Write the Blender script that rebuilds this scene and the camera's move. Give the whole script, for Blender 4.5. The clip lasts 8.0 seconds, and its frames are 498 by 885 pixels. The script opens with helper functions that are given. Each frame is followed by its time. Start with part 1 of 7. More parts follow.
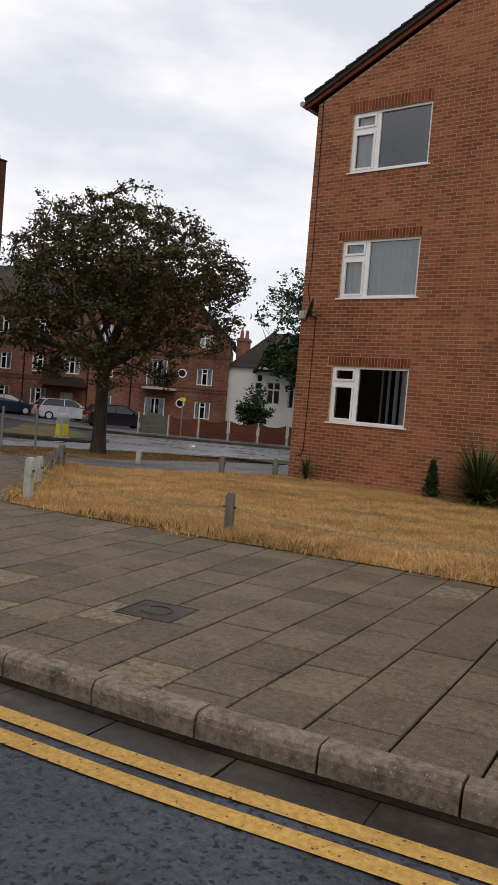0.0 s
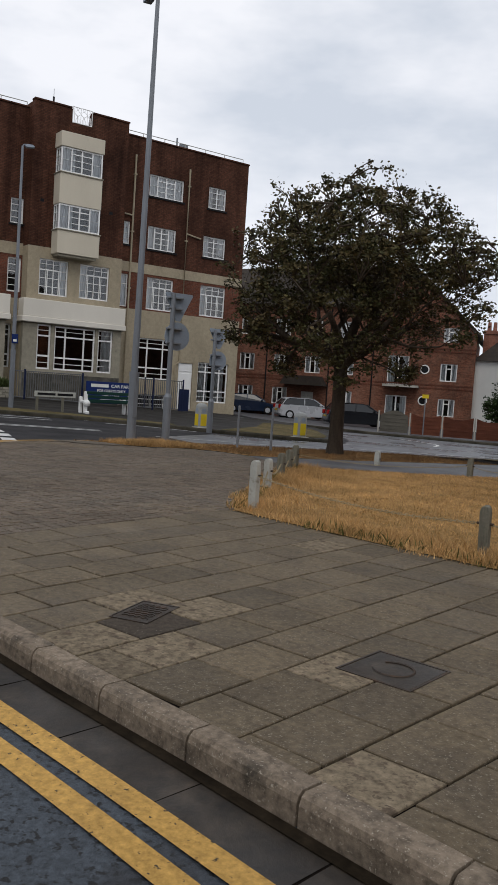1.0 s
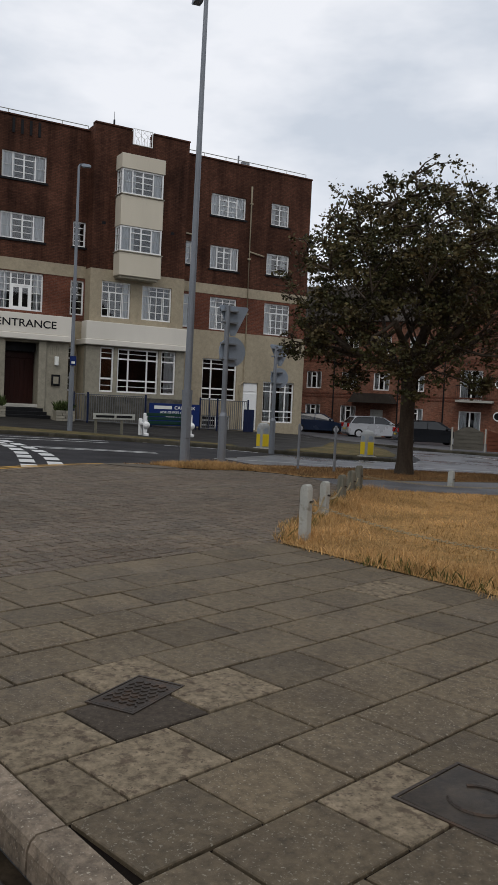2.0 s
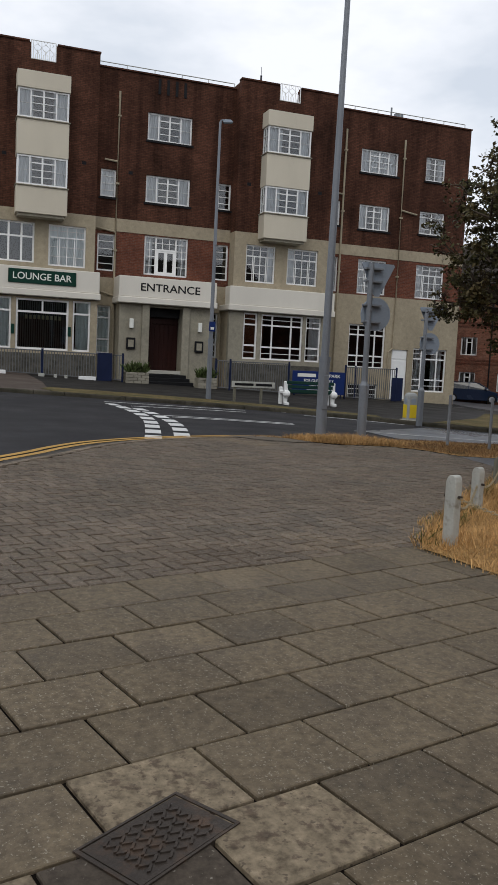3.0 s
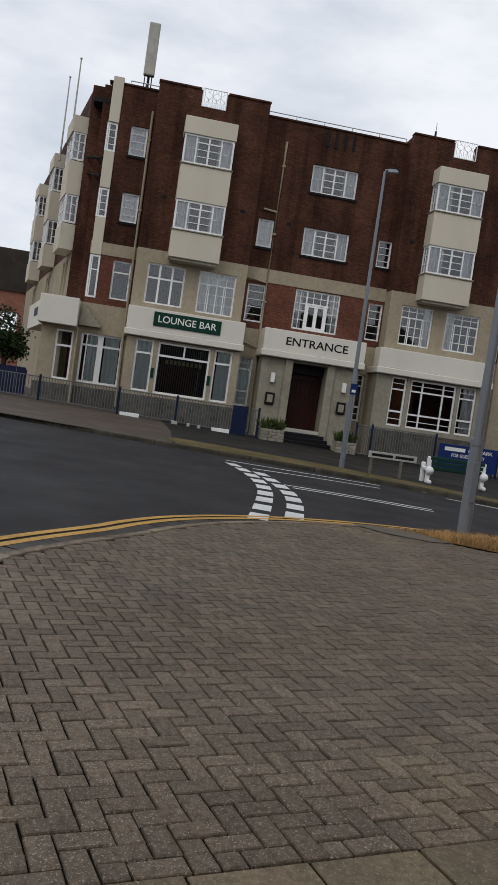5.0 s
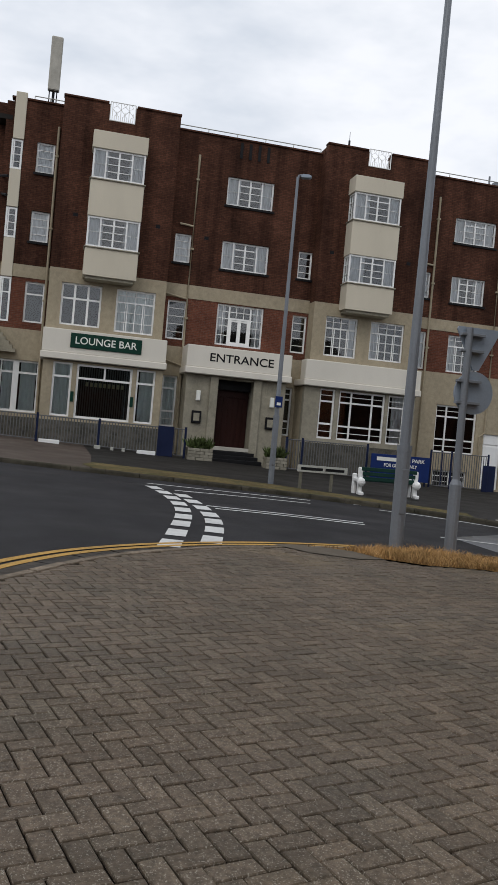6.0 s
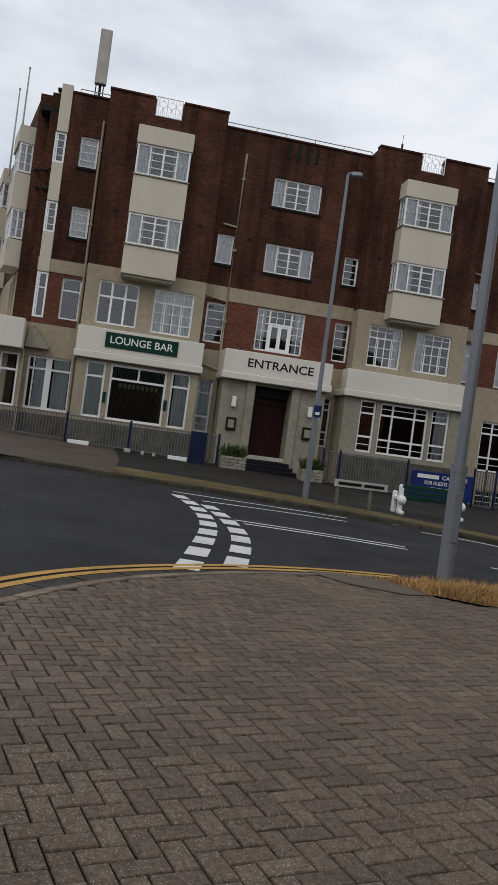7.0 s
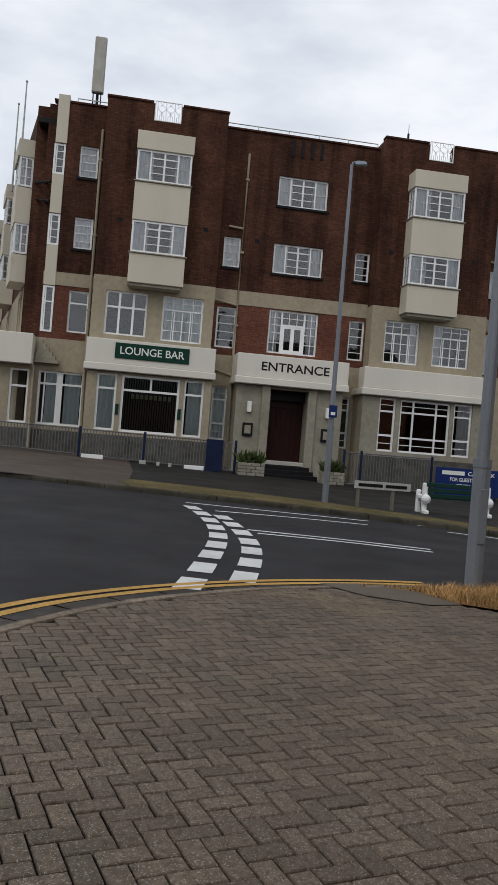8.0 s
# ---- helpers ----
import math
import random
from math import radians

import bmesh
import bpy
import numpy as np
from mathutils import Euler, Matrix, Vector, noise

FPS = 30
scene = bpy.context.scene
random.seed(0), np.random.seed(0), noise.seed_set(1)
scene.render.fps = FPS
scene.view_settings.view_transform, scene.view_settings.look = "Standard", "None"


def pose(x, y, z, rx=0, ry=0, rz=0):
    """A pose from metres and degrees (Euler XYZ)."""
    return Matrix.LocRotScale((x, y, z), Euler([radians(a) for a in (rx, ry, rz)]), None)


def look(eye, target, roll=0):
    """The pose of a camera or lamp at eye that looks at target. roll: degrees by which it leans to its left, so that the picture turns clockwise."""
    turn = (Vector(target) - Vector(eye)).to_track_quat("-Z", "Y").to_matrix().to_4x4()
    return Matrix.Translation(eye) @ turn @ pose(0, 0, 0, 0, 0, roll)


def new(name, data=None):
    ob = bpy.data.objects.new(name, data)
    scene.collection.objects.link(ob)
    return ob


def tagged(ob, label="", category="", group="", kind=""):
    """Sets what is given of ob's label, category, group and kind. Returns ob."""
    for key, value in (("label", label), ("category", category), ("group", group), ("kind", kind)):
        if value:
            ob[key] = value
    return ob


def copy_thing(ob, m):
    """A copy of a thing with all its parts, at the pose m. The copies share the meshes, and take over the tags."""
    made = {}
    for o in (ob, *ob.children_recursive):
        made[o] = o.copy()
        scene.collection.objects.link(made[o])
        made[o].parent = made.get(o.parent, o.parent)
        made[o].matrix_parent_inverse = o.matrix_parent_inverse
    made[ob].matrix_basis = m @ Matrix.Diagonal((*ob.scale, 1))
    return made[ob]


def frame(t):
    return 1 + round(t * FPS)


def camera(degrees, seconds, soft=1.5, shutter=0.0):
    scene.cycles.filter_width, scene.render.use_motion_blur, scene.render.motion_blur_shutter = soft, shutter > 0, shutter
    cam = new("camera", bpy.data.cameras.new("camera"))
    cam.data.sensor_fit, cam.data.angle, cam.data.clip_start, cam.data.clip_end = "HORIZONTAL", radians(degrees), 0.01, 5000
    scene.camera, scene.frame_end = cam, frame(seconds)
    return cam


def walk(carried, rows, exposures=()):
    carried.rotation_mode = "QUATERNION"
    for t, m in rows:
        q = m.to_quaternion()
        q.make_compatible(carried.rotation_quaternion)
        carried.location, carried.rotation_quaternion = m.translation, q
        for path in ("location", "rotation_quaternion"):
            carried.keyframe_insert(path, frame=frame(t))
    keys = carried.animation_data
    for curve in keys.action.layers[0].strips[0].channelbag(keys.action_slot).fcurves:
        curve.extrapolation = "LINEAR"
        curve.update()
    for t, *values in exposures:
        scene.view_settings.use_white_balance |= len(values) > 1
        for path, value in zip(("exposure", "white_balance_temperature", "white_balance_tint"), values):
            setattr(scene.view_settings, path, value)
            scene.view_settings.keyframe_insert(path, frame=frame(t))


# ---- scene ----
cam = camera(34.1, 8.0)
PATH = [
    (0, (0.167, 0.793, 1.344), (-1.055, 2.373, 1.255), 4.7),
    (0.3, (-0.02, 1.035, 1.306), (-1.334, 2.541, 1.219), 4.4),
    (0.5, (-0.235, 1.232, 1.332), (-1.608, 2.683, 1.232), 6.2),
    (0.8, (-0.445, 1.493, 1.293), (-1.976, 2.773, 1.156), 4.0),
    (1, (-0.657, 1.667, 1.321), (-2.284, 2.824, 1.184), 3.8),
    (1.2, (-0.806, 1.805, 1.291), (-2.476, 2.899, 1.171), 3.8),
    (2.3, (-1.901, 2.771, 1.235), (-3.658, 3.72, 1.139), 2.4),
    (2.5, (-2.173, 2.902, 1.215), (-3.975, 3.762, 1.11), 3.5),
    (2.9, (-2.585, 3.269, 1.215), (-4.416, 4.059, 1.076), 3.6),
    (3, (-2.677, 3.349, 1.27), (-4.548, 4.029, 1.078), 2.8),
    (3.5, (-3.178, 3.595, 1.294), (-5.122, 4.029, 1.119), 4.9),
    (4, (-3.609, 3.866, 1.394), (-5.56, 4.276, 1.232), 5.7),
    (4.5, (-4.151, 4.112, 1.447), (-6.113, 4.477, 1.31), 4.9),
    (4.7, (-4.381, 4.163, 1.51), (-6.35, 4.505, 1.417), 8.4),
    (5.8, (-5.763, 4.796, 1.443), (-7.733, 5.138, 1.387), 5.5),
    (6, (-5.805, 4.873, 1.449), (-7.746, 5.352, 1.427), 5.1),
    (6.5, (-6.316, 5.078, 1.512), (-8.257, 5.56, 1.493), 5.0),
    (7, (-7.042, 5.194, 1.469), (-9.004, 5.585, 1.458), 7.6),
    (7.5, (-7.506, 5.444, 1.486), (-9.479, 5.771, 1.474), 5.0),
    (8, (-7.776, 5.594, 1.467), (-9.749, 5.926, 1.465), 4.6),
]
walk(cam, [(t, look(eye, target, roll)) for t, eye, target, roll in PATH], [(0.0, 0.1, 6950, 13), (0.5, -0.08, 6650, 11), (1.0, -0.06, 6650, 11), (2.5, -0.16, 6600, 10), (3.0, 0.04, 6600, 10), (3.5, 0.02, 6600, 10), (4.0, 0.06, 6600, 10), (4.5, -0.12, 6600, 10), (6.0, 0.0, 6620, 10), (6.5, -0.14, 6600, 10), (7.0, -0.15, 6600, 10), (8.0, -0.05, 6600, 10)])

# ---- light ----
world = bpy.data.worlds.new("overcast_sky")
scene.world = world
world.use_nodes = True
wn, wl = world.node_tree.nodes, world.node_tree.links
wn.clear()
w_out = wn.new("ShaderNodeOutputWorld")
w_bg = wn.new("ShaderNodeBackground")
w_sky = wn.new("ShaderNodeTexSky")
w_sky.sky_type = "NISHITA"
w_sky.sun_disc = False
w_sky.sun_elevation, w_sky.sun_rotation = radians(52), radians(150)
w_dim = wn.new("ShaderNodeMix")
w_dim.data_type = "RGBA"
w_dim.blend_type = "MULTIPLY"
w_dim.inputs["Factor"].default_value = 1.0
w_dim.inputs["B"].default_value = (0.11, 0.11, 0.11, 1)
w_co = wn.new("ShaderNodeTexCoord")
w_map = wn.new("ShaderNodeMapping")
w_map.inputs["Scale"].default_value = (1.6, 1.6, 4.2)
w_map.inputs["Location"].default_value = (0.4, 0.1, 0.3)
w_noise = wn.new("ShaderNodeTexNoise")
w_noise.inputs["Scale"].default_value = 2.1
w_noise.inputs["Detail"].default_value = 5.0
w_noise.inputs["Roughness"].default_value = 0.55
w_ramp = wn.new("ShaderNodeValToRGB")
w_ramp.color_ramp.elements[0].position, w_ramp.color_ramp.elements[0].color = 0.35, (0.6, 0.66, 0.75, 1)
w_ramp.color_ramp.elements[1].position, w_ramp.color_ramp.elements[1].color = 0.62, (0.885, 0.915, 0.975, 1)
w_mix = wn.new("ShaderNodeMix")
w_mix.data_type = "RGBA"
w_mix.inputs["Factor"].default_value = 0.93
wl.new(w_co.outputs["Generated"], w_map.inputs["Vector"])
wl.new(w_map.outputs["Vector"], w_noise.inputs["Vector"])
wl.new(w_noise.outputs["Fac"], w_ramp.inputs["Fac"])
wl.new(w_sky.outputs["Color"], w_dim.inputs["A"])
wl.new(w_dim.outputs["Result"], w_mix.inputs["A"])
wl.new(w_ramp.outputs["Color"], w_mix.inputs["B"])
wl.new(w_mix.outputs["Result"], w_bg.inputs["Color"])
w_bg.inputs["Strength"].default_value = 1.12
wl.new(w_bg.outputs["Background"], w_out.inputs["Surface"])

sun = new("sun", bpy.data.lights.new("sun", "SUN"))
sun.data.energy, sun.data.angle, sun.data.color = 0.6, radians(25), (1.0, 0.97, 0.92)
sun.matrix_world = look((20, -14, 40), (-10, 8, 0))


# ---- materials ----
def nodes_of(name):
    m = bpy.data.materials.new(name)
    m.use_nodes = True
    nt = m.node_tree
    return m, nt, nt.nodes["Principled BSDF"]


def noise_node(nt, scale, detail=3.0, rough=0.55, stretch=None):
    geo = nt.nodes.new("ShaderNodeNewGeometry")
    src = geo.outputs["Position"]
    if stretch:
        mp = nt.nodes.new("ShaderNodeMapping")
        mp.inputs["Scale"].default_value = stretch
        nt.links.new(src, mp.inputs["Vector"])
        src = mp.outputs["Vector"]
    n = nt.nodes.new("ShaderNodeTexNoise")
    n.inputs["Scale"].default_value, n.inputs["Detail"].default_value, n.inputs["Roughness"].default_value = scale, detail, rough
    nt.links.new(src, n.inputs["Vector"])
    return n.outputs["Fac"]


def ramp(nt, fac, stops):
    r = nt.nodes.new("ShaderNodeValToRGB")
    els = r.color_ramp.elements
    while len(els) < len(stops):
        els.new(0.5)
    for e, (p, c) in zip(els, stops):
        e.position, e.color = p, (*c, 1)
    nt.links.new(fac, r.inputs["Fac"])
    return r.outputs["Color"]


def blend(nt, a, b, fac=1.0, mode="MULTIPLY"):
    x = nt.nodes.new("ShaderNodeMix")
    x.data_type, x.blend_type = "RGBA", mode
    if isinstance(fac, float):
        x.inputs["Factor"].default_value = fac
    else:
        nt.links.new(fac, x.inputs["Factor"])
    for key, v in (("A", a), ("B", b)):
        if isinstance(v, tuple):
            x.inputs[key].default_value = (*v, 1)
        else:
            nt.links.new(v, x.inputs[key])
    return x.outputs["Result"]


def bump_to(nt, bsdf, height, strength, distance):
    b = nt.nodes.new("ShaderNodeBump")
    b.inputs["Strength"].default_value, b.inputs["Distance"].default_value = strength, distance
    nt.links.new(height, b.inputs["Height"])
    nt.links.new(b.outputs["Normal"], bsdf.inputs["Normal"])


def mat(name, color, rough=0.7, spread=0.25, coarse=0.8, fine=40.0, bump=0.2, metal=0.0, own=0.0, island=0.0, stretch=None, stain=None, stain_at=(0.55, 0.75), gloss_spread=0.1, spec=0.12, specks=None, mottle=None, patch=None):
    """A surface with two scales of variation; own/island: tone steps from piece to piece."""
    m, nt, b = nodes_of(name)
    c = color
    lo, hi = tuple(v * (1 - spread) for v in c), tuple(min(1, v * (1 + spread)) for v in c)
    col = ramp(nt, noise_node(nt, coarse, 4, 0.6, stretch), [(0.3, lo), (0.7, hi)])
    grain = noise_node(nt, fine, 3, 0.6)
    col = blend(nt, col, ramp(nt, grain, [(0.25, (1 - spread,) * 3), (0.75, (1 + spread * 0.4,) * 3)]), 0.8)
    if stain:
        col = blend(nt, col, stain, ramp(nt, noise_node(nt, coarse * 2.7, 5, 0.65, stretch), [(stain_at[0], (0, 0, 0)), (stain_at[1], (1, 1, 1))]), "MIX")
    if patch:
        tone, scale, lo_at, hi_at = patch
        col = blend(nt, col, tone, ramp(nt, noise_node(nt, scale, 5, 0.6), [(lo_at, (0, 0, 0)), (hi_at, (1, 1, 1))]), "MIX")
    if mottle:
        scale, depth = mottle
        spots = noise_node(nt, scale, 6, 0.7)
        col = blend(nt, col, ramp(nt, spots, [(0.32, (1 - depth,) * 3), (0.5, (1.0,) * 3), (0.68, (1 + depth,) * 3)]), 1.0)
    if specks:
        tone, scale, lo_at = specks
        col = blend(nt, col, tone, ramp(nt, noise_node(nt, scale, 2, 0.7), [(lo_at, (0, 0, 0)), (lo_at + 0.07, (1, 1, 1))]), "MIX")
    if own:
        info = nt.nodes.new("ShaderNodeObjectInfo")
        col = blend(nt, col, ramp(nt, info.outputs["Random"], [(0.0, (1 - own,) * 3), (1.0, (1 + own,) * 3)]), 1.0)
    if island:
        geo = nt.nodes.new("ShaderNodeNewGeometry")
        col = blend(nt, col, ramp(nt, geo.outputs["Random Per Island"], [(0.0, (1 - island,) * 3), (1.0, (1 + island,) * 3)]), 1.0)
    nt.links.new(col, b.inputs["Base Color"])
    b.inputs["Metallic"].default_value = metal
    b.inputs["Specular IOR Level"].default_value = spec
    rr = ramp(nt, noise_node(nt, coarse * 1.7, 3, 0.5, stretch), [(0.3, (max(0.03, rough - gloss_spread),) * 3), (0.7, (min(1, rough + gloss_spread),) * 3)])
    nt.links.new(rr, b.inputs["Roughness"])
    if bump:
        bump_to(nt, b, spots if mottle else grain, bump, 0.008 if mottle else 0.01)
    return m


def brick_mat(name, tones, mortar, along=(1, 0, 0), size=(0.225, 0.075), joint=0.011, rough=0.85, dirt=0.35, streaks=0.0):
    """Coursed brickwork in the plane of the wall: along = the wall's level direction."""
    m, nt, b = nodes_of(name)
    geo = nt.nodes.new("ShaderNodeNewGeometry")
    dot = nt.nodes.new("ShaderNodeVectorMath")
    dot.operation = "DOT_PRODUCT"
    dot.inputs[1].default_value = along
    nt.links.new(geo.outputs["Position"], dot.inputs[0])
    sep = nt.nodes.new("ShaderNodeSeparateXYZ")
    nt.links.new(geo.outputs["Position"], sep.inputs[0])
    com = nt.nodes.new("ShaderNodeCombineXYZ")
    nt.links.new(dot.outputs["Value"], com.inputs[0])
    nt.links.new(sep.outputs["Z"], com.inputs[1])
    t = nt.nodes.new("ShaderNodeTexBrick")
    t.inputs["Scale"].default_value = 1.0
    t.inputs["Brick Width"].default_value, t.inputs["Row Height"].default_value = size
    t.inputs["Mortar Size"].default_value, t.inputs["Mortar Smooth"].default_value, t.inputs["Bias"].default_value = joint / 2, 0.2, 0.0
    t.inputs["Color1"].default_value, t.inputs["Color2"].default_value, t.inputs["Mortar"].default_value = (*tones[0], 1), (*tones[1], 1), (*mortar, 1)
    nt.links.new(com.outputs[0], t.inputs["Vector"])
    col = blend(nt, t.outputs["Color"], ramp(nt, noise_node(nt, 0.45, 5, 0.6), [(0.3, (1 - dirt,) * 3), (0.7, (1 + dirt * 0.5,) * 3)]), 1.0)
    col = blend(nt, col, ramp(nt, noise_node(nt, 9.0, 3, 0.6), [(0.3, (0.75,) * 3), (0.7, (1.2,) * 3)]), 1.0)
    if streaks:  # rain-washed soot running down the wall
        col = blend(nt, col, ramp(nt, noise_node(nt, 1.6, 4, 0.6, (1, 1, 0.09)), [(0.36, (1 - streaks,) * 3), (0.52, (1.0,) * 3), (0.72, (1 + streaks * 0.35,) * 3)]), 1.0)
    nt.links.new(col, b.inputs["Base Color"])
    b.inputs["Roughness"].default_value = rough
    b.inputs["Specular IOR Level"].default_value = 0.1
    bump_to(nt, b, t.outputs["Fac"], -0.5, 0.008)
    return m


def glass_mat(name, tint=(0.8, 0.85, 0.85), rough=0.03, ior=2.15):
    m, nt, b = nodes_of(name)
    nt.nodes.remove(b)
    out = nt.nodes["Material Output"]
    tr, gl, mx, fr = (nt.nodes.new("ShaderNode" + k) for k in ("BsdfTransparent", "BsdfGlossy", "MixShader", "Fresnel"))
    tr.inputs["Color"].default_value = (*tint, 1)
    gl.inputs["Roughness"].default_value = rough
    fr.inputs["IOR"].default_value = ior
    for a, k in ((fr.outputs[0], 0), (tr.outputs[0], 1), (gl.outputs[0], 2)):
        nt.links.new(a, mx.inputs[k])
    nt.links.new(mx.outputs[0], out.inputs["Surface"])
    return m


M_BRICK_HOTEL = brick_mat("dark_hotel_brick", ((0.075, 0.03, 0.0185), (0.112, 0.047, 0.029)), (0.036, 0.024, 0.018), (0, 1, 0), joint=0.014, dirt=0.5, streaks=0.42)
M_BRICK_WING = brick_mat("dark_wing_brick", ((0.075, 0.03, 0.0185), (0.112, 0.047, 0.029)), (0.036, 0.024, 0.018), (-0.977, -0.213, 0), joint=0.014, dirt=0.5, streaks=0.42)
M_BRICK_RED = brick_mat("red_hotel_brick", ((0.12, 0.042, 0.026), (0.17, 0.06, 0.036)), (0.14, 0.1, 0.08), (0, 1, 0))
M_BRICK_FAR = brick_mat("far_red_brick", ((0.16, 0.066, 0.042), (0.27, 0.112, 0.07)), (0.2, 0.145, 0.11), (0.788, 0.616, 0), dirt=0.45)
M_BRICK_SIDE = brick_mat("flats_side_brick", ((0.26, 0.09, 0.04), (0.34, 0.12, 0.055)), (0.36, 0.25, 0.17), (0, 1, 0))
M_BRICK_CHIM = brick_mat("chimney_brick", ((0.3, 0.12, 0.08), (0.36, 0.15, 0.1)), (0.3, 0.22, 0.18), (0.788, 0.616, 0))
M_BRICK = mat("orange_red_brick", (0.268, 0.097, 0.049), 0.85, 0.26, 0.55, 60, 0.3, island=0.27)
M_BRICK_ONE = mat("orange_red_single_brick", (0.268, 0.097, 0.049), 0.85, 0.26, 0.55, 60, 0.3, own=0.27)
M_BRICK_DK = mat("soldier_brick", (0.19, 0.055, 0.025), 0.85, 0.22, 0.35, 60, 0.3, island=0.3)
M_MORTAR = mat("buff_mortar", (0.41, 0.275, 0.175), 0.9, 0.15, 2, 90, 0.3)
M_CREAM = mat("cream_render", (0.58, 0.525, 0.42), 0.75, 0.06, 0.6, 30, 0.15, stain=(0.33, 0.29, 0.22), stain_at=(0.66, 0.95), stretch=(1, 1, 0.35))
M_WHITE_BAND = mat("off_white_fascia_paint", (0.68, 0.64, 0.56), 0.6, 0.05, 0.5, 30, 0.1, stain=(0.42, 0.38, 0.31), stain_at=(0.7, 0.98), stretch=(1, 1, 0.3))
M_STONE = mat("buff_stone_cladding", (0.35, 0.297, 0.21), 0.8, 0.12, 0.7, 25, 0.2, stain=(0.2, 0.17, 0.125), stain_at=(0.6, 0.9), stretch=(1, 1, 0.5), mottle=(5, 0.14))
M_STONE_GREY = mat("grey_stone_cladding", (0.29, 0.265, 0.205), 0.8, 0.14, 0.8, 25, 0.2, stain=(0.13, 0.12, 0.095), stain_at=(0.58, 0.9), mottle=(5, 0.15))
# Stained stone, its base colour also darkened for the shade behind the railings.
M_PLINTH = mat("stained_shaded_plinth", (0.105, 0.098, 0.082), 0.85, 0.2, 0.9, 25, 0.3, stain=(0.045, 0.043, 0.036), stain_at=(0.45, 0.7), mottle=(6, 0.25))
M_RAIL_GREY = mat("weathered_grey_rail_paint", (0.13, 0.132, 0.135), 0.6, 0.2, 2, 40, 0.1)
M_WHITE = mat("white_gloss_paint", (0.82, 0.82, 0.8), 0.4, 0.04, 3, 50, 0.05, spec=0.4)
M_WHITE_OLD = mat("weathered_white_paint", (0.42, 0.42, 0.38), 0.6, 0.15, 4, 50, 0.2, stain=(0.2, 0.18, 0.14), stain_at=(0.55, 0.75))
M_GLASS = glass_mat("window_glass", (0.95, 0.97, 0.97))
M_NET = mat("net_curtain_cloth", (0.92, 0.94, 0.96), 0.9, 0.04, 3, 60, 0.1)
# Blind cloth, also used to paint in sky reflections behind some ground-floor panes.
M_BLIND_SHEEN = mat("pale_blind_or_sheen_cloth", (0.8, 0.87, 0.86), 0.85, 0.05, 3, 60, 0.1)
# Near-black room surfaces: the gloom of unlit rooms is put into the colour.
M_DARK = mat("unlit_room_black", (0.012, 0.012, 0.012), 0.9, 0.2, 1, 20, 0.0)
M_DOOR = mat("dark_red_door_wood", (0.03, 0.011, 0.009), 0.4, 0.2, 2, 30, 0.15, stretch=(4, 4, 0.5))
M_BLACK = mat("black_paint", (0.012, 0.012, 0.013), 0.5, 0.2, 3, 40, 0.1)
M_ASPHALT = mat("dark_main_road_asphalt", (0.029, 0.028, 0.03), 0.7, 0.2, 0.4, 70, 0.4, stain=(0.021, 0.02, 0.021), stain_at=(0.45, 0.65), gloss_spread=0.12, spec=0.12)
M_ASPHALT_OLD = mat("worn_blue_grey_asphalt", (0.05, 0.06, 0.072), 0.5, 0.25, 0.8, 70, 1.0, stain=(0.03, 0.033, 0.038), stain_at=(0.5, 0.62), gloss_spread=0.14, spec=0.3, mottle=(42, 0.5), specks=((0.012, 0.012, 0.013), 27, 0.56))
# Damp asphalt; the sky's sheen on it is put into the pale base colour.
M_ASPHALT_WET = mat("damp_sky_sheen_asphalt", (0.13, 0.137, 0.149), 0.31, 0.2, 0.35, 60, 0.25, spec=0.5, stain=(0.062, 0.066, 0.072), stain_at=(0.45, 0.65), gloss_spread=0.14)
M_KERB_FAR = mat("dark_far_kerb", (0.07, 0.062, 0.047), 0.85, 0.25, 1.2, 40, 0.4, island=0.2, stain=(0.035, 0.033, 0.022), stain_at=(0.45, 0.65))
M_TARMAC = mat("footway_tarmac", (0.06, 0.06, 0.064), 0.5, 0.25, 0.5, 80, 0.5, spec=0.4)
M_SLAB = mat("brown_grey_concrete_slab", (0.126, 0.096, 0.06), 0.66, 0.16, 0.9, 70, 0.6, own=0.18, stain=(0.082, 0.063, 0.042), stain_at=(0.45, 0.7), spec=0.22, mottle=(23, 0.38), specks=((0.24, 0.21, 0.16), 80, 0.612))
M_SLAB_OLD = mat("light_worn_slab", (0.178, 0.141, 0.095), 0.78, 0.2, 5.5, 60, 0.7, own=0.12, stain=(0.09, 0.067, 0.047), stain_at=(0.53, 0.62), mottle=(22, 0.4), specks=((0.09, 0.07, 0.05), 34, 0.61))
M_INFILL = mat("dark_patched_concrete", (0.07, 0.056, 0.043), 0.8, 0.2, 1.5, 60, 0.6, mottle=(26, 0.35), specks=((0.2, 0.18, 0.15), 60, 0.66))
M_PAVER = mat("brown_block_paver", (0.115, 0.085, 0.059), 0.66, 0.2, 0.5, 80, 0.6, own=0.2, stain=(0.086, 0.068, 0.048), stain_at=(0.45, 0.7), spec=0.22, mottle=(30, 0.45), specks=((0.27, 0.24, 0.195), 110, 0.585), patch=((0.19, 0.14, 0.082), 0.55, 0.6, 0.85))
M_PAVER_J = mat("brown_block_paver_joined", (0.115, 0.085, 0.059), 0.66, 0.2, 0.5, 80, 0.6, island=0.2, stain=(0.086, 0.068, 0.048), stain_at=(0.45, 0.7), spec=0.22, mottle=(30, 0.45), specks=((0.27, 0.24, 0.195), 110, 0.585), patch=((0.19, 0.14, 0.082), 0.55, 0.6, 0.85))
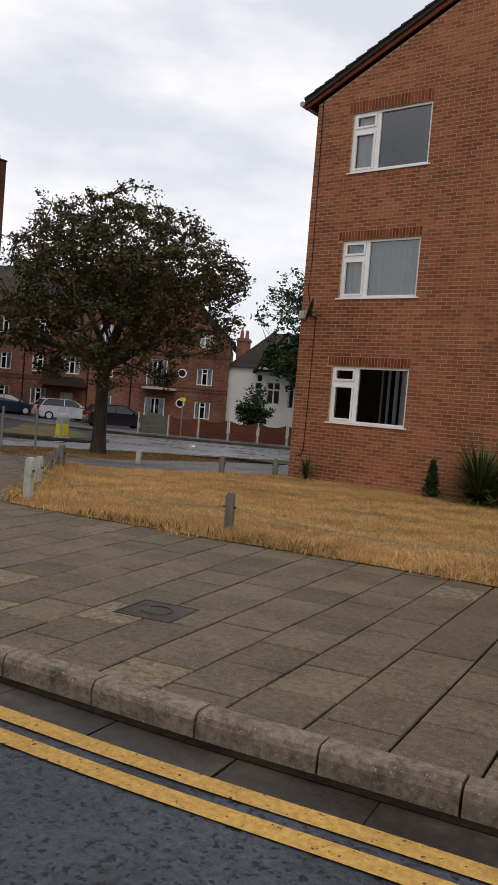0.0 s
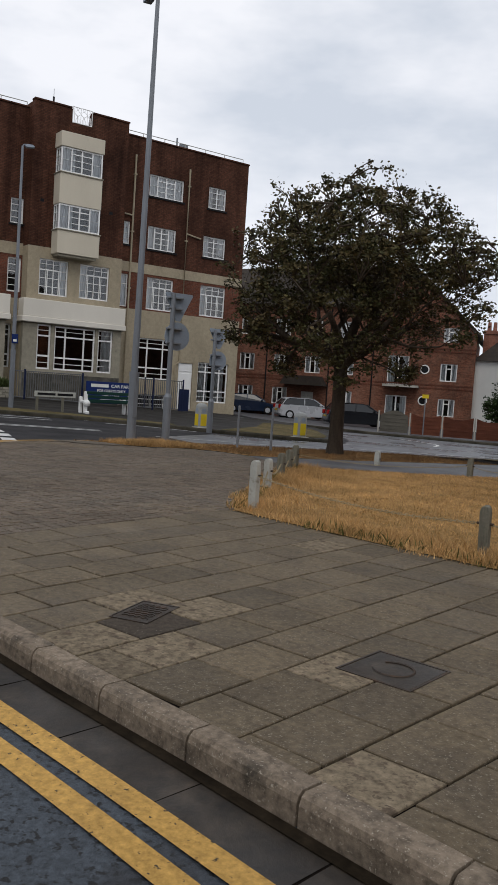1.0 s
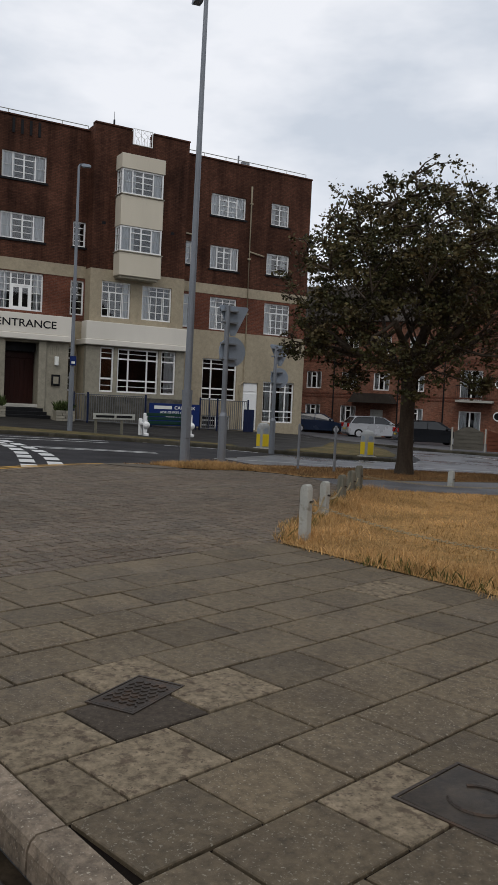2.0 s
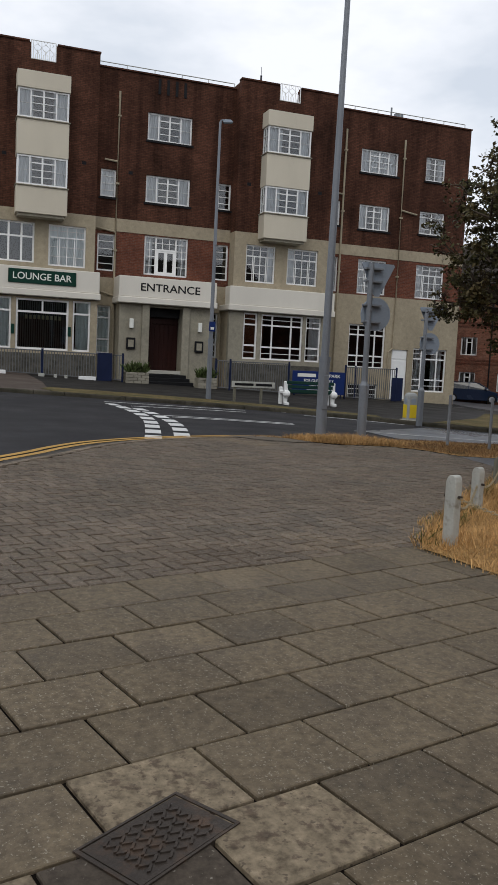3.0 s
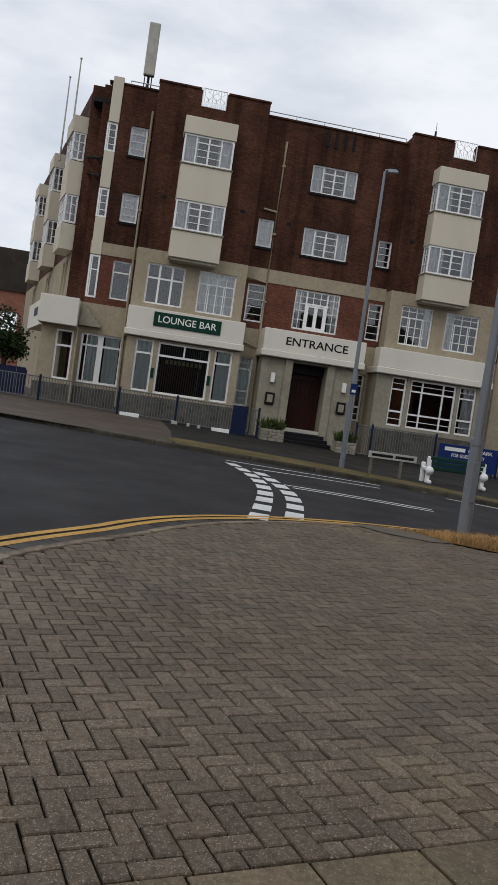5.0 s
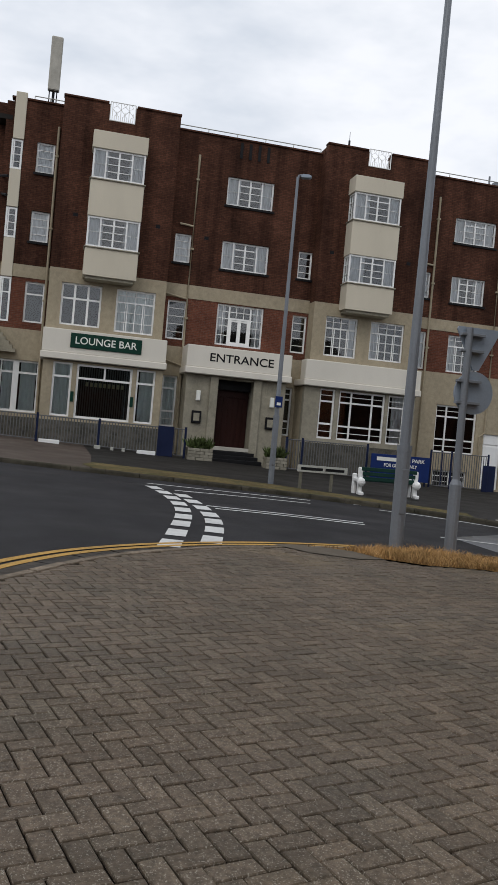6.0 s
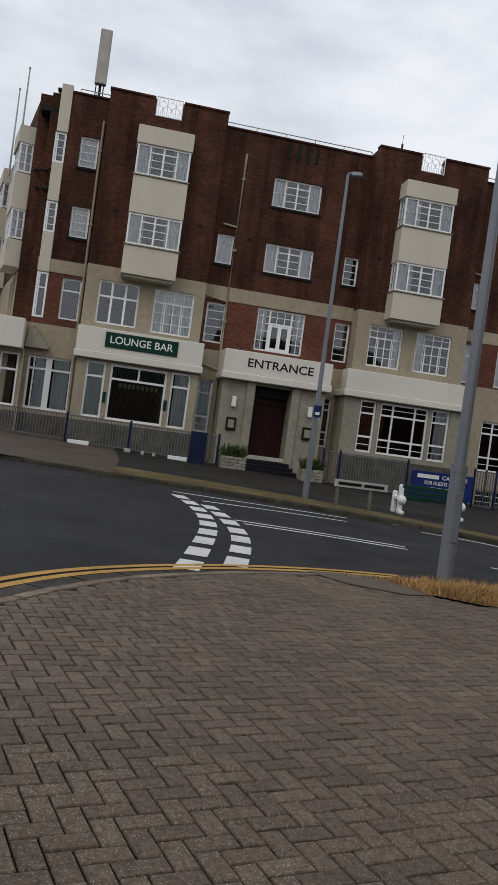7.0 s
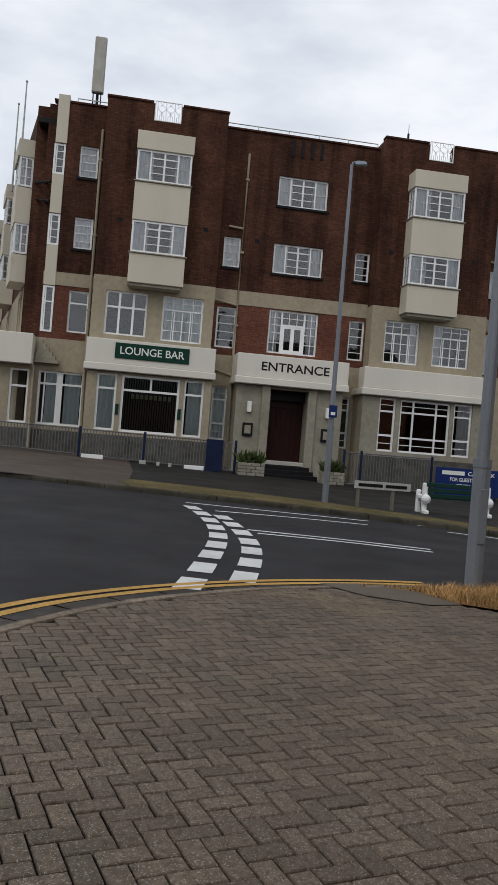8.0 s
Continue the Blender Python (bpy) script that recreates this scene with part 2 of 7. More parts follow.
M_JOINT = mat("dark_joint_sand", (0.011, 0.0085, 0.007), 0.95, 0.3, 2, 60, 0.4, spec=0.02)
M_KERB = mat("grey_concrete_kerb", (0.195, 0.154, 0.114), 0.75, 0.2, 1.6, 60, 0.6, own=0.13, stain=(0.085, 0.07, 0.054), stain_at=(0.52, 0.68), mottle=(24, 0.45), specks=((0.32, 0.28, 0.22), 80, 0.62))
M_GUTTER = mat("wet_gutter_channel", (0.026, 0.019, 0.013), 0.42, 0.4, 0.9, 50, 0.5, spec=0.3, gloss_spread=0.22, own=0.2, stain=(0.05, 0.037, 0.025), stain_at=(0.5, 0.7), mottle=(13, 0.5))
M_SILT = mat("brown_gutter_silt", (0.02, 0.0145, 0.009), 0.9, 0.4, 3, 60, 0.5, spec=0.05, mottle=(16, 0.4))
M_YELLOW = mat("yellow_road_paint", (0.47, 0.275, 0.075), 0.6, 0.15, 1.2, 70, 0.4, stain=(0.2, 0.115, 0.035), stain_at=(0.6, 0.75), mottle=(30, 0.3), specks=((0.06, 0.045, 0.03), 34, 0.64))
M_LINE = mat("white_road_paint", (0.62, 0.62, 0.6), 0.55, 0.15, 1.2, 60, 0.3, stain=(0.2, 0.2, 0.2), stain_at=(0.62, 0.78))
M_LAWN = mat("dry_lawn_soil", (0.34, 0.2, 0.075), 0.95, 0.35, 0.7, 35, 0.8, stain=(0.15, 0.1, 0.038), stain_at=(0.5, 0.75), mottle=(14, 0.4))
M_VERGE = mat("dull_roadside_grass", (0.12, 0.09, 0.04), 0.95, 0.35, 0.8, 30, 0.8, stain=(0.07, 0.066, 0.028), stain_at=(0.45, 0.65), mottle=(9, 0.4))
M_PATCH = mat("grey_patch_concrete", (0.125, 0.104, 0.08), 0.8, 0.15, 1.5, 50, 0.3)
M_BLADE = mat("dry_straw_grass", (0.54, 0.33, 0.14), 0.8, 0.3, 0.5, 8, 0.0, island=0.45, stain=(0.3, 0.185, 0.075), stain_at=(0.47, 0.62))
M_BLADE_B = mat("brown_dead_grass", (0.23, 0.13, 0.06), 0.85, 0.3, 0.8, 8, 0.0, island=0.45, stain=(0.13, 0.085, 0.045), stain_at=(0.45, 0.6))
M_BLADE_G = mat("green_grass", (0.1, 0.1, 0.03), 0.8, 0.25, 0.6, 8, 0.0, island=0.4)
M_POST = mat("grey_weathered_timber", (0.17, 0.16, 0.125), 0.85, 0.25, 3, 40, 0.5, stretch=(6, 6, 0.6), stain=(0.075, 0.08, 0.055), stain_at=(0.55, 0.75))
M_ROPE = mat("bleached_rope", (0.33, 0.27, 0.17), 0.9, 0.2, 5, 90, 0.5)
M_GALV = mat("dull_galvanised_steel", (0.2, 0.215, 0.235), 0.5, 0.12, 1.5, 30, 0.1, metal=0.3, stretch=(1, 1, 0.4), spec=0.4)
M_ALU = mat("grey_sign_back", (0.27, 0.31, 0.36), 0.55, 0.1, 2, 30, 0.05, metal=0.2, spec=0.3)
M_IRON = mat("cast_iron_cover", (0.05, 0.039, 0.031), 0.55, 0.3, 3, 60, 0.5, metal=0.2, spec=0.25, stain=(0.09, 0.055, 0.035), stain_at=(0.5, 0.7))
M_RAIL = mat("dark_grey_rail_paint", (0.022, 0.023, 0.028), 0.5, 0.15, 2, 40, 0.1)
M_BLUE = mat("dark_blue_paint", (0.012, 0.018, 0.05), 0.45, 0.15, 2, 40, 0.1)
M_SIGN_BLUE = mat("blue_sign_face", (0.012, 0.028, 0.12), 0.4, 0.06, 2, 40, 0.0)
M_SIGN_GREEN = mat("dark_green_sign_face", (0.006, 0.038, 0.025), 0.4, 0.06, 2, 40, 0.0)
M_LETTER = mat("white_sign_lettering", (0.78, 0.78, 0.72), 0.5, 0.03, 4, 40, 0.0)
M_SLAT = mat("dark_teal_blind_cloth", (0.07, 0.095, 0.092), 0.8, 0.1, 2, 40, 0.0)
M_GILT = mat("pale_gold_lettering", (0.27, 0.3, 0.19), 0.5, 0.05, 4, 40, 0.0)
M_BARK = mat("grey_brown_bark", (0.06, 0.046, 0.034), 0.9, 0.3, 3, 25, 0.8, stretch=(4, 4, 0.7))
M_LEAF = mat("dark_olive_leaf", (0.056, 0.055, 0.022), 0.6, 0.3, 0.8, 5, 0.0, island=0.45, stain=(0.102, 0.078, 0.036), stain_at=(0.45, 0.6))
M_LEAF_G = mat("deep_green_leaf", (0.03, 0.05, 0.016), 0.6, 0.3, 0.8, 5, 0.0, island=0.45)
M_SHRUB = mat("spiky_plant_leaf", (0.075, 0.1, 0.035), 0.5, 0.3, 2, 8, 0.0, island=0.5)
M_TILE = mat("dark_brown_roof_tile", (0.045, 0.037, 0.031), 0.8, 0.25, 0.8, 12, 0.4, stain=(0.075, 0.06, 0.042), stain_at=(0.55, 0.8))
M_FENCE = mat("red_brown_fence_board", (0.12, 0.042, 0.025), 0.75, 0.2, 1.5, 20, 0.3, own=0.2, stretch=(1, 1, 4))
M_FENCE_G = mat("grey_fence_board", (0.12, 0.11, 0.09), 0.8, 0.2, 1.5, 20, 0.3, stretch=(1, 1, 4))
M_CONC = mat("pale_concrete", (0.42, 0.4, 0.35), 0.8, 0.15, 2, 30, 0.3)
M_PLASTER = mat("white_house_render", (0.72, 0.71, 0.67), 0.8, 0.06, 0.7, 30, 0.1)
M_SILVER = mat("silver_car_paint", (0.5, 0.51, 0.53), 0.3, 0.03, 1, 50, 0.0, metal=0.2, spec=0.5)
M_NAVY = mat("dark_blue_car_paint", (0.012, 0.025, 0.06), 0.2, 0.05, 1, 50, 0.0, metal=0.2, spec=0.5)
M_INK = mat("black_car_paint", (0.012, 0.014, 0.017), 0.2, 0.05, 1, 50, 0.0, metal=0.2, spec=0.5)
M_TINT = mat("dark_car_glass", (0.012, 0.014, 0.016), 0.08, 0.05, 1, 50, 0.0, spec=0.5)
M_RUBBER = mat("black_rubber", (0.018, 0.018, 0.018), 0.8, 0.2, 5, 40, 0.2)
M_REDLENS = mat("red_lamp_lens", (0.35, 0.015, 0.012), 0.2, 0.05, 5, 40, 0.0)
M_YELLOW_PL = mat("yellow_bollard_plastic", (0.68, 0.5, 0.03), 0.45, 0.06, 3, 40, 0.05)
M_GREY_PL = mat("grey_white_bollard_plastic", (0.34, 0.35, 0.34), 0.5, 0.1, 3, 40, 0.05, stain=(0.18, 0.17, 0.15), stain_at=(0.6, 0.85))
M_GREEN_P = mat("dark_green_bench_paint", (0.014, 0.045, 0.035), 0.5, 0.15, 3, 40, 0.1)
M_PLANTER = mat("pale_stone_block", (0.27, 0.25, 0.2), 0.85, 0.2, 3, 30, 0.4, own=0.15)
M_BLOCKPAVE = mat("far_brown_paving", (0.085, 0.066, 0.054), 0.6, 0.2, 0.6, 20, 0.3)
M_BLACKTAR = mat("dark_pavement_tarmac", (0.024, 0.022, 0.02), 0.65, 0.25, 0.5, 40, 0.4)


# ---- building helpers ----
def part(name, bm, material, parent=None, label="", smooth=False):
    """Links a bmesh (in world places) as one mesh under a thing."""
    me = bpy.data.meshes.new(name)
    bmesh.ops.recalc_face_normals(bm, faces=bm.faces)
    bm.to_mesh(me)
    bm.free()
    if smooth:
        me.polygons.foreach_set("use_smooth", [True] * len(me.polygons))
    me.materials.append(material)
    ob = new(name, me)
    if parent:
        adopt(ob, parent)
    if label:
        ob["label"] = label
    return ob


def adopt(ob, parent):
    ob.parent = parent
    if parent.parent is None:
        ob.matrix_parent_inverse = parent.matrix_basis.inverted()


def from_faces(name, verts, faces, material, parent=None, label="", smooth=False):
    me = bpy.data.meshes.new(name)
    me.from_pydata(verts, [], faces)
    me.update()
    if smooth:
        me.polygons.foreach_set("use_smooth", [True] * len(me.polygons))
    me.materials.append(material)
    ob = new(name, me)
    if parent:
        adopt(ob, parent)
    if label:
        ob["label"] = label
    return ob


def thing(name, label, category, at=(0, 0, 0), group="", kind=""):
    ob = new(name)
    ob.empty_display_size = 0.2
    ob.matrix_basis = Matrix.Translation(at)
    return tagged(ob, label, category, group, kind)


def box(bm, a, b, m=None, bevel=0.0):
    """An upright box between two corners, placed by m."""
    lo, hi = [min(p, q) for p, q in zip(a, b)], [max(p, q) for p, q in zip(a, b)]
    vs = [bm.verts.new((x, y, z)) for x in (lo[0], hi[0]) for y in (lo[1], hi[1]) for z in (lo[2], hi[2])]
    fs = [bm.faces.new([vs[i] for i in f]) for f in ((0, 1, 3, 2), (4, 6, 7, 5), (0, 4, 5, 1), (2, 3, 7, 6), (0, 2, 6, 4), (1, 5, 7, 3))]
    if bevel:
        es = list({e for f in fs for e in f.edges})
        r = bmesh.ops.bevel(bm, geom=es, offset=bevel, segments=1, affect="EDGES", profile=0.5)
        vs = list({v for f in r["faces"] for v in f.verts} | {v for v in vs if v.is_valid})
    if m is not None:
        for v in vs:
            v.co = m @ v.co
    return vs


def tube(bm, points, radii, sides=8, cap=True):
    """A tapered tube along points."""
    pts = [Vector(p) for p in points]
    rings = []
    for i, p in enumerate(pts):
        d = (pts[min(i + 1, len(pts) - 1)] - pts[max(i - 1, 0)]).normalized()
        q = d.to_track_quat("Z", "Y").to_matrix()
        r = radii[i] if isinstance(radii, (list, tuple)) else radii
        rings.append([bm.verts.new(p + q @ Vector((math.cos(2 * math.pi * k / sides) * r, math.sin(2 * math.pi * k / sides) * r, 0))) for k in range(sides)])
    for a, b in zip(rings, rings[1:]):
        for k in range(sides):
            bm.faces.new((a[k], a[(k + 1) % sides], b[(k + 1) % sides], b[k]))
    if cap:
        bm.faces.new(rings[0][::-1])
        bm.faces.new(rings[-1])


def prism(bm, outline, m, depth):
    """A flat outline (u, v) given thickness along local w, placed by m."""
    a = [bm.verts.new(m @ Vector((u, v, 0))) for u, v in outline]
    b = [bm.verts.new(m @ Vector((u, v, depth))) for u, v in outline]
    bm.faces.new(a[::-1])
    bm.faces.new(b)
    n = len(a)
    for i in range(n):
        bm.faces.new((a[i], a[(i + 1) % n], b[(i + 1) % n], b[i]))


def plane_at(x, y, z, direction):
    """Local u runs along direction (level), v up, w outward."""
    u = Vector((direction[0], direction[1], 0)).normalized()
    v = Vector((0, 0, 1))
    w = u.cross(v)
    m = Matrix((u, v, w)).transposed().to_4x4()
    m.translation = (x, y, z)
    return m


def wall_mesh(bm, m, u0, u1, v0, v1, holes, thick=0.25):
    """A wall in the plane m with rectangular holes right through it; outer face at w = 0."""
    us = sorted({u0, u1, *(min(max(h[i], u0), u1) for h in holes for i in (0, 1))})
    vs = sorted({v0, v1, *(min(max(h[i], v0), v1) for h in holes for i in (2, 3))})
    solid = {}
    for i in range(len(us) - 1):
        for j in range(len(vs) - 1):
            cu, cv = (us[i] + us[i + 1]) / 2, (vs[j] + vs[j + 1]) / 2
            solid[i, j] = not any(h[0] < cu < h[1] and h[2] < cv < h[3] for h in holes)
    cache = {}

    def vert(i, j, k):
        if (i, j, k) not in cache:
            cache[i, j, k] = bm.verts.new(m @ Vector((us[i], vs[j], -thick * k)))
        return cache[i, j, k]

    for (i, j), s in solid.items():
        if not s:
            continue
        q = [(i, j), (i + 1, j), (i + 1, j + 1), (i, j + 1)]
        bm.faces.new([vert(*p, 0) for p in q])
        bm.faces.new([vert(*p, 1) for p in q[::-1]])
        for (a, b), nb in zip(zip(q, q[1:] + q[:1]), ((i, j - 1), (i + 1, j), (i, j + 1), (i - 1, j))):
            if not solid.get(nb, False):
                bm.faces.new((vert(*a, 0), vert(*a, 1), vert(*b, 1), vert(*b, 0)))


def window(parent, m, u0, u1, v0, v1, vbars=(), hbars=(), frame_w=0.075, deep=0.1, sill=0.0, curtain=(), blind_or_sheen=False, material=None, label="", sill_mat=None, sill_h=0.07):
    """A window in a hole of a wall: frame with glazing bars, a pane, a sill and curtains behind the glass.
    vbars: (share of width, from, to, thickness); hbars: (share of height, from, to, thickness); curtain: (from, to) shares of the width."""
    w, h = u1 - u0, v1 - v0
    bm = bmesh.new()
    f = frame_w
    z0, z1 = -deep - 0.05, -deep + 0.01
    wall_mesh(bm, m @ Matrix.Translation((0, 0, z1)), u0, u1, v0, v1, [(u0 + f, u1 - f, v0 + f, v1 - f)], z1 - z0)
    ob = part("window", bm, material or M_WHITE, parent, label)
    for s, a, b, t in vbars:
        t *= 1.25
        c = u0 + s * w
        bm = bmesh.new()
        box(bm, (c - t / 2, v0 + max(a * h, f), z0 + 0.005), (c + t / 2, v0 + min(b * h, h - f), z1 - 0.004), m)
        part("glazing_bar", bm, material or M_WHITE, ob)
    for s, a, b, t in hbars:
        t *= 1.25
        c = v0 + s * h
        bm = bmesh.new()
        box(bm, (u0 + max(a * w, f), c - t / 2, z0 + 0.008), (u0 + min(b * w, w - f), c + t / 2, z1 - 0.008), m)
        part("glazing_bar", bm, material or M_WHITE, ob)
    g = f * 0.5
    corners = [m @ Vector((p, q, z0 + 0.02)) for p, q in ((u0 + g, v0 + g), (u1 - g, v0 + g), (u1 - g, v1 - g), (u0 + g, v1 - g))]
    from_faces("pane", corners, [(0, 1, 2, 3)], M_GLASS, ob)
    if sill:
        bm = bmesh.new()
        box(bm, (u0 - 0.06, v0 - sill_h, -deep), (u1 + 0.06, v0 - 0.004, sill), m)
        part("sill", bm, sill_mat or M_WHITE, ob)
    for a, b in curtain:
        n = max(6, int((b - a) * w / 0.05))
        verts, faces = [], []
        for i in range(n + 1):
            u = u0 + (a + (b - a) * i / n) * w
            dw = -deep - 0.13 + 0.022 * math.sin(i * 1.9 + a * 7) + 0.01 * math.sin(i * 0.7)
            verts += [m @ Vector((u, v0 + 0.03, dw)), m @ Vector((u, v1 - 0.03, dw))]
        for i in range(n):
            faces.append((2 * i, 2 * i + 2, 2 * i + 3, 2 * i + 1))
        cur = from_faces("blind_or_sheen" if blind_or_sheen else "curtain", verts, faces, M_BLIND_SHEEN if blind_or_sheen else M_NET, ob)
    return ob


def writing(text, m, width, height, material, parent=None, name="lettering", bold=0.0):
    """Raised letters in the plane m, fitted into width x height from the lower left corner."""
    cu = bpy.data.curves.new(name, "FONT")
    cu.body, cu.size, cu.extrude, cu.offset = text, 1.0, 0.004, bold
    cu.materials.append(material)
    ob = new(name, cu)
    bpy.context.view_layer.update()
    bb = [Vector(c) for c in ob.bound_box]
    x0, x1 = min(c.x for c in bb), max(c.x for c in bb)
    y0, y1 = min(c.y for c in bb), max(c.y for c in bb)
    sx, sy = width / (x1 - x0), height / (y1 - y0)
    ob.matrix_basis = m @ Matrix.Diagonal((sx, sy, 1, 1)) @ Matrix.Translation((-x0, -y0, 0))
    if parent:
        adopt(ob, parent)
    return ob


def clip(poly, px, py, nx, ny):
    """The part of a flat polygon where (p - P) . n >= 0."""
    out = []
    for i, a in enumerate(poly):
        b = poly[(i + 1) % len(poly)]
        da, db = (a[0] - px) * nx + (a[1] - py) * ny, (b[0] - px) * nx + (b[1] - py) * ny
        if da >= 0:
            out.append(a)
        if da * db < 0:
            s = da / (da - db)
            out.append((a[0] + s * (b[0] - a[0]), a[1] + s * (b[1] - a[1])))
    return out


def sheet(name, poly, height, material, label, cell=1.0, lift=0.0, parent=None, kind="structure", category=""):
    """A surface over a flat outline that follows the lie of the land."""
    xs, ys = [p[0] for p in poly], [p[1] for p in poly]
    verts, faces, index = [], [], {}
    for i in range(math.floor(min(xs) / cell), math.ceil(max(xs) / cell)):
        strip = clip(clip(poly, i * cell, 0, 1, 0), (i + 1) * cell, 0, -1, 0) if len(poly) > 2 else []
        if len(strip) < 3:
            continue
        for j in range(math.floor(min(ys) / cell), math.ceil(max(ys) / cell)):
            c = clip(clip(strip, 0, j * cell, 0, 1), 0, (j + 1) * cell, 0, -1)
            if len(c) < 3:
                continue
            ids = []
            for x, y in c:
                k = (round(x, 4), round(y, 4))
                if k not in index:
                    index[k] = len(verts)
                    verts.append((x, y, height(x, y) + lift))
                if index[k] not in ids:
                    ids.append(index[k])
            if len(ids) > 2:
                faces.append(ids)
    ob = from_faces(name, verts, faces, material, parent)
    bm = bmesh.new()
    bm.from_mesh(ob.data)
    bmesh.ops.recalc_face_normals(bm, faces=bm.faces)
    bm.normal_update()
    if sum(f.normal.z for f in bm.faces) < 0:
        bmesh.ops.reverse_faces(bm, faces=bm.faces)
    bm.to_mesh(ob.data)
    bm.free()
    return tagged(ob, label, category, kind=kind)


def lie(x, y):
    """The height of the land: level at the crossing, falling along the road, rising to the hotel."""
    if x > -8:
        a = 0.0
    elif x > -16.5:
        a = -0.055 * (-8 - x) / 8.5
    else:
        a = -0.055 + 0.0133 * min(-16.5 - x, 30)
    k = min(1, max(0, (-16.5 - x) / 22.5))
    sy = 0.018 + 0.018 * k
    yy = max(-15, min(40, y)) - 9
    w = 1.0 if yy > 0 else min(1, max(0, (-x - 8) / 8.5))
    return a - sy * yy * w


def road_z(x, y):
    """The carriageway, 11 cm below the footway and rising to the dropped kerb at the corner."""
    rise = 0.075 * math.exp(-((x + 15) ** 2 + (y - 5.5) ** 2) / 50)
    return lie(x, y) - 0.11 + rise


def offset_line(pts, d):
    """A line shifted to its left by d."""
    out = []
    for i, p in enumerate(pts):
        a, b = Vector(pts[max(i - 1, 0)]), Vector(pts[min(i + 1, len(pts) - 1)])
        t = (b - a).normalized()
        out.append((p[0] - t.y * d, p[1] + t.x * d))
    return out


def resample(pts, step):
    out, left = [Vector(pts[0])], step
    for a, b in zip(pts, pts[1:]):
        a, b = Vector(a), Vector(b)
        d = (b - a).length
        s = left
        while s <= d:
            out.append(a + (b - a) * (s / d))
            s += step
        left = s - d
    return out


def smooth_line(pts, n=6):
    """A Catmull-Rom curve through flat points."""
    out = []
    for i in range(len(pts) - 1):
        p = [Vector(pts[min(max(k, 0), len(pts) - 1)]) for k in (i - 1, i, i + 1, i + 2)]
        for j in range(n):
            t = j / n
            out.append(tuple(0.5 * (2 * p[1] + (p[2] - p[0]) * t + (2 * p[0] - 5 * p[1] + 4 * p[2] - p[3]) * t * t + (3 * p[1] - p[0] - 3 * p[2] + p[3]) * t ** 3)))
    out.append(tuple(pts[-1]))
    return out


def ribbon(name, pts, d0, d1, height, material, parent, lift=0.004, label=""):
    """A painted band between two offsets of a line."""
    a, b = offset_line(pts, d0), offset_line(pts, d1)
    verts = [(x, y, height(x, y) + lift) for p in zip(a, b) for x, y in p]
    faces = [(2 * i, 2 * i + 1, 2 * i + 3, 2 * i + 2) for i in range(len(pts) - 1)]
    return from_faces(name, verts, faces, material, parent, label)


# ---- the ground ----
ground_v, ground_f = [], []
gx = [-1500, -400, -120] + [-80 + i for i in range(111)] + [60, 200, 1500]
gy = [-1500, -300, -80] + [-30 + i for i in range(111)] + [120, 400, 1500]
for x in gx:
    for y in gy:
        ground_v.append((x, y, road_z(x, y)))
for i in range(len(gx) - 1):
    for j in range(len(gy) - 1):
        n = len(gy)
        ground_f.append((i * n + j, (i + 1) * n + j, (i + 1) * n + j + 1, i * n + j + 1))
road = tagged(from_faces("road", ground_v, ground_f, M_ASPHALT), "dark damp asphalt road surface", "road", kind="structure")

sheet("side_road", [(-8, -14), (40, -14), (40, 14), (2, 4.6), (-2, 3.75), (-8, 3.1)], road_z, M_ASPHALT_OLD, "worn blue-grey asphalt of the side road", 1.0, 0.002, category="road")

# the kerb line on the near side, seen from the carriageway: start by the camera, round the corner, along the main road
NEAR = smooth_line([(9, 5.45), (5, 4.72), (2, 4.19), (0, 3.82), (-1.05, 3.625), (-2.02, 3.43), (-3.17, 3.25), (-4.25, 3.07), (-5.6, 2.9), (-7.1, 2.84), (-8.7, 2.87), (-10.1, 3.04), (-11.5, 3.48), (-12.4, 4.0), (-13.28, 4.62), (-13.9, 4.99), (-14.53, 5.44), (-15.06, 5.96), (-15.55, 6.56), (-16.0, 7.24), (-16.36, 7.97), (-16.64, 8.72), (-16.85, 9.6), (-16.98, 11.2), (-16.85, 13), (-16.4, 15.4), (-15.4, 19), (-13.6, 24), (-10, 32), (-6, 40)])
inner = offset_line(NEAR, -0.13)
island = sheet("pavement_base", inner + [(12, 42), (12, 6.2)], lie, M_JOINT, "sandy bedding under the paved footway", 1.0, -0.012)

LAWN = [(8, 8.1), (-1, 7.6), (-2.4, 7.42), (-3.7, 7.22), (-4.9, 6.95), (-5.9, 6.77), (-6.9, 6.62), (-7.65, 6.52), (-7.95, 6.7), (-8.7, 7.35), (-9.9, 8.5), (-10.8, 9.42), (-11.7, 10.35), (-11.9, 10.8), (-11.3, 12.3), (-10.75, 13.9), (-10.2, 16), (-9.6, 19), (-8, 24), (8, 24)]
lawn = sheet("lawn", LAWN, lie, M_LAWN, "parched straw-coloured lawn beside the flats", 1.0, 0.012, category="lawn")
VERGE = [p for p in inner if 8.35 < p[1] < 18.2] + [(-13.3, 18.2), (-13.4, 16), (-13.5, 13.8), (-13.75, 12), (-14.0, 11.2), (-14.9, 11.0), (-15.42, 10.6), (-15.45, 9.8), (-15.78, 9.25), (-16.3, 9.05), (-16.52, 8.5)]
verge = sheet("verge", VERGE, lie, M_LAWN, "dry brown grass verge round the street tree", 0.7, 0.01, category="verge")
VERGE2 = [p for p in inner if 19.5 < p[1] < 39] + [(-6.5, 38), (-11.2, 26), (-12.6, 19.6)]
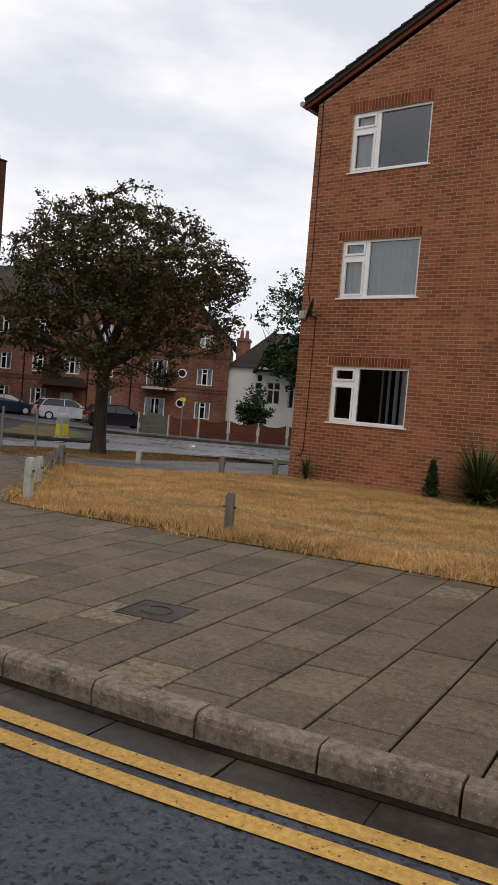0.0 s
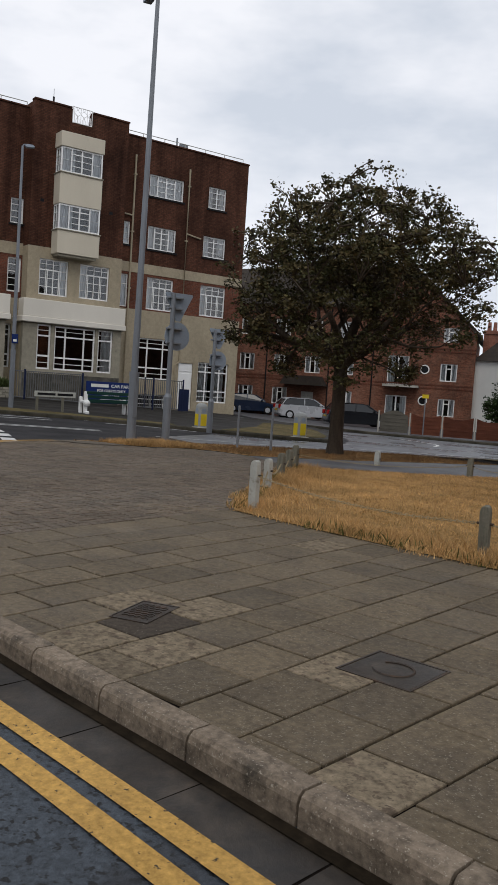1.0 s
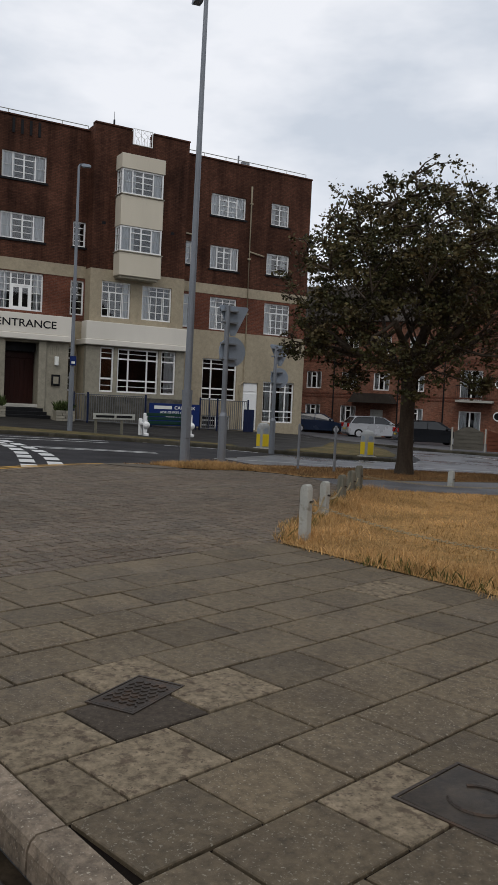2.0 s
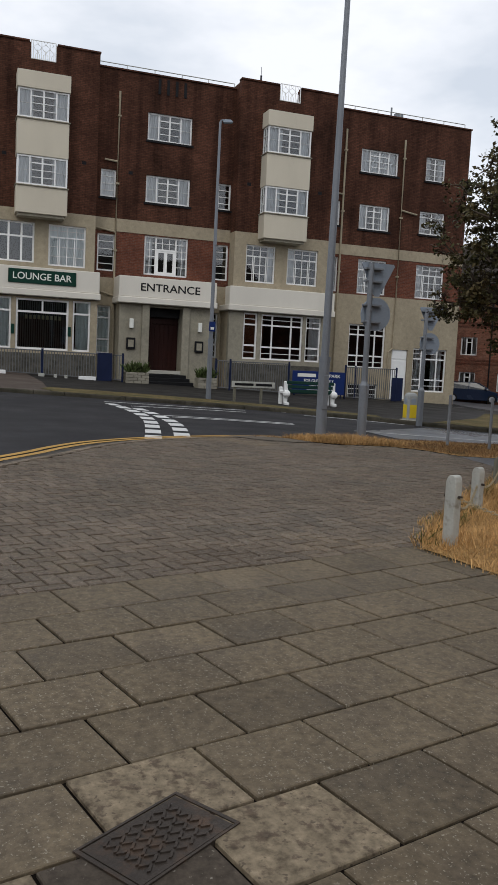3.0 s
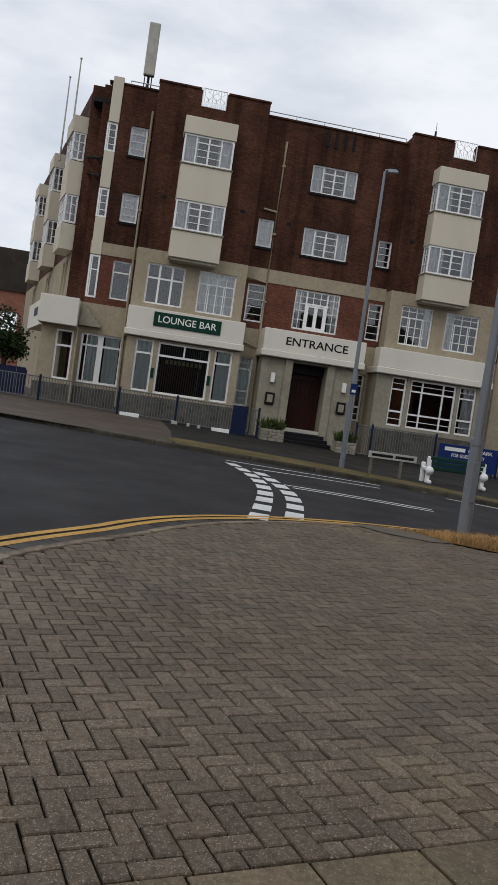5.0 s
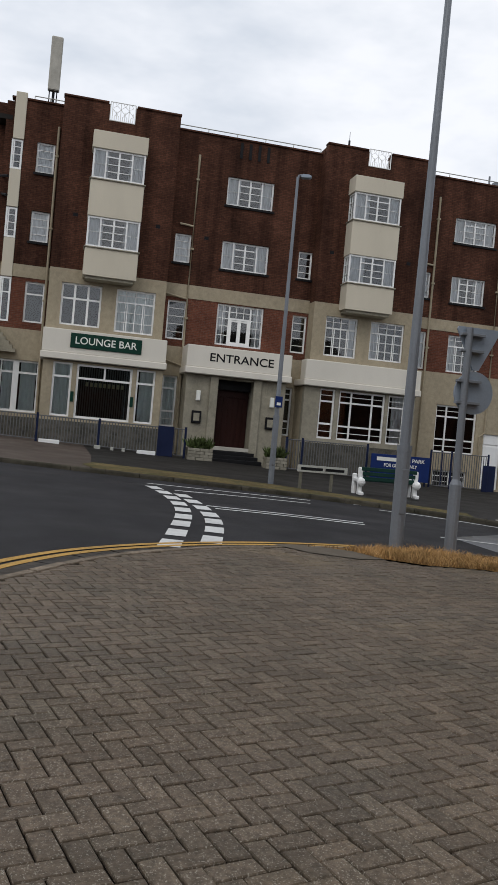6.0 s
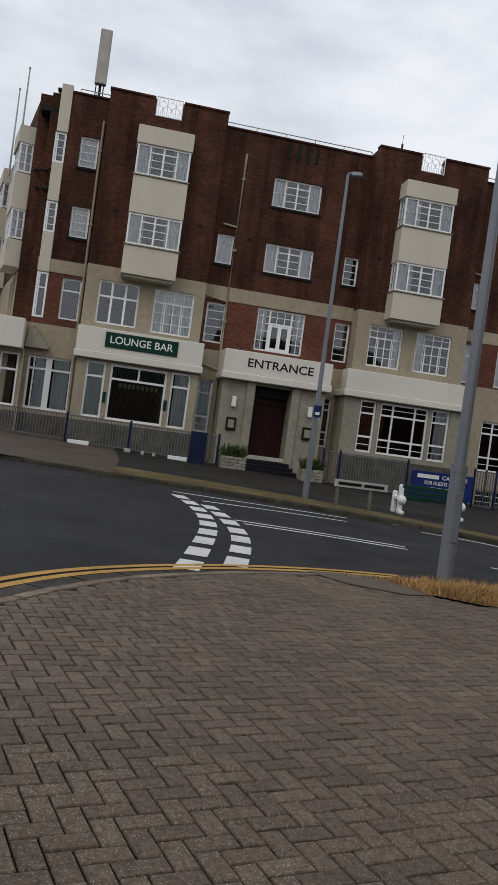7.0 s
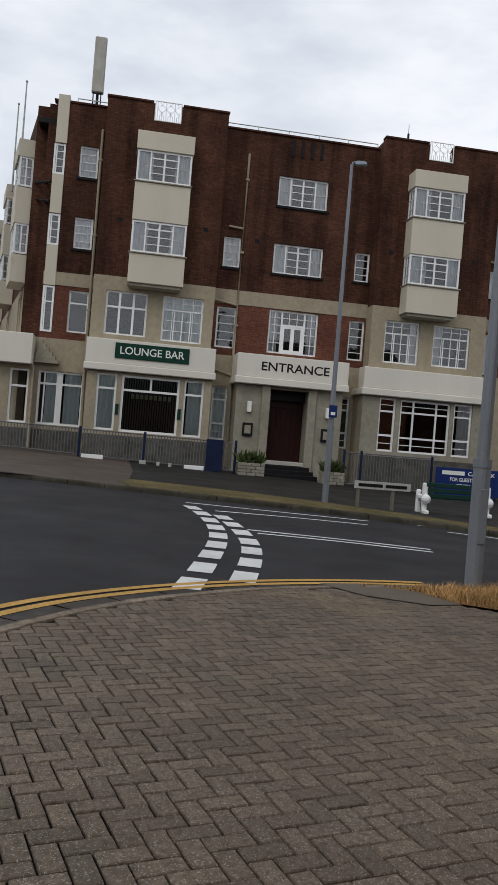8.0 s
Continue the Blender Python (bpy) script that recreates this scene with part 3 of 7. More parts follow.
verge2 = sheet("verge", VERGE2, lie, M_VERGE, "dry grass strip along the main road", 1.0, 0.01, category="verge")
sheet("footway_patch", [(-16.3, 9.06), (-16.6, 8.5), (-16.45, 7.95), (-15.85, 8.3), (-15.55, 8.9), (-15.7, 9.3)], lie, M_PATCH, "smooth grey concrete patch beside the verge", 0.5, 0.014, category="footway")
FOOTWAY = [(-11.95, 10.7), (-14.0, 11.15), (-13.75, 12), (-13.5, 13.8), (-13.4, 16), (-13.3, 18.2), (-12.6, 20), (-11.2, 26), (-6.5, 38), (4, 38), (-7.8, 24), (-9.5, 19), (-10.15, 16), (-10.7, 13.9), (-11.25, 12.3)]
footway = sheet("footway", FOOTWAY, lie, M_TARMAC, "damp grey tarmac footway beside the lawn", 1.0, 0.004, category="footway")

# stretch of main road painted paler for the sky mirrored in its damp surface
sheet("main_road", [(-19.8, 12.4), (-17.05, 12.4), (-16.95, 13), (-16.5, 15.4), (-15.5, 19), (-13.7, 24), (-10.1, 32), (-6.1, 40), (-12, 46), (-17, 40), (-21.8, 34.8), (-26.4, 30.2), (-28.3, 28.4), (-29, 26.2), (-25.2, 23.6), (-21.9, 21.1), (-20.35, 19.4), (-20.3, 18.1), (-21.1, 16.8), (-22.0, 15.6)], road_z, M_ASPHALT_WET, "damp main road asphalt with sky sheen in its pale colour", 1.0, 0.002, category="road")

# the far side
FAR = smooth_line([(-33, -20), (-30.2, -6), (-28.6, 1), (-27.8, 4), (-27.15, 7), (-26.7, 9), (-26.1, 11), (-25.2, 13), (-23.95, 14.5), (-22.5, 15.75), (-21.3, 17), (-20.5, 18.2), (-20.6, 19.3), (-22.0, 20.8), (-25.2, 23.2), (-29.5, 25.8)])
far_in = offset_line(FAR, 0.13)
hotel_pavement = sheet("hotel_pavement", far_in + [(-36, 28.5), (-60, 36), (-75, 8), (-75, -20)], lie, M_BLACKTAR, "dark tarmac pavement in front of the hotel", 1.5, 0.0)
sheet("hotel_forecourt", [(-28.0, 3.0), (-27.5, 6.0), (-33.2, 6.3), (-38, 6.3), (-75, 6.3), (-75, -18), (-32.5, -18), (-29.8, -5)], lie, M_BLOCKPAVE, "brown block paving in front of the bar", 1.5, 0.006)
far_verge = sheet("verge", [p for p in far_in if 5.6 < p[1] < 15.2] + [(-24.6, 15.4), (-26.6, 13.4), (-28.3, 11.2), (-29.2, 9), (-29.8, 6.2), (-28.6, 5.8)], lie, M_VERGE, "thin yellow-green grass verge before the hotel", 0.8, 0.014, category="verge")
sheet("verge", [(-22.6, 16.1), (-21.2, 17.6), (-20.95, 19.1), (-22.2, 20.3), (-25.6, 22.7), (-30, 25.3), (-31, 24), (-26, 20)], lie, M_VERGE, "worn grass beside the side street", 1.0, 0.014, category="verge")
FENCE_KERB = smooth_line([(-36, 26.8), (-31, 27.9), (-28.3, 28.7), (-26.4, 30.2), (-24.3, 32.3), (-21.8, 34.8), (-17, 40), (-12, 46)])
fence_in = offset_line(FENCE_KERB, 0.13)
sheet("fence_pavement", fence_in + [(-20, 60), (-60, 60), (-60, 33)], lie, M_TARMAC, "grey pavement beside the garden fence", 1.5, 0.0)


def kerb_run(name, pts, side, length, label, single, near=lambda p: True, joint=None):
    """Kerb stones along a line: each a stone of its own where it is passed close by, the rest in one mesh."""
    base = bmesh.new()
    tube(base, [(pts[0][0], pts[0][1], road_z(*pts[0]) - 0.25), (pts[1][0], pts[1][1], road_z(*pts[1]) - 0.25)], 0.02, 4)
    run = part(name, base, M_JOINT)
    tagged(run, label, "kerb", kind="structure")
    joined = bmesh.new()
    if joint:
        run_up, best = 0.0, (9e9, 0.0)
        for a, b in zip(pts, pts[1:]):
            d = Vector(b) - Vector(a)
            u = max(0.0, min(1.0, (Vector(joint) - Vector(a)).dot(d) / d.length_squared))
            best = min(best, ((Vector(a) + d * u - Vector(joint)).length, run_up + d.length * u))
            run_up += d.length
        first = Vector(pts[0]) + (Vector(pts[1]) - Vector(pts[0])).normalized() * (best[1] % length)
        pts = [tuple(first)] + list(pts[1:])
    stones = resample(pts, length)
    rnd = random.Random(5)
    for a, b in zip(stones, stones[1:]):
        t = (b - a).normalized()
        n = Vector((-t.y, t.x)) * side
        mid = (a + b) / 2
        top, low = lie(*mid) + 0.012 + rnd.uniform(-0.003, 0.003), road_z(*mid) - 0.12
        g = 0.006
        a2, b2 = a + t * g, b - t * g
        slope = (lie(*b) - lie(*a)) / 2
        w = 0.135 + rnd.uniform(-0.004, 0.004)
        prof = [(0.004, low), (0.008, top - 0.04), (0.018, top - 0.014), (0.036, top), (w - 0.004, top), (w, top - 0.01), (w, low)]
        target = bmesh.new() if single and near(mid) else joined
        ra = [target.verts.new((a2.x + n.x * q, a2.y + n.y * q, z - slope)) for q, z in prof]
        rb = [target.verts.new((b2.x + n.x * q, b2.y + n.y * q, z + slope)) for q, z in prof]
        k = len(prof)
        for i in range(k):
            target.faces.new((ra[i], ra[(i + 1) % k], rb[(i + 1) % k], rb[i]))
        target.faces.new(ra)
        target.faces.new(rb[::-1])
        if target is not joined:
            part("kerb_stone", target, M_KERB, run)
    if len(joined.verts):
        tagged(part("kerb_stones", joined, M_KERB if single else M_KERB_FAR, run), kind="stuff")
    else:
        joined.free()


# road markings
marks = thing("road_markings", "worn yellow and white painted road lines", "road marking", (-8, 2, 0), kind="structure")
ribbon("gutter_bed", NEAR, 0.012, 0.27, road_z, M_JOINT, marks, 0.003)
gutter_pts = resample([p for p in NEAR if p[1] < 10], 0.61)
for a, b in zip(gutter_pts, gutter_pts[1:]):
    step = (b - a).normalized() * 0.004
    ribbon("gutter_block", [tuple(a + step), tuple(b - step)], 0.012, 0.268, road_z, M_GUTTER, marks, 0.0065)
ribbon("gutter_silt", NEAR, 0.002, 0.06, road_z, M_SILT, marks, 0.0105, "dark silt along the kerb")
curb_part = [p for p in NEAR if p[1] < 9.8]
ribbon("yellow_line", curb_part, 0.27, 0.375, road_z, M_YELLOW, marks, 0.0095)
ribbon("yellow_line", curb_part, 0.44, 0.545, road_z, M_YELLOW, marks, 0.0095)


def dashes(line, length, gap, width):
    pts = resample(line, length + gap)
    ends = resample(line, 0.1)
    for p in pts[:-1]:
        i = min(range(len(ends)), key=lambda k: (ends[k] - p).length)
        seg = [tuple(q) for q in ends[i : i + max(2, int(round(length / 0.1)) + 1)]]
        if len(seg) > 1:
            ribbon("white_dash", seg, -width / 2, width / 2, road_z, M_LINE, marks, 0.0085)


give_a = smooth_line([(-15.8, 6.43), (-17.52, 6.82), (-19.5, 7.22), (-21.16, 7.42), (-22.83, 7.47), (-24.28, 7.4), (-25.52, 7.24)])
give_b = smooth_line([(-16.44, 7.1), (-18.09, 7.48), (-19.62, 7.73), (-21.17, 7.83), (-22.52, 7.83), (-23.46, 7.8), (-24.39, 7.7)])
dashes(give_a, 0.72, 0.36, 0.29)
dashes(give_b, 0.72, 0.36, 0.29)
for line in ([(-25.7, 7.3), (-25.5, 9.4), (-25.3, 11.4)], [(-24.4, 7.8), (-24.5, 9.4), (-24.4, 11.1)], [(-21.5, 8.0), (-21.3, 9.5), (-20.95, 11.1)], [(-21.1, 8.1), (-20.95, 9.5), (-20.6, 11.0)], [(-25.4, 12.6), (-25.2, 13.4), (-24.6, 14.4)], [(-24.4, 12.9), (-23.9, 14.0), (-22.6, 15.2)], [(-19.6, 12.1), (-18.9, 14), (-17.9, 16.3)], [(-20.6, 17.5), (-20.0, 19.5)], [(-18.4, 18), (-17.4, 21), (-16.2, 24)], [(-34, -2), (-33, 0.4)], [(-25.5, 27.2), (-22.5, 26.2), (-21, 24.5)]):
    ribbon("white_line", smooth_line(line), -0.06, 0.06, road_z, M_LINE, marks, 0.0085)

# ---- the hotel ----
HX, BX, OX, CX = -42.0, -41.2, -40.4, -40.35
hotel = thing("hotel_building", "four-storey dark brick hotel with cream bays and white fascias", "hotel", (-44, 15, 0))
EAST = (0, 1)


def hwall(name, x, y0, y1, z0, z1, holes, material, thick=0.28, label=""):
    bm = bmesh.new()
    wall_mesh(bm, plane_at(x, 0, 0, EAST), y0, y1, z0, z1, [h[:4] for h in holes], thick)
    return part(name, bm, material, hotel, label)


def hbox(name, a, b, material, label="", bevel=0.012, parent=None):
    bm = bmesh.new()
    box(bm, a, b, None, bevel)
    return part(name, bm, material, parent or hotel, label)


def hwin(x, y0, y1, z0, z1, kind, **kw):
    m = plane_at(x, 0, 0, EAST)
    if kind == "four":
        v = [(0.25, 0, 1, 0.05), (0.5, 0, 1, 0.06), (0.75, 0, 1, 0.05)]
        h = [(0.28, 0.25, 0.75, 0.024), (0.52, 0.25, 0.75, 0.024), (0.76, 0.25, 0.75, 0.04), (0.5, 0, 0.25, 0.012), (0.5, 0.75, 1, 0.012)]
    elif kind == "slim":
        v, h = [], [(i / 5, 0, 1, 0.025) for i in range(1, 5)]
    elif kind == "small":
        v, h = [], [(i / 4, 0, 1, 0.025) for i in range(1, 4)]
    elif kind == "steel":
        v = [(0.25, 0, 1, 0.022), (0.5, 0, 1, 0.03), (0.75, 0, 1, 0.022), (0.3, 0, 0.7, 0.035), (0.7, 0, 0.7, 0.035)]
        h = [(0.24, 0, 1, 0.022), (0.47, 0, 1, 0.022), (0.7, 0, 1, 0.05), (0.86, 0, 1, 0.022)]
    elif kind == "three":
        v, h = [(1 / 3, 0, 1, 0.07), (2 / 3, 0, 1, 0.07)], [(0.64, 0, 1, 0.06)]
    elif kind == "two":
        v, h = [(0.5, 0, 1, 0.05)], [(0.25, 0, 1, 0.02), (0.5, 0, 1, 0.02), (0.75, 0, 1, 0.03)]
    elif kind == "door":
        v = [(0.27, 0, 1, 0.06), (0.73, 0, 1, 0.06), (0.5, 0, 0.64, 0.13), (0.31, 0, 0.64, 0.08), (0.69, 0, 0.64, 0.08), (0.13, 0, 1, 0.02), (0.42, 0.66, 1, 0.02), (0.58, 0.66, 1, 0.02), (0.87, 0, 1, 0.02)]
        h = [(0.66, 0.27, 0.73, 0.08), (0.83, 0, 1, 0.022), (0.62, 0.29, 0.71, 0.07), (0.06, 0.29, 0.71, 0.12), (0.25, 0, 0.27, 0.025), (0.48, 0, 0.27, 0.025), (0.66, 0, 0.27, 0.025), (0.25, 0.73, 1, 0.025), (0.48, 0.73, 1, 0.025), (0.66, 0.73, 1, 0.025)]
    elif kind == "bar":
        v, h = [(0.5, 0.74, 1, 0.06)], [(0.74, 0, 1, 0.07)]
    elif kind == "barside":
        v, h = [], [(0.74, 0, 1, 0.07)]
    elif kind == "lounge":
        v, h = [(0.27, 0, 1, 0.06), (0.73, 0, 1, 0.06)], [(0.28, 0, 1, 0.06), (0.76, 0, 1, 0.06), (0.14, 0, 1, 0.025), (0.88, 0, 1, 0.025)]
    elif kind == "loungeside":
        v, h = [], [(0.3, 0, 1, 0.07), (0.75, 0, 1, 0.06), (0.15, 0, 1, 0.025), (0.87, 0, 1, 0.025)]
    elif kind == "corner":
        v, h = [(0.47, 0, 1, 0.2), (0.14, 0, 1, 0.05)], [(0.76, 0, 1, 0.07)]
    elif kind == "plain2":
        v, h = [], [(0.7, 0, 1, 0.05)]
    return window(hotel, m, y0, y1, z0, z1, v, h, **kw)


def small_sill(y0, y1, z, x, parent=None):
    hbox("sill", (x - 0.02, y0 - 0.08, z - 0.1), (x + 0.07, y1 + 0.08, z - 0.005), M_BLACK, bevel=0.0)


# upper brick walls, floor by floor, with their openings
corner_up = [(3.38, 4.13, 11.76, 13.06), (3.38, 4.13, 8.82, 10.12)]
corner_mid = [(3.38, 4.2, 5.36, 7.1)]
centre_up = [(11.76, 13.94, 11.66, 12.94), (11.76, 13.94, 8.76, 10.04), (9.6, 10.33, 8.8, 10.08), (15.38, 16.05, 8.8, 10.07)]
centre_mid = [(11.79, 13.96, 5.34, 7.2), (9.53, 10.38, 5.36, 7.1), (15.35, 16.05, 5.36, 7.1)]
right_up = [(23.13, 25.34, 11.58, 12.78), (27.03, 28.25, 11.58, 12.84), (23.19, 25.0, 8.66, 9.94), (26.84, 28.4, 8.74, 9.96), (21.42, 22.08, 8.72, 9.96)]
right_mid = [(23.3, 25.0, 5.3, 7.1), (26.84, 28.6, 5.3, 7.1), (21.45, 22.12, 5.3, 7.1)]
hwall("upper_wall", HX, 2.3, 4.35, 7.78, 14.72, corner_up + [(2.38, 2.74, 11.8, 12.96), (2.38, 2.74, 8.9, 10.09)], M_BRICK_HOTEL)
hwall("upper_wall", HX, 9.3, 16.1, 7.84, 14.62, centre_up, M_BRICK_HOTEL)
hwall("upper_wall", HX, 21.3, 29.72, 7.74, 14.55, right_up, M_BRICK_HOTEL)
hwall("upper_wall", BX, 4.35, 9.3, 7.72, 14.2, [(5.9, 7.75, 8.9, 12.4)], M_BRICK_HOTEL, 0.5)
hwall("upper_wall", BX, 16.1, 21.3, 7.72, 14.2, [(17.5, 19.4, 8.9, 12.4)], M_BRICK_HOTEL, 0.5)
for y0, y1, zt in ((4.35, 6.25, 14.9), (7.35, 9.3, 14.9), (16.1, 18.08, 14.88), (19.18, 21.3, 14.88)):
    hwall("parapet", BX, y0, y1, 14.2, zt, [], M_BRICK_HOTEL, 0.4)
for y0, y1 in ((4.35, 9.3), (16.1, 21.3)):
    hbox("bay_return", (HX - 0.28, y0 + 0.003, 7.74), (BX - 0.503, y0 + 0.25, 14.85), M_BRICK_HOTEL, bevel=0)
    hbox("bay_return", (HX - 0.28, y1 - 0.25, 7.74), (BX - 0.503, y1 - 0.003, 14.85), M_BRICK_HOTEL, bevel=0)
# plain band and first floor
for y0, y1, x in ((2.3, 4.35, HX), (9.3, 16.1, HX), (21.3, 29.72, HX)):
    hwall("stone_band", x + 0.03, y0, y1, 7.24, 7.78 if y0 != 9.3 else 7.84, [], M_STONE, 0.3)
hwall("first_floor_wall", HX, 2.3, 4.35, 5.05, 7.24, corner_mid + [(2.38, 2.74, 5.34, 7.14)], M_BRICK_RED)
hwall("first_floor_wall", HX, 9.3, 16.1, 5.05, 7.24, centre_mid, M_BRICK_RED)
hwall("first_floor_wall", HX, 21.3, 29.72, 5.22, 7.24, right_mid, M_BRICK_RED)
bay_l = [(4.9, 6.58, 5.36, 7.15), (7.2, 8.88, 5.3, 7.15)]
bay_r = [(16.72, 18.28, 5.32, 7.15), (18.92, 20.6, 5.36, 7.15)]
hwall("first_floor_bay_wall", BX + 0.004, 4.35, 9.3, 3.8, 7.72, bay_l, M_STONE, 0.5)
hwall("first_floor_bay_wall", BX + 0.004, 16.1, 21.3, 3.8, 7.72, bay_r, M_STONE, 0.5)
for y in (4.353, 9.05, 16.103, 21.05):
    hbox("bay_return", (HX - 0.28, y, 3.8), (BX - 0.5, y + 0.244, 7.72), M_STONE, bevel=0)
# ground floor
g_corner = [(2.42, 4.25, 1.5, 3.72)]
hwall("ground_floor_wall", HX + 0.01, 2.2, 4.4, -0.3, 5.05, g_corner, M_STONE, 0.3)
g_left = [(4.82, 5.6, 1.48, 3.74), (5.8, 8.12, 1.46, 3.73), (8.3, 9.1, 1.46, 3.75)]
hwall("ground_floor_bay_wall", -40.6, 4.4, 9.4, -0.3, 3.8, g_left, M_STONE, 0.3)
hwall("ground_floor_wall", HX + 0.012, 9.2, 10.5, -0.3, 5.05, [(9.6, 10.25, 1.45, 3.72)], M_STONE, 0.3)
hwall("ground_floor_wall", HX + 0.012, 14.9, 16.1, -0.4, 5.05, [(15.1, 15.65, 1.5, 3.72)], M_STONE, 0.3)
g_right = [(16.55, 17.28, 1.52, 3.78), (17.48, 19.72, 1.52, 3.76), (19.88, 20.72, 1.52, 3.78)]
hwall("ground_floor_bay_wall", -40.6, 15.8, 21.2, -0.5, 3.85, g_right, M_STONE_GREY, 0.3)
g_east = [(23.0, 25.2, 1.36, 3.68), (27.0, 29.15, 0.2, 2.58), (25.65, 26.65, -0.25, 2.45), (23.1, 24.9, -0.6, 0.5)]
hwall("ground_floor_wall", HX + 0.012, 21.1, 29.74, -0.8, 5.22, g_east, M_STONE, 0.3)
for y0, y1 in ((4.4, 9.4), (15.8, 21.2)):
    hbox("bay_side", (HX, y0 + 0.003, -0.5), (-40.9, y0 + 0.3, 3.8), M_STONE, bevel=0)
    hbox("bay_side", (HX, y1 - 0.3, -0.5), (-40.9, y1 - 0.003, 3.8), M_STONE, bevel=0)
# lower wall band: staining plus the basement area's shade, both in the colour
for y0, y1, x in ((0.6, 2.2, -41.46), (2.25, 4.38, HX + 0.05), (4.42, 9.38, -40.56), (15.82, 21.18, -40.56)):
    hbox("plinth", (x - 0.2, y0, -0.45), (x, y1, 1.3), M_PLINTH, "stained stone plinth below the windows with shade in its colour", 0.015)
# white fascias in two steps
for y0, y1, zt in ((4.3, 9.45, 5.09), (10.35, 15.05, 5.06), (15.72, 21.3, 5.0)):
    hbox("fascia", (BX + 0.01 if y0 != 10.35 else HX + 0.02, y0, 4.12), (CX - 0.06, y1, zt), M_WHITE_BAND, "off-white painted fascia band", 0.02)
    hbox("fascia_moulding", (HX + 0.02, y0 - 0.05, 3.83), (CX, y1 + 0.05, 4.12), M_WHITE_BAND, bevel=0.03)
# end wall, and the unseen back wall and roof that keep the rooms dark
hbox("end_wall", (-54, 29.44, -0.9), (HX - 0.3, 29.72, 14.53), M_BRICK_HOTEL, bevel=0)
hbox("back_wall", (-54.3, 4, -0.9), (-54.02, 29.72, 14.3), M_BRICK_HOTEL, bevel=0)
hbox("flat_roof", (-54, 1.6, 13.9), (HX - 0.3, 29.4, 14.1), M_BLACKTAR, "flat dark felt roof", 0)
# unseen floors and partition, coloured near-black for the gloom behind the glass
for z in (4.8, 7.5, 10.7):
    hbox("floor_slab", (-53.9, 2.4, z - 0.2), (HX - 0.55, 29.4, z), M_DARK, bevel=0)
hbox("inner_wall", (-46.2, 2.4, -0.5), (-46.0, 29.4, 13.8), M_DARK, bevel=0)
# windows
for y0, y1, z0, z1 in corner_up:
    hwin(HX, y0, y1, z0, z1, "small", curtain=[(0.05, 0.95)])
    small_sill(y0, y1, z0, HX)
for y0, y1, z0, z1 in corner_mid:
    hwin(HX, y0, y1, z0, z1, "plain2")
for i, (y0, y1, z0, z1) in enumerate(centre_up):
    hwin(HX, y0, y1, z0, z1, "four" if i < 2 else "small", curtain=[(0.03, 0.3), (0.72, 0.97)] if i < 2 else ([(0.05, 0.95)] if i == 2 else []))
    small_sill(y0, y1, z0, HX)
hwin(HX, *centre_mid[0], "door", curtain=[(0.03, 0.2), (0.8, 0.97)])
hwin(HX, *centre_mid[1], "slim")
hwin(HX, *centre_mid[2], "slim")
for i, (y0, y1, z0, z1) in enumerate(right_up):
    hwin(HX, y0, y1, z0, z1, ("four", "two", "four", "two", "small")[i], curtain=[(0.03, 0.97)] if i in (0, 4) else [(0.03, 0.32), (0.7, 0.97)])
    small_sill(y0, y1, z0, HX)
for i, w4 in enumerate(right_mid):
    hwin(HX, *w4, "steel" if i < 2 else "plain2", curtain=[(0.03, 0.3)] if i < 2 else [(0.05, 0.95)])
hwin(BX, *bay_l[0], "three")
hwin(BX, *bay_l[1], "steel", curtain=[(0.03, 0.97)], blind_or_sheen=True)
hwin(BX, *bay_r[0], "steel", curtain=[(0.75, 0.97)])
hwin(BX, *bay_r[1], "steel", curtain=[(0.03, 0.3)])
# pale cloth added behind the corner panes in place of the sky's reflection
hwin(HX, *g_corner[0], "corner", frame_w=0.09, curtain=[(0.17, 0.4), (0.58, 0.93)], blind_or_sheen=True)
hwin(-40.6, *g_left[0], "barside", frame_w=0.08, curtain=[(0.05, 0.95)], blind_or_sheen=True)
bar_window = hwin(-40.6, *g_left[1], "bar", frame_w=0.09)
# pale cloth again stands in for sky reflected in this side pane
hwin(-40.6, *g_left[2], "barside", frame_w=0.08, curtain=[(0.2, 0.95)], blind_or_sheen=True)
hwin(HX, 9.6, 10.25, 1.45, 3.72, "loungeside", curtain=[(0.05, 0.95)], blind_or_sheen=True)
hwin(HX, 15.1, 15.65, 1.5, 3.72, "loungeside")
hwin(-40.6, *g_right[0], "loungeside", frame_w=0.08)
hwin(-40.6, *g_right[1], "lounge", frame_w=0.08)
hwin(-40.6, *g_right[2], "loungeside", frame_w=0.08, curtain=[(0.3, 0.95)])
hwin(HX, *g_east[0], "lounge", frame_w=0.08)
hwin(HX, *g_east[1], "lounge", frame_w=0.08, curtain=[(0.1, 0.4), (0.6, 0.9)])
hwin(HX, *g_east[3], "two")
# vertical blind behind the bar's window, and its faded lettering
for i in range(22):
    y = 5.92 + i * 0.098
    hbox("blind_slat", (-40.93, y, 1.56), (-40.9, y + 0.055, 3.62), M_SLAT, bevel=0, parent=bar_window)
for i in range(9):
    hbox("window_lettering", (-40.742, 6.2 + i * 0.185, 2.82), (-40.738, 6.32 + i * 0.185, 3.0), M_GILT, bevel=0, parent=bar_window)
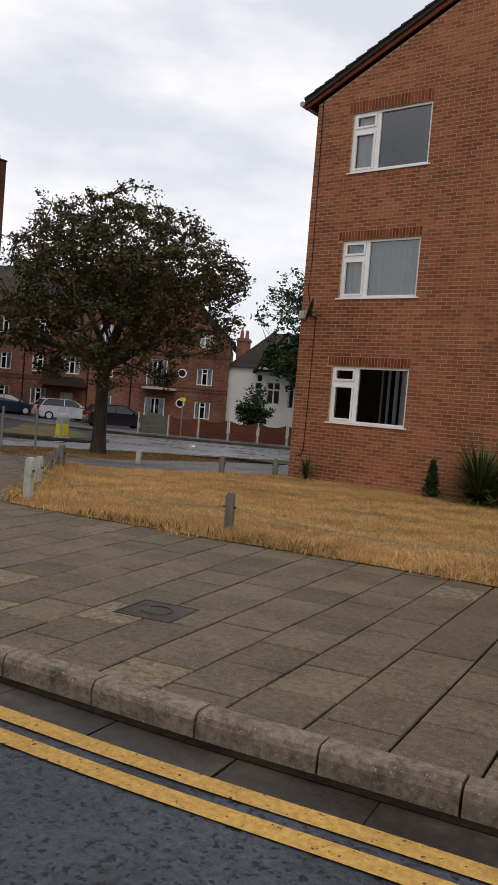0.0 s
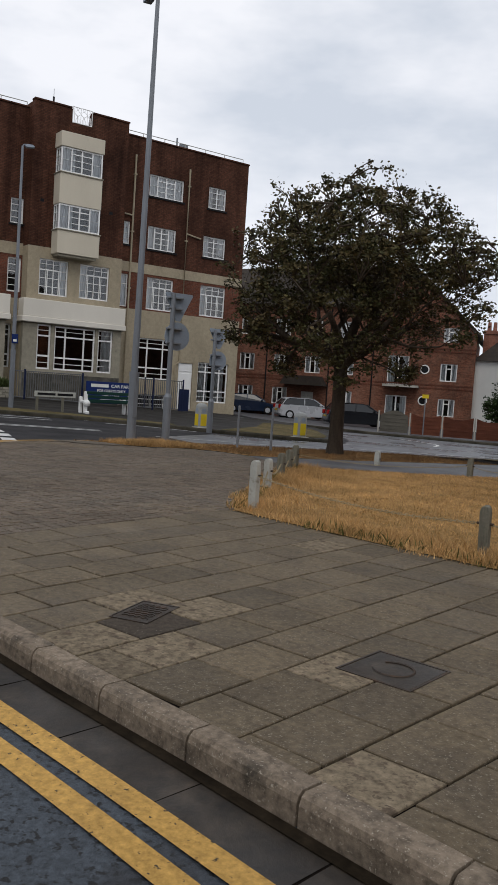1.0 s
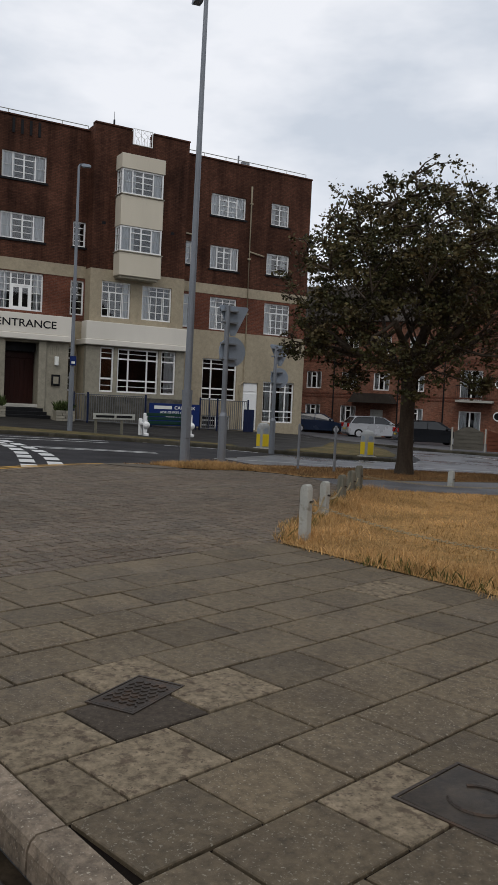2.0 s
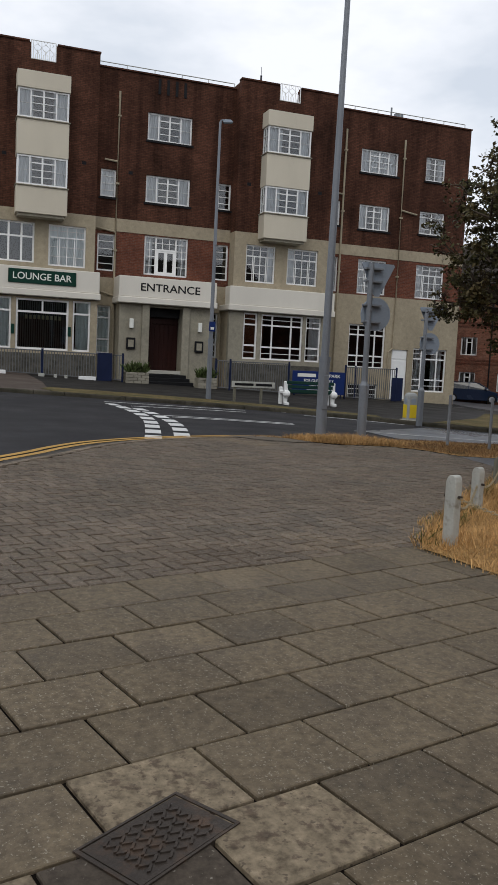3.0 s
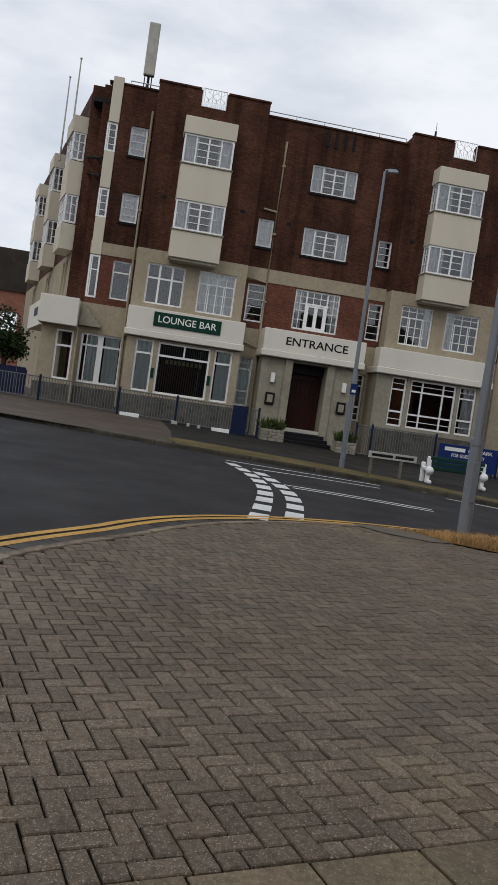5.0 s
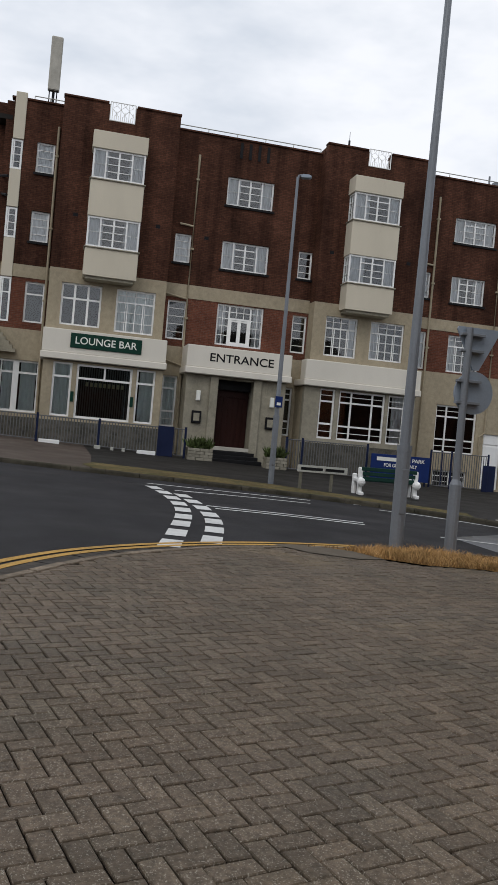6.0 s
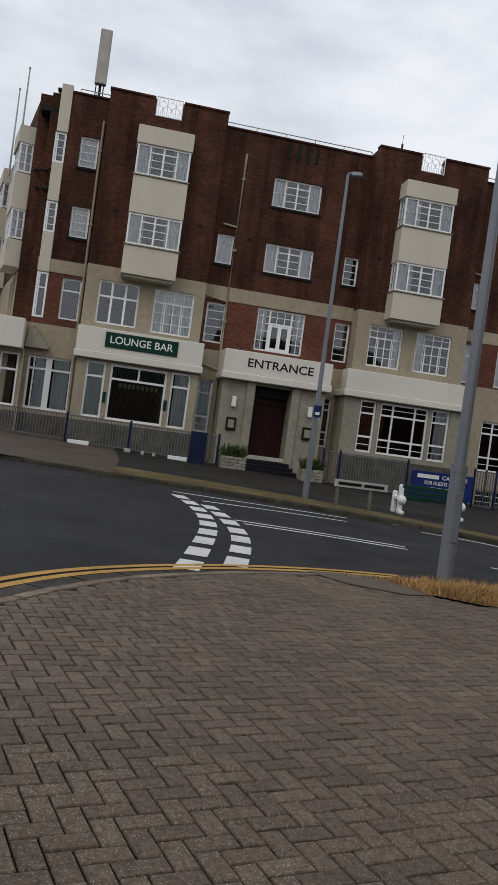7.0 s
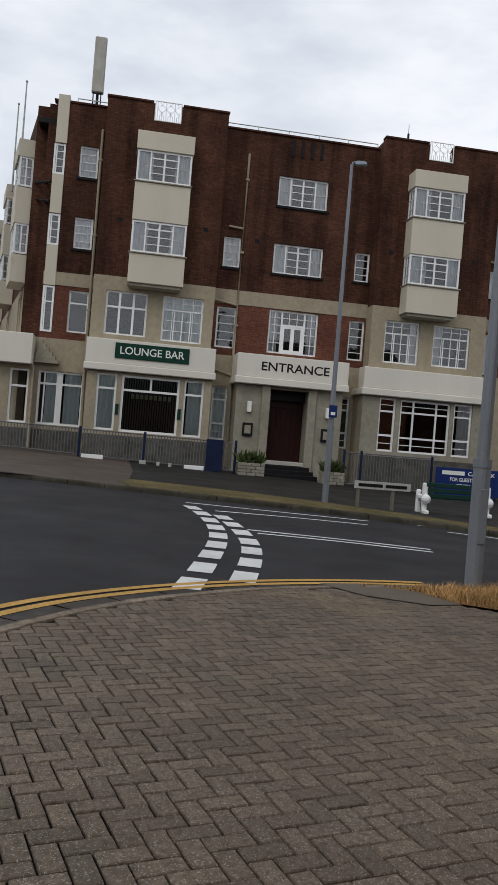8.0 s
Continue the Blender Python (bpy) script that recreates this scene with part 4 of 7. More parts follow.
# oriels
for y0, y1 in ((5.68, 7.9), (17.28, 19.57)):
    for z0, z1, dx in ((12.72, 13.45, 0.03), (9.9, 11.42, 0.0), (7.42, 8.58, 0.0)):
        oriel = hbox("oriel_panel", (BX - 0.05, y0 - dx, z0), (OX + dx, y1 + dx, z1), M_CREAM, "cream rendered oriel panel", 0.015)
    for z in (8.6, 11.44):
        hbox("ledge", (BX - 0.02, y0 - 0.05, z - 0.02), (OX + 0.06, y1 + 0.05, z + 0.03), M_STONE_GREY, bevel=0.008, parent=oriel)
    hbox("corbel", (BX - 0.02, y0 + 0.1, 7.3), (OX - 0.1, y1 - 0.1, 7.418), M_STONE_GREY, bevel=0, parent=oriel)
    for z0, z1 in ((11.475, 12.715), (8.635, 9.895)):
        hwin(OX - 0.02, y0 + 0.02, y1 - 0.02, z0, z1, "four", deep=0.04, curtain=[(0.03, 0.3), (0.7, 0.97)] if y0 < 10 else [(0.03, 0.35), (0.75, 0.97)])
        for y, d in ((y0 + 0.02, 1), (y1 - 0.02, -1)):
            m = plane_at(BX, y, 0, (1, 0)) if d > 0 else plane_at(OX, y, 0, (-1, 0))
            window(hotel, m, 0.02, 0.68, z0, z1, [(0.5, 0, 1, 0.03)], [(0.33, 0, 1, 0.022), (0.66, 0, 1, 0.022)], deep=0.03, curtain=[(0.1, 0.9)])
# parapet trim: coping, lattice panels, roof rails
for y0, y1, x, z in ((2.2, 4.35, HX, 14.72), (9.3, 16.1, HX, 14.62), (21.3, 29.76, HX, 14.55), (4.32, 6.2, BX, 14.9), (7.4, 9.33, BX, 14.9), (16.07, 18.05, BX, 14.88), (19.2, 21.33, BX, 14.88)):
    hbox("coping", (x - 0.34, y0, z + 0.002), (x + 0.06, y1, z + 0.09), M_BRICK_HOTEL, "dark brick-on-edge coping", 0.015)
for yc in (6.8, 18.63):
    bm = bmesh.new()
    for y in (-0.53, 0.53):
        tube(bm, [(BX, yc + y, 14.2), (BX, yc + y, 15.0)], 0.022, 6)
    for z in (14.22, 15.0):
        tube(bm, [(BX, yc - 0.53, z), (BX, yc + 0.53, z)], 0.02, 6)
    for k in range(6):
        tube(bm, [(BX, yc - 0.44 + 0.176 * k, 14.22), (BX, yc - 0.44 + 0.176 * k, 14.62 if k % 2 else 15.0)], 0.015, 5)
    for y, s in ((-0.35, 1), (-0.18, -1), (0.0, 1), (0.18, -1), (0.35, 1)):
        tube(bm, [(BX, yc + y, 14.22), (BX, yc + y, 14.42), (BX, yc + y + 0.12 * s, 14.5), (BX, yc + y - 0.1 * s, 14.72), (BX, yc + y + 0.08 * s, 14.86), (BX, yc + y, 15.0)], 0.016, 5)
    part("lattice_panel", bm, M_WHITE, hotel, "white scrolled iron lattice panel")
for y0, y1, x, z in ((3.1, 4.4, HX - 0.35, 14.8), (9.4, 16.1, HX - 0.35, 14.72), (21.4, 29.5, HX - 0.35, 14.66)):
    bm = bmesh.new()
    tube(bm, [(x, y0, z + 0.28), (x, y1, z + 0.28)], 0.022, 6)
    n = max(2, round((y1 - y0) / 1.35))
    for i in range(n + 1):
        y = y0 + (y1 - y0) * i / n
        tube(bm, [(x, y, z - 0.1), (x, y, z + 0.28)], 0.018, 6)
    part("roof_rail", bm, M_WHITE_OLD, hotel)
for y in (12.2, 12.62, 13.04, 13.46):
    hbox("parapet_slot", (HX - 0.05, y, 13.82), (HX + 0.03, y + 0.13, 14.52), M_BLACK, bevel=0)
# downpipes with hopper heads
for pts in (((HX + 0.07, 4.22, 13.8), (HX + 0.07, 4.24, 4.1), (HX + 0.07, 4.3, 0.6)), ((HX + 0.07, 10.38, 13.65), (HX + 0.07, 10.36, 5.3), (HX + 0.07, 10.42, 0.3)), ((HX + 0.07, 22.18, 13.6), (HX + 0.07, 22.15, 0.2)), ((HX + 0.07, 25.64, 13.5), (HX + 0.07, 25.66, 2.5), (HX + 0.07, 25.4, 2.3), (HX + 0.07, 25.4, -0.3))):
    bm = bmesh.new()
    tube(bm, pts, 0.055, 8)
    for k in range(3):
        z = 12.5 - 3.1 * k
        box(bm, (pts[0][0] - 0.06, pts[0][1] - 0.08, z), (pts[0][0] + 0.07, pts[0][1] + 0.08, z + 0.08))
    part("downpipe", bm, M_STONE, hotel, "beige painted downpipe")
for a, b in (((HX + 0.08, 9.75, 10.5), (HX + 0.08, 10.35, 10.45)), ((HX + 0.08, 9.4, 7.35), (HX + 0.08, 10.35, 7.2)), ((HX + 0.08, 9.6, 4.4), (HX + 0.08, 10.38, 4.2)), ((HX + 0.08, 21.5, 10.35), (HX + 0.08, 22.2, 10.3)), ((HX + 0.08, 25.64, 9.85), (HX + 0.08, 26.6, 9.7))):
    bm = bmesh.new()
    tube(bm, [a, b], 0.045, 6)
    part("branch_pipe", bm, M_STONE, hotel)
# the entrance block
hwall("entrance_wall", -40.7, 10.45, 14.95, -0.3, 3.83, [(11.82, 13.5, -0.31, 3.72)], M_STONE_GREY, 1.0)
for y0, y1 in ((11.5, 11.86), (13.46, 13.82)):
    hbox("entrance_pilaster", (-40.69, y0, 0.0), (-40.58, y1, 3.82), M_STONE_GREY, bevel=0.02)
for y0, y1 in ((10.75, 11.25), (14.05, 14.6)):
    bm = bmesh.new()
    for k in range(5):
        box(bm, (-40.7, y0 + k * 0.1, 3.2), (-40.68, y0 + k * 0.1 + 0.05, 3.72))
    part("fluting", bm, M_STONE_GREY, hotel)
    hbox("wall_lantern", (-40.68, (y0 + y1) / 2 - 0.08, 2.68), (-40.52, (y0 + y1) / 2 + 0.1, 3.12), M_LETTER, "white glazed wall lantern", 0.02)
    hbox("notice_case", (-40.685, (y0 + y1) / 2 - 0.2, 1.7), (-40.6, (y0 + y1) / 2 + 0.22, 2.24), M_BLACK, "black framed notice case", 0.015)
    hbox("notice", (-40.6, (y0 + y1) / 2 - 0.12, 1.8), (-40.594, (y0 + y1) / 2 + 0.14, 2.14), M_STONE_GREY, bevel=0)
door = hbox("entrance_door", (-41.62, 11.84, 0.7), (-41.55, 13.48, 3.7), M_DOOR, "closed dark red boarded double door", 0)
for k in range(7):
    hbox("door_board", (-41.55, 11.88 + k * 0.23, 0.75), (-41.53, 12.07 + k * 0.23, 2.95), M_DOOR, bevel=0.006, parent=door)
hbox("door_transom", (-41.56, 11.84, 3.0), (-41.48, 13.48, 3.1), M_DOOR, bevel=0, parent=door)
hbox("door_lintel", (-41.5, 11.84, 3.3), (-41.3, 13.48, 3.82), M_BLACK, bevel=0)
hbox("threshold", (-41.6, 11.84, 0.6), (-40.6, 13.48, 0.76), M_CONC, bevel=0.01)
for k in range(3):
    hbox("step", (-40.6 + 0.001, 11.7 - 0.1 * k, -0.1), (-40.25 + 0.32 * k, 13.65 + 0.1 * k, 0.58 - 0.16 * k), M_BLACK, "black painted entrance step", 0.015)
# lettering of the entrance and the bar sign
writing("ENTRANCE", plane_at(CX - 0.052, 11.36, 4.42, EAST), 2.86, 0.36, M_BLACK, hotel, bold=0.012)
hbox("bar_sign", (CX - 0.06, 5.43, 4.36), (CX - 0.01, 8.38, 4.97), M_SIGN_GREEN, "dark green sign board reading LOUNGE BAR", 0.01)
writing("LOUNGE BAR", plane_at(CX - 0.006, 5.63, 4.53, EAST), 2.55, 0.3, M_LETTER, hotel, bold=0.008)
for y in (5.66, 8.15):
    hbox("wall_plaque", (-40.59, y - 0.06, 2.12), (-40.56, y + 0.08, 2.55), M_SIGN_GREEN, "small dark green wall plaque", 0.004)
# the side door of the right-hand part
bm = bmesh.new()
box(bm, (HX - 0.15, 25.66, -0.4), (HX - 0.08, 26.64, 2.45))
box(bm, (HX - 0.08, 25.72, -0.3), (HX - 0.05, 26.58, 1.85), None, 0.01)
box(bm, (HX - 0.08, 25.72, 1.95), (HX - 0.05, 26.58, 2.4), None, 0.01)
part("side_door", bm, M_WHITE, hotel, "closed white painted side door")
hbox("side_step", (HX, 25.5, -0.8), (HX + 0.4, 26.8, -0.42), M_CONC, bevel=0.02)
# vents
for y in (5.1, 8.6, 10.9, 16.6, 20.4):
    hbox("air_brick", (BX if y not in (10.9,) else HX, y, 9.95), ((BX if y not in (10.9,) else HX) + 0.012, y + 0.2, 10.1), M_BLACK, bevel=0)

# the corner and the wing that runs back from it
hbox("corner_pilaster", (HX - 0.3, 2.36, 13.02), (HX + 0.1, 2.82, 15.0), M_CREAM, bevel=0.015)
for z0, z1 in ((10.15, 11.74), (7.2, 8.84)):
    hbox("corner_panel", (HX - 0.25, 2.34, z0), (HX + 0.08, 2.8, z1), M_CREAM, bevel=0.015)
for z0, z1 in ((11.76, 13.0), (8.86, 10.13), (5.3, 7.18)):
    window(hotel, plane_at(HX + 0.07, 0, 0, EAST), 2.33, 2.79, z0, z1, [(0.25, 0, 1, 0.04)], [(0.25, 0, 1, 0.022), (0.5, 0, 1, 0.022), (0.75, 0, 1, 0.022)] if z0 > 6 else [(0.66, 0, 1, 0.04)], deep=0.05)
hbox("corner_return", (-43.1, 2.0, -0.3), (HX - 0.31, 2.3, 14.7), M_BRICK_HOTEL, bevel=0)
hbox("recess_wall", (-43.4, 1.45, 5.0), (-43.1, 2.0, 14.85), M_BRICK_HOTEL, bevel=0)
bm = bmesh.new()
for a, b in (((HX + 0.1, 2.3, 10.6), (-43.05, 1.7, 10.9)), ((HX + 0.1, 2.3, 11.4), (-43.05, 1.6, 11.6))):
    tube(bm, [a, b], 0.06, 6)
part("soil_pipe", bm, M_BLACK, hotel, "black corner soil pipes")
WM = plane_at(-43.1, 1.5, 0, (0.981, 0.194))


def wing_wall(name, s0, s1, z0, z1, material, holes=()):
    bm = bmesh.new()
    wall_mesh(bm, WM, -s1, -s0, z0, z1, [(-h[1], -h[0], h[2], h[3]) for h in holes], 0.3)
    return part(name, bm, material, hotel)


def wing_box(name, s0, s1, out, z0, z1, material, parent=None, bevel=0.012):
    bm = bmesh.new()
    box(bm, (-s1, z0, 0.0), (-s0, z1, out), WM, 0)
    return part(name, bm, material, parent or hotel)


first_w = [(k + a, k + a + 0.7, 5.3, 7.1) for k in (1.0, 8.2, 16.0) for a in (0.4, 1.5)]
wing_wall("wing_upper_wall", 0, 24, 7.4, 14.7, M_BRICK_WING, [(k + 0.3, k + 1.9, 8.8, 12.5) for k in (0.4, 7.6, 15.5)])
wing_wall("wing_first_floor", 0, 24, 5.0, 7.4, M_STONE, first_w)
wing_wall("wing_ground_floor", 0, 24, -0.3, 5.0, M_STONE)
for h in first_w:
    window(hotel, WM, -h[1], -h[0], h[2], h[3], [(0.5, 0, 1, 0.04)], [(0.66, 0, 1, 0.04)])
for k in (0.3, 7.5, 15.4):
    for z0, z1, o in ((12.72, 13.45, 0.68), (9.9, 11.42, 0.65), (7.42, 8.58, 0.65)):
        wing_box("oriel", k, k + 2.2, o, z0, z1, M_CREAM)
    for z0, z1 in ((11.475, 12.715), (8.635, 9.895)):
        m = WM @ Matrix.Translation((0, 0, 0.63))
        window(hotel, m, -k - 2.18, -k - 0.02, z0, z1, [(0.25, 0, 1, 0.05), (0.5, 0, 1, 0.06), (0.75, 0, 1, 0.05)], [(0.5, 0, 1, 0.025)], deep=0.04, curtain=[(0.03, 0.97)])
        e = WM @ Matrix.Translation((-k - 0.02, 0, 0.63)) @ Matrix.Rotation(radians(90), 4, "Y")
        window(hotel, e, 0.02, 0.6, z0, z1, [(0.5, 0, 1, 0.05)], [(0.33, 0, 1, 0.025), (0.66, 0, 1, 0.025)], deep=0.03, curtain=[(0.05, 0.5)])
wing_wall_roof = wing_box("wing_roof", 0.4, 24, -11, 13.8, 14.0, M_BLACKTAR)
wing_box("wing_end", 24, 24.3, -11, -0.3, 14.7, M_BRICK_WING)
hbox("corner_fascia", (-43.2, 0.55, 3.85), (-40.95, 2.2, 5.06), M_WHITE_BAND, "off-white painted corner fascia", 0.02)
wing_box("wing_fascia", 0.2, 6.5, 1.05, 3.85, 5.05, M_WHITE_BAND)
m = WM @ Matrix.Translation((0, 0, 1.055))
for i in range(5):
    bm = bmesh.new()
    box(bm, (-3.4 + i * 0.36, 4.35, 0), (-3.15 + i * 0.36, 4.75, 0.01), m)
    part("fascia_lettering", bm, M_BLUE, hotel)
hwall("corner_ground_wall", -41.5, 0.7, 2.25, -0.3, 3.86, [(1.35, 2.1, 1.5, 3.68)], M_STONE, 0.3)
window(hotel, plane_at(-41.5, 0, 0, EAST), 1.35, 2.1, 1.5, 3.68, [], [(0.68, 0, 1, 0.07)], frame_w=0.08)
bm = bmesh.new()
tube(bm, [(-41.42, 2.25, 0.4), (-41.42, 2.25, 3.8)], 0.05, 8)
part("downpipe", bm, M_STONE, hotel)
hbox("corner_ground_side", (-43.2, 0.7, -0.3), (-41.8, 0.98, 3.86), M_STONE, bevel=0)
bm = bmesh.new()
for k in range(6):
    box(bm, (HX + 0.0, 2.25 + 0.1 * k * 0.2, 4.0 + 0.16 * k), (HX + 0.32 - 0.05 * k, 3.2 - 0.14 * k, 4.155 + 0.16 * k))
part("stepped_corbel", bm, M_STONE_GREY, hotel, "stepped stone corbel at the corner")

# on the roof
ant = thing("mobile_antenna", "tall grey panel antenna on a steel pole", "antenna", (-43.2, 3.95, 14.1))
bm = bmesh.new()
box(bm, (-43.35, 3.56, 15.75), (-43.05, 4.06, 18.12), None, 0.04)
part("antenna_panel", bm, M_CONC, ant)
bm = bmesh.new()
tube(bm, [(-43.3, 3.81, 14.1), (-43.3, 3.81, 17.0)], 0.06, 8)
for y in (3.64, 3.96):
    tube(bm, [(-43.3, y, 14.4), (-43.15, y, 15.8)], 0.025, 6)
part("pole", bm, M_RAIL, ant)
for x, y, z0, z1 in ((-46.5, 0.45, 13.2, 17.15), (-50.0, -0.32, 13.0, 17.4)):
    fp = thing("flagpole", "thin bare white flagpole on the parapet", "flagpole", (x, y, z0), "flagpoles")
    bm = bmesh.new()
    tube(bm, [(x, y, z0), (x, y, z1)], [0.05, 0.03], 8)
    part("pole", bm, M_WHITE_OLD, fp)
    bm = bmesh.new()
    bmesh.ops.create_icosphere(bm, subdivisions=2, radius=0.06, matrix=Matrix.Translation((x, y, z1)))
    part("finial", bm, M_WHITE_OLD, fp)
flue = thing("roof_flue", "grey metal roof vent box with a flue pipe", "vent", (-43.0, 25.6, 14.1))
bm = bmesh.new()
box(bm, (-43.2, 25.5, 14.1), (-42.9, 25.95, 15.15), None, 0.02)
part("vent_box", bm, M_GALV, flue)
bm = bmesh.new()
tube(bm, [(-43.0, 25.25, 14.1), (-43.0, 25.25, 15.4)], 0.05, 8)
part("flue_pipe", bm, M_GALV, flue)
aer = thing("roof_aerial", "short dark aerial stub on the parapet", "aerial", (-41.6, 17.2, 14.9))
bm = bmesh.new()
tube(bm, [(-41.6, 17.2, 14.9), (-41.6, 17.2, 15.35)], 0.05, 6)
tube(bm, [(-41.6, 17.2, 15.35), (-41.6, 17.2, 15.75)], 0.012, 5)
part("mast", bm, M_RAIL, aer)

# ---- before the hotel ----


def railing(y0, y1, x, posts, label):
    zt = lambda y: 1.45 - 0.012 * (y - 4) if y < 12 else 1.36
    zb = lambda y: lie(x, y) + 0.1
    r = thing("railing", label, "railing", (x, (y0 + y1) / 2, lie(x, (y0 + y1) / 2)), "area railings")
    for zf in (zt, zb):
        bm = bmesh.new()
        tube(bm, [(x, y0, zf(y0)), (x, y1, zf(y1))], 0.026, 6)
        part("rail", bm, M_RAIL_GREY, r)
    n = int((y1 - y0) / 0.115)
    for i in range(n + 1):
        y = y0 + (y1 - y0) * i / n
        bm = bmesh.new()
        tube(bm, [(x, y, zb(y)), (x, y, zt(y))], 0.019, 5)
        part("baluster", bm, M_RAIL_GREY, r)
    for y in posts:
        bm = bmesh.new()
        tube(bm, [(x, y, lie(x, y) - 0.05), (x, y, zt(y) + 0.1)], 0.05, 8)
        part("post", bm, M_BLUE, r, "dark blue post")


railing(-1.2, 9.15, -38.6, (-1.2, 1.2, 4.4, 6.8), "grey iron railing with blue posts before the bar")
railing(14.55, 18.3, -38.6, (14.6, 15.3, 18.25), "grey iron railing with blue posts by the entrance")
for y0, y1 in ((4.5, 5.3), (6.65, 6.9), (7.3, 7.42), (7.75, 7.87), (8.35, 9.1)):
    zb = lie(-38.6, y0)
    foot = thing("concrete_block", "white painted concrete block under the railing", "block", (-38.6, (y0 + y1) / 2, zb), "railing blocks")
    bm = bmesh.new()
    box(bm, (-38.7, y0, zb - 0.05), (-38.48, y1, zb + 0.13), None, 0.012)
    part("block", bm, M_WHITE_OLD if y1 - y0 < 0.5 else M_WHITE, foot)
bp = thing("metal_gate", "closed dark blue sheet metal gate between railings", "gate", (-38.6, 9.5, 0.2))
bm = bmesh.new()
box(bm, (-38.64, 9.15, lie(-38.6, 9.5)), (-38.56, 9.8, 1.45), None, 0.01)
part("sheet", bm, M_BLUE, bp)
railing(9.85, 10.3, -38.7, (10.3,), "short grey iron railing beside the blue panel")
sb = thing("car_park_sign", "blue car park sign board with white writing on posts", "sign", (-38.4, 19.6, lie(-38.4, 19.6)))
bm = bmesh.new()
box(bm, (-38.4, 18.35, -0.02), (-38.34, 21.1, 1.08), None, 0.01)
board = part("board", bm, M_SIGN_BLUE, sb)
bm = bmesh.new()
box(bm, (-38.338, 18.6, 0.8), (-38.332, 19.55, 0.96))
part("name_bar", bm, M_LETTER, board)
writing("CAR PARK", plane_at(-38.336, 19.7, 0.8, EAST), 1.15, 0.16, M_LETTER, board, bold=0.01)
writing("FOR GUESTS ONLY", plane_at(-38.336, 18.95, 0.55, EAST), 1.55, 0.15, M_LETTER, board, bold=0.01)
writing("FIRST LEFT", plane_at(-38.336, 19.25, 0.3, EAST), 0.95, 0.15, M_LETTER, board, bold=0.01)
bm = bmesh.new()
prism(bm, [(19.1, 0.12), (20.2, 0.12), (20.2, 0.06), (20.4, 0.16), (20.2, 0.26), (20.2, 0.2), (19.1, 0.2)], plane_at(-38.338, 0, 0, EAST), 0.005)
part("arrow", bm, M_LETTER, board)
for y in (18.5, 20.95):
    bm = bmesh.new()
    tube(bm, [(-38.42, y, lie(-38.4, y) - 0.1), (-38.42, y, 1.0)], 0.04, 6)
    part("post", bm, M_BLUE, sb)
railing(21.3, 22.3, -38.7, (21.3, 22.3), "grey mesh gate panel beside the sign")
railing(22.6, 25.0, -40.2, (22.6, 25.0), "low grey railing before the basement window")
bp2 = copy_thing(bp, Matrix.Translation((-40.2, 25.1, lie(-40.2, 25.1))))


def planter(y0, y1):
    x0, x1 = -39.0, -38.3
    zb = lie(-38.6, (y0 + y1) / 2)
    p = thing("stone_planter", "pale stone block planter with green plants", "planter", (-38.6, (y0 + y1) / 2, zb), "entrance planters")
    rnd = random.Random(int(y0 * 10))
    bm = bmesh.new()
    box(bm, (x0 + 0.05, y0 + 0.05, zb - 0.05), (x1 - 0.05, y1 - 0.05, zb + 0.46))
    part("core", bm, M_STONE_GREY, p)
    for row in range(4):
        n = 3
        for k in range(n):
            a = y0 + (y1 - y0) * (k + (0.5 if row % 2 and k else 0)) / n
            b = y0 + (y1 - y0) * (k + 1 + (0.5 if row % 2 and k + 1 < n else 0)) / n
            for xa, xb in ((x1 - 0.06, x1), (x0, x0 + 0.06)):
                bm = bmesh.new()
                box(bm, (xa - rnd.uniform(0, 0.01), a + 0.008, zb + row * 0.125), (xb + rnd.uniform(0, 0.015), min(b, y1) - 0.008, zb + row * 0.125 + 0.115), None, 0.01)
                part("stone", bm, M_PLANTER, p)
    verts, faces = [], []
    for k in range(260):
        c = Vector((rnd.uniform(x0 + 0.1, x1 - 0.1), rnd.uniform(y0 + 0.1, y1 - 0.1), zb + 0.46))
        d = Vector((rnd.gauss(0, 0.5), rnd.gauss(0, 0.5), 1)).normalized() * rnd.uniform(0.25, 0.62)
        s = d.cross(Vector((rnd.gauss(0, 1), rnd.gauss(0, 1), 0.1))).normalized() * 0.05
        i = len(verts)
        verts += [c, c + d * 0.55 + s, c + d, c + d * 0.55 - s]
        faces.append((i, i + 1, i + 2, i + 3))
    tagged(from_faces("planting", verts, faces, M_SHRUB, p, "green bushy plants"), kind="stuff")


planter(10.38, 11.42)
planter(13.7, 14.6)


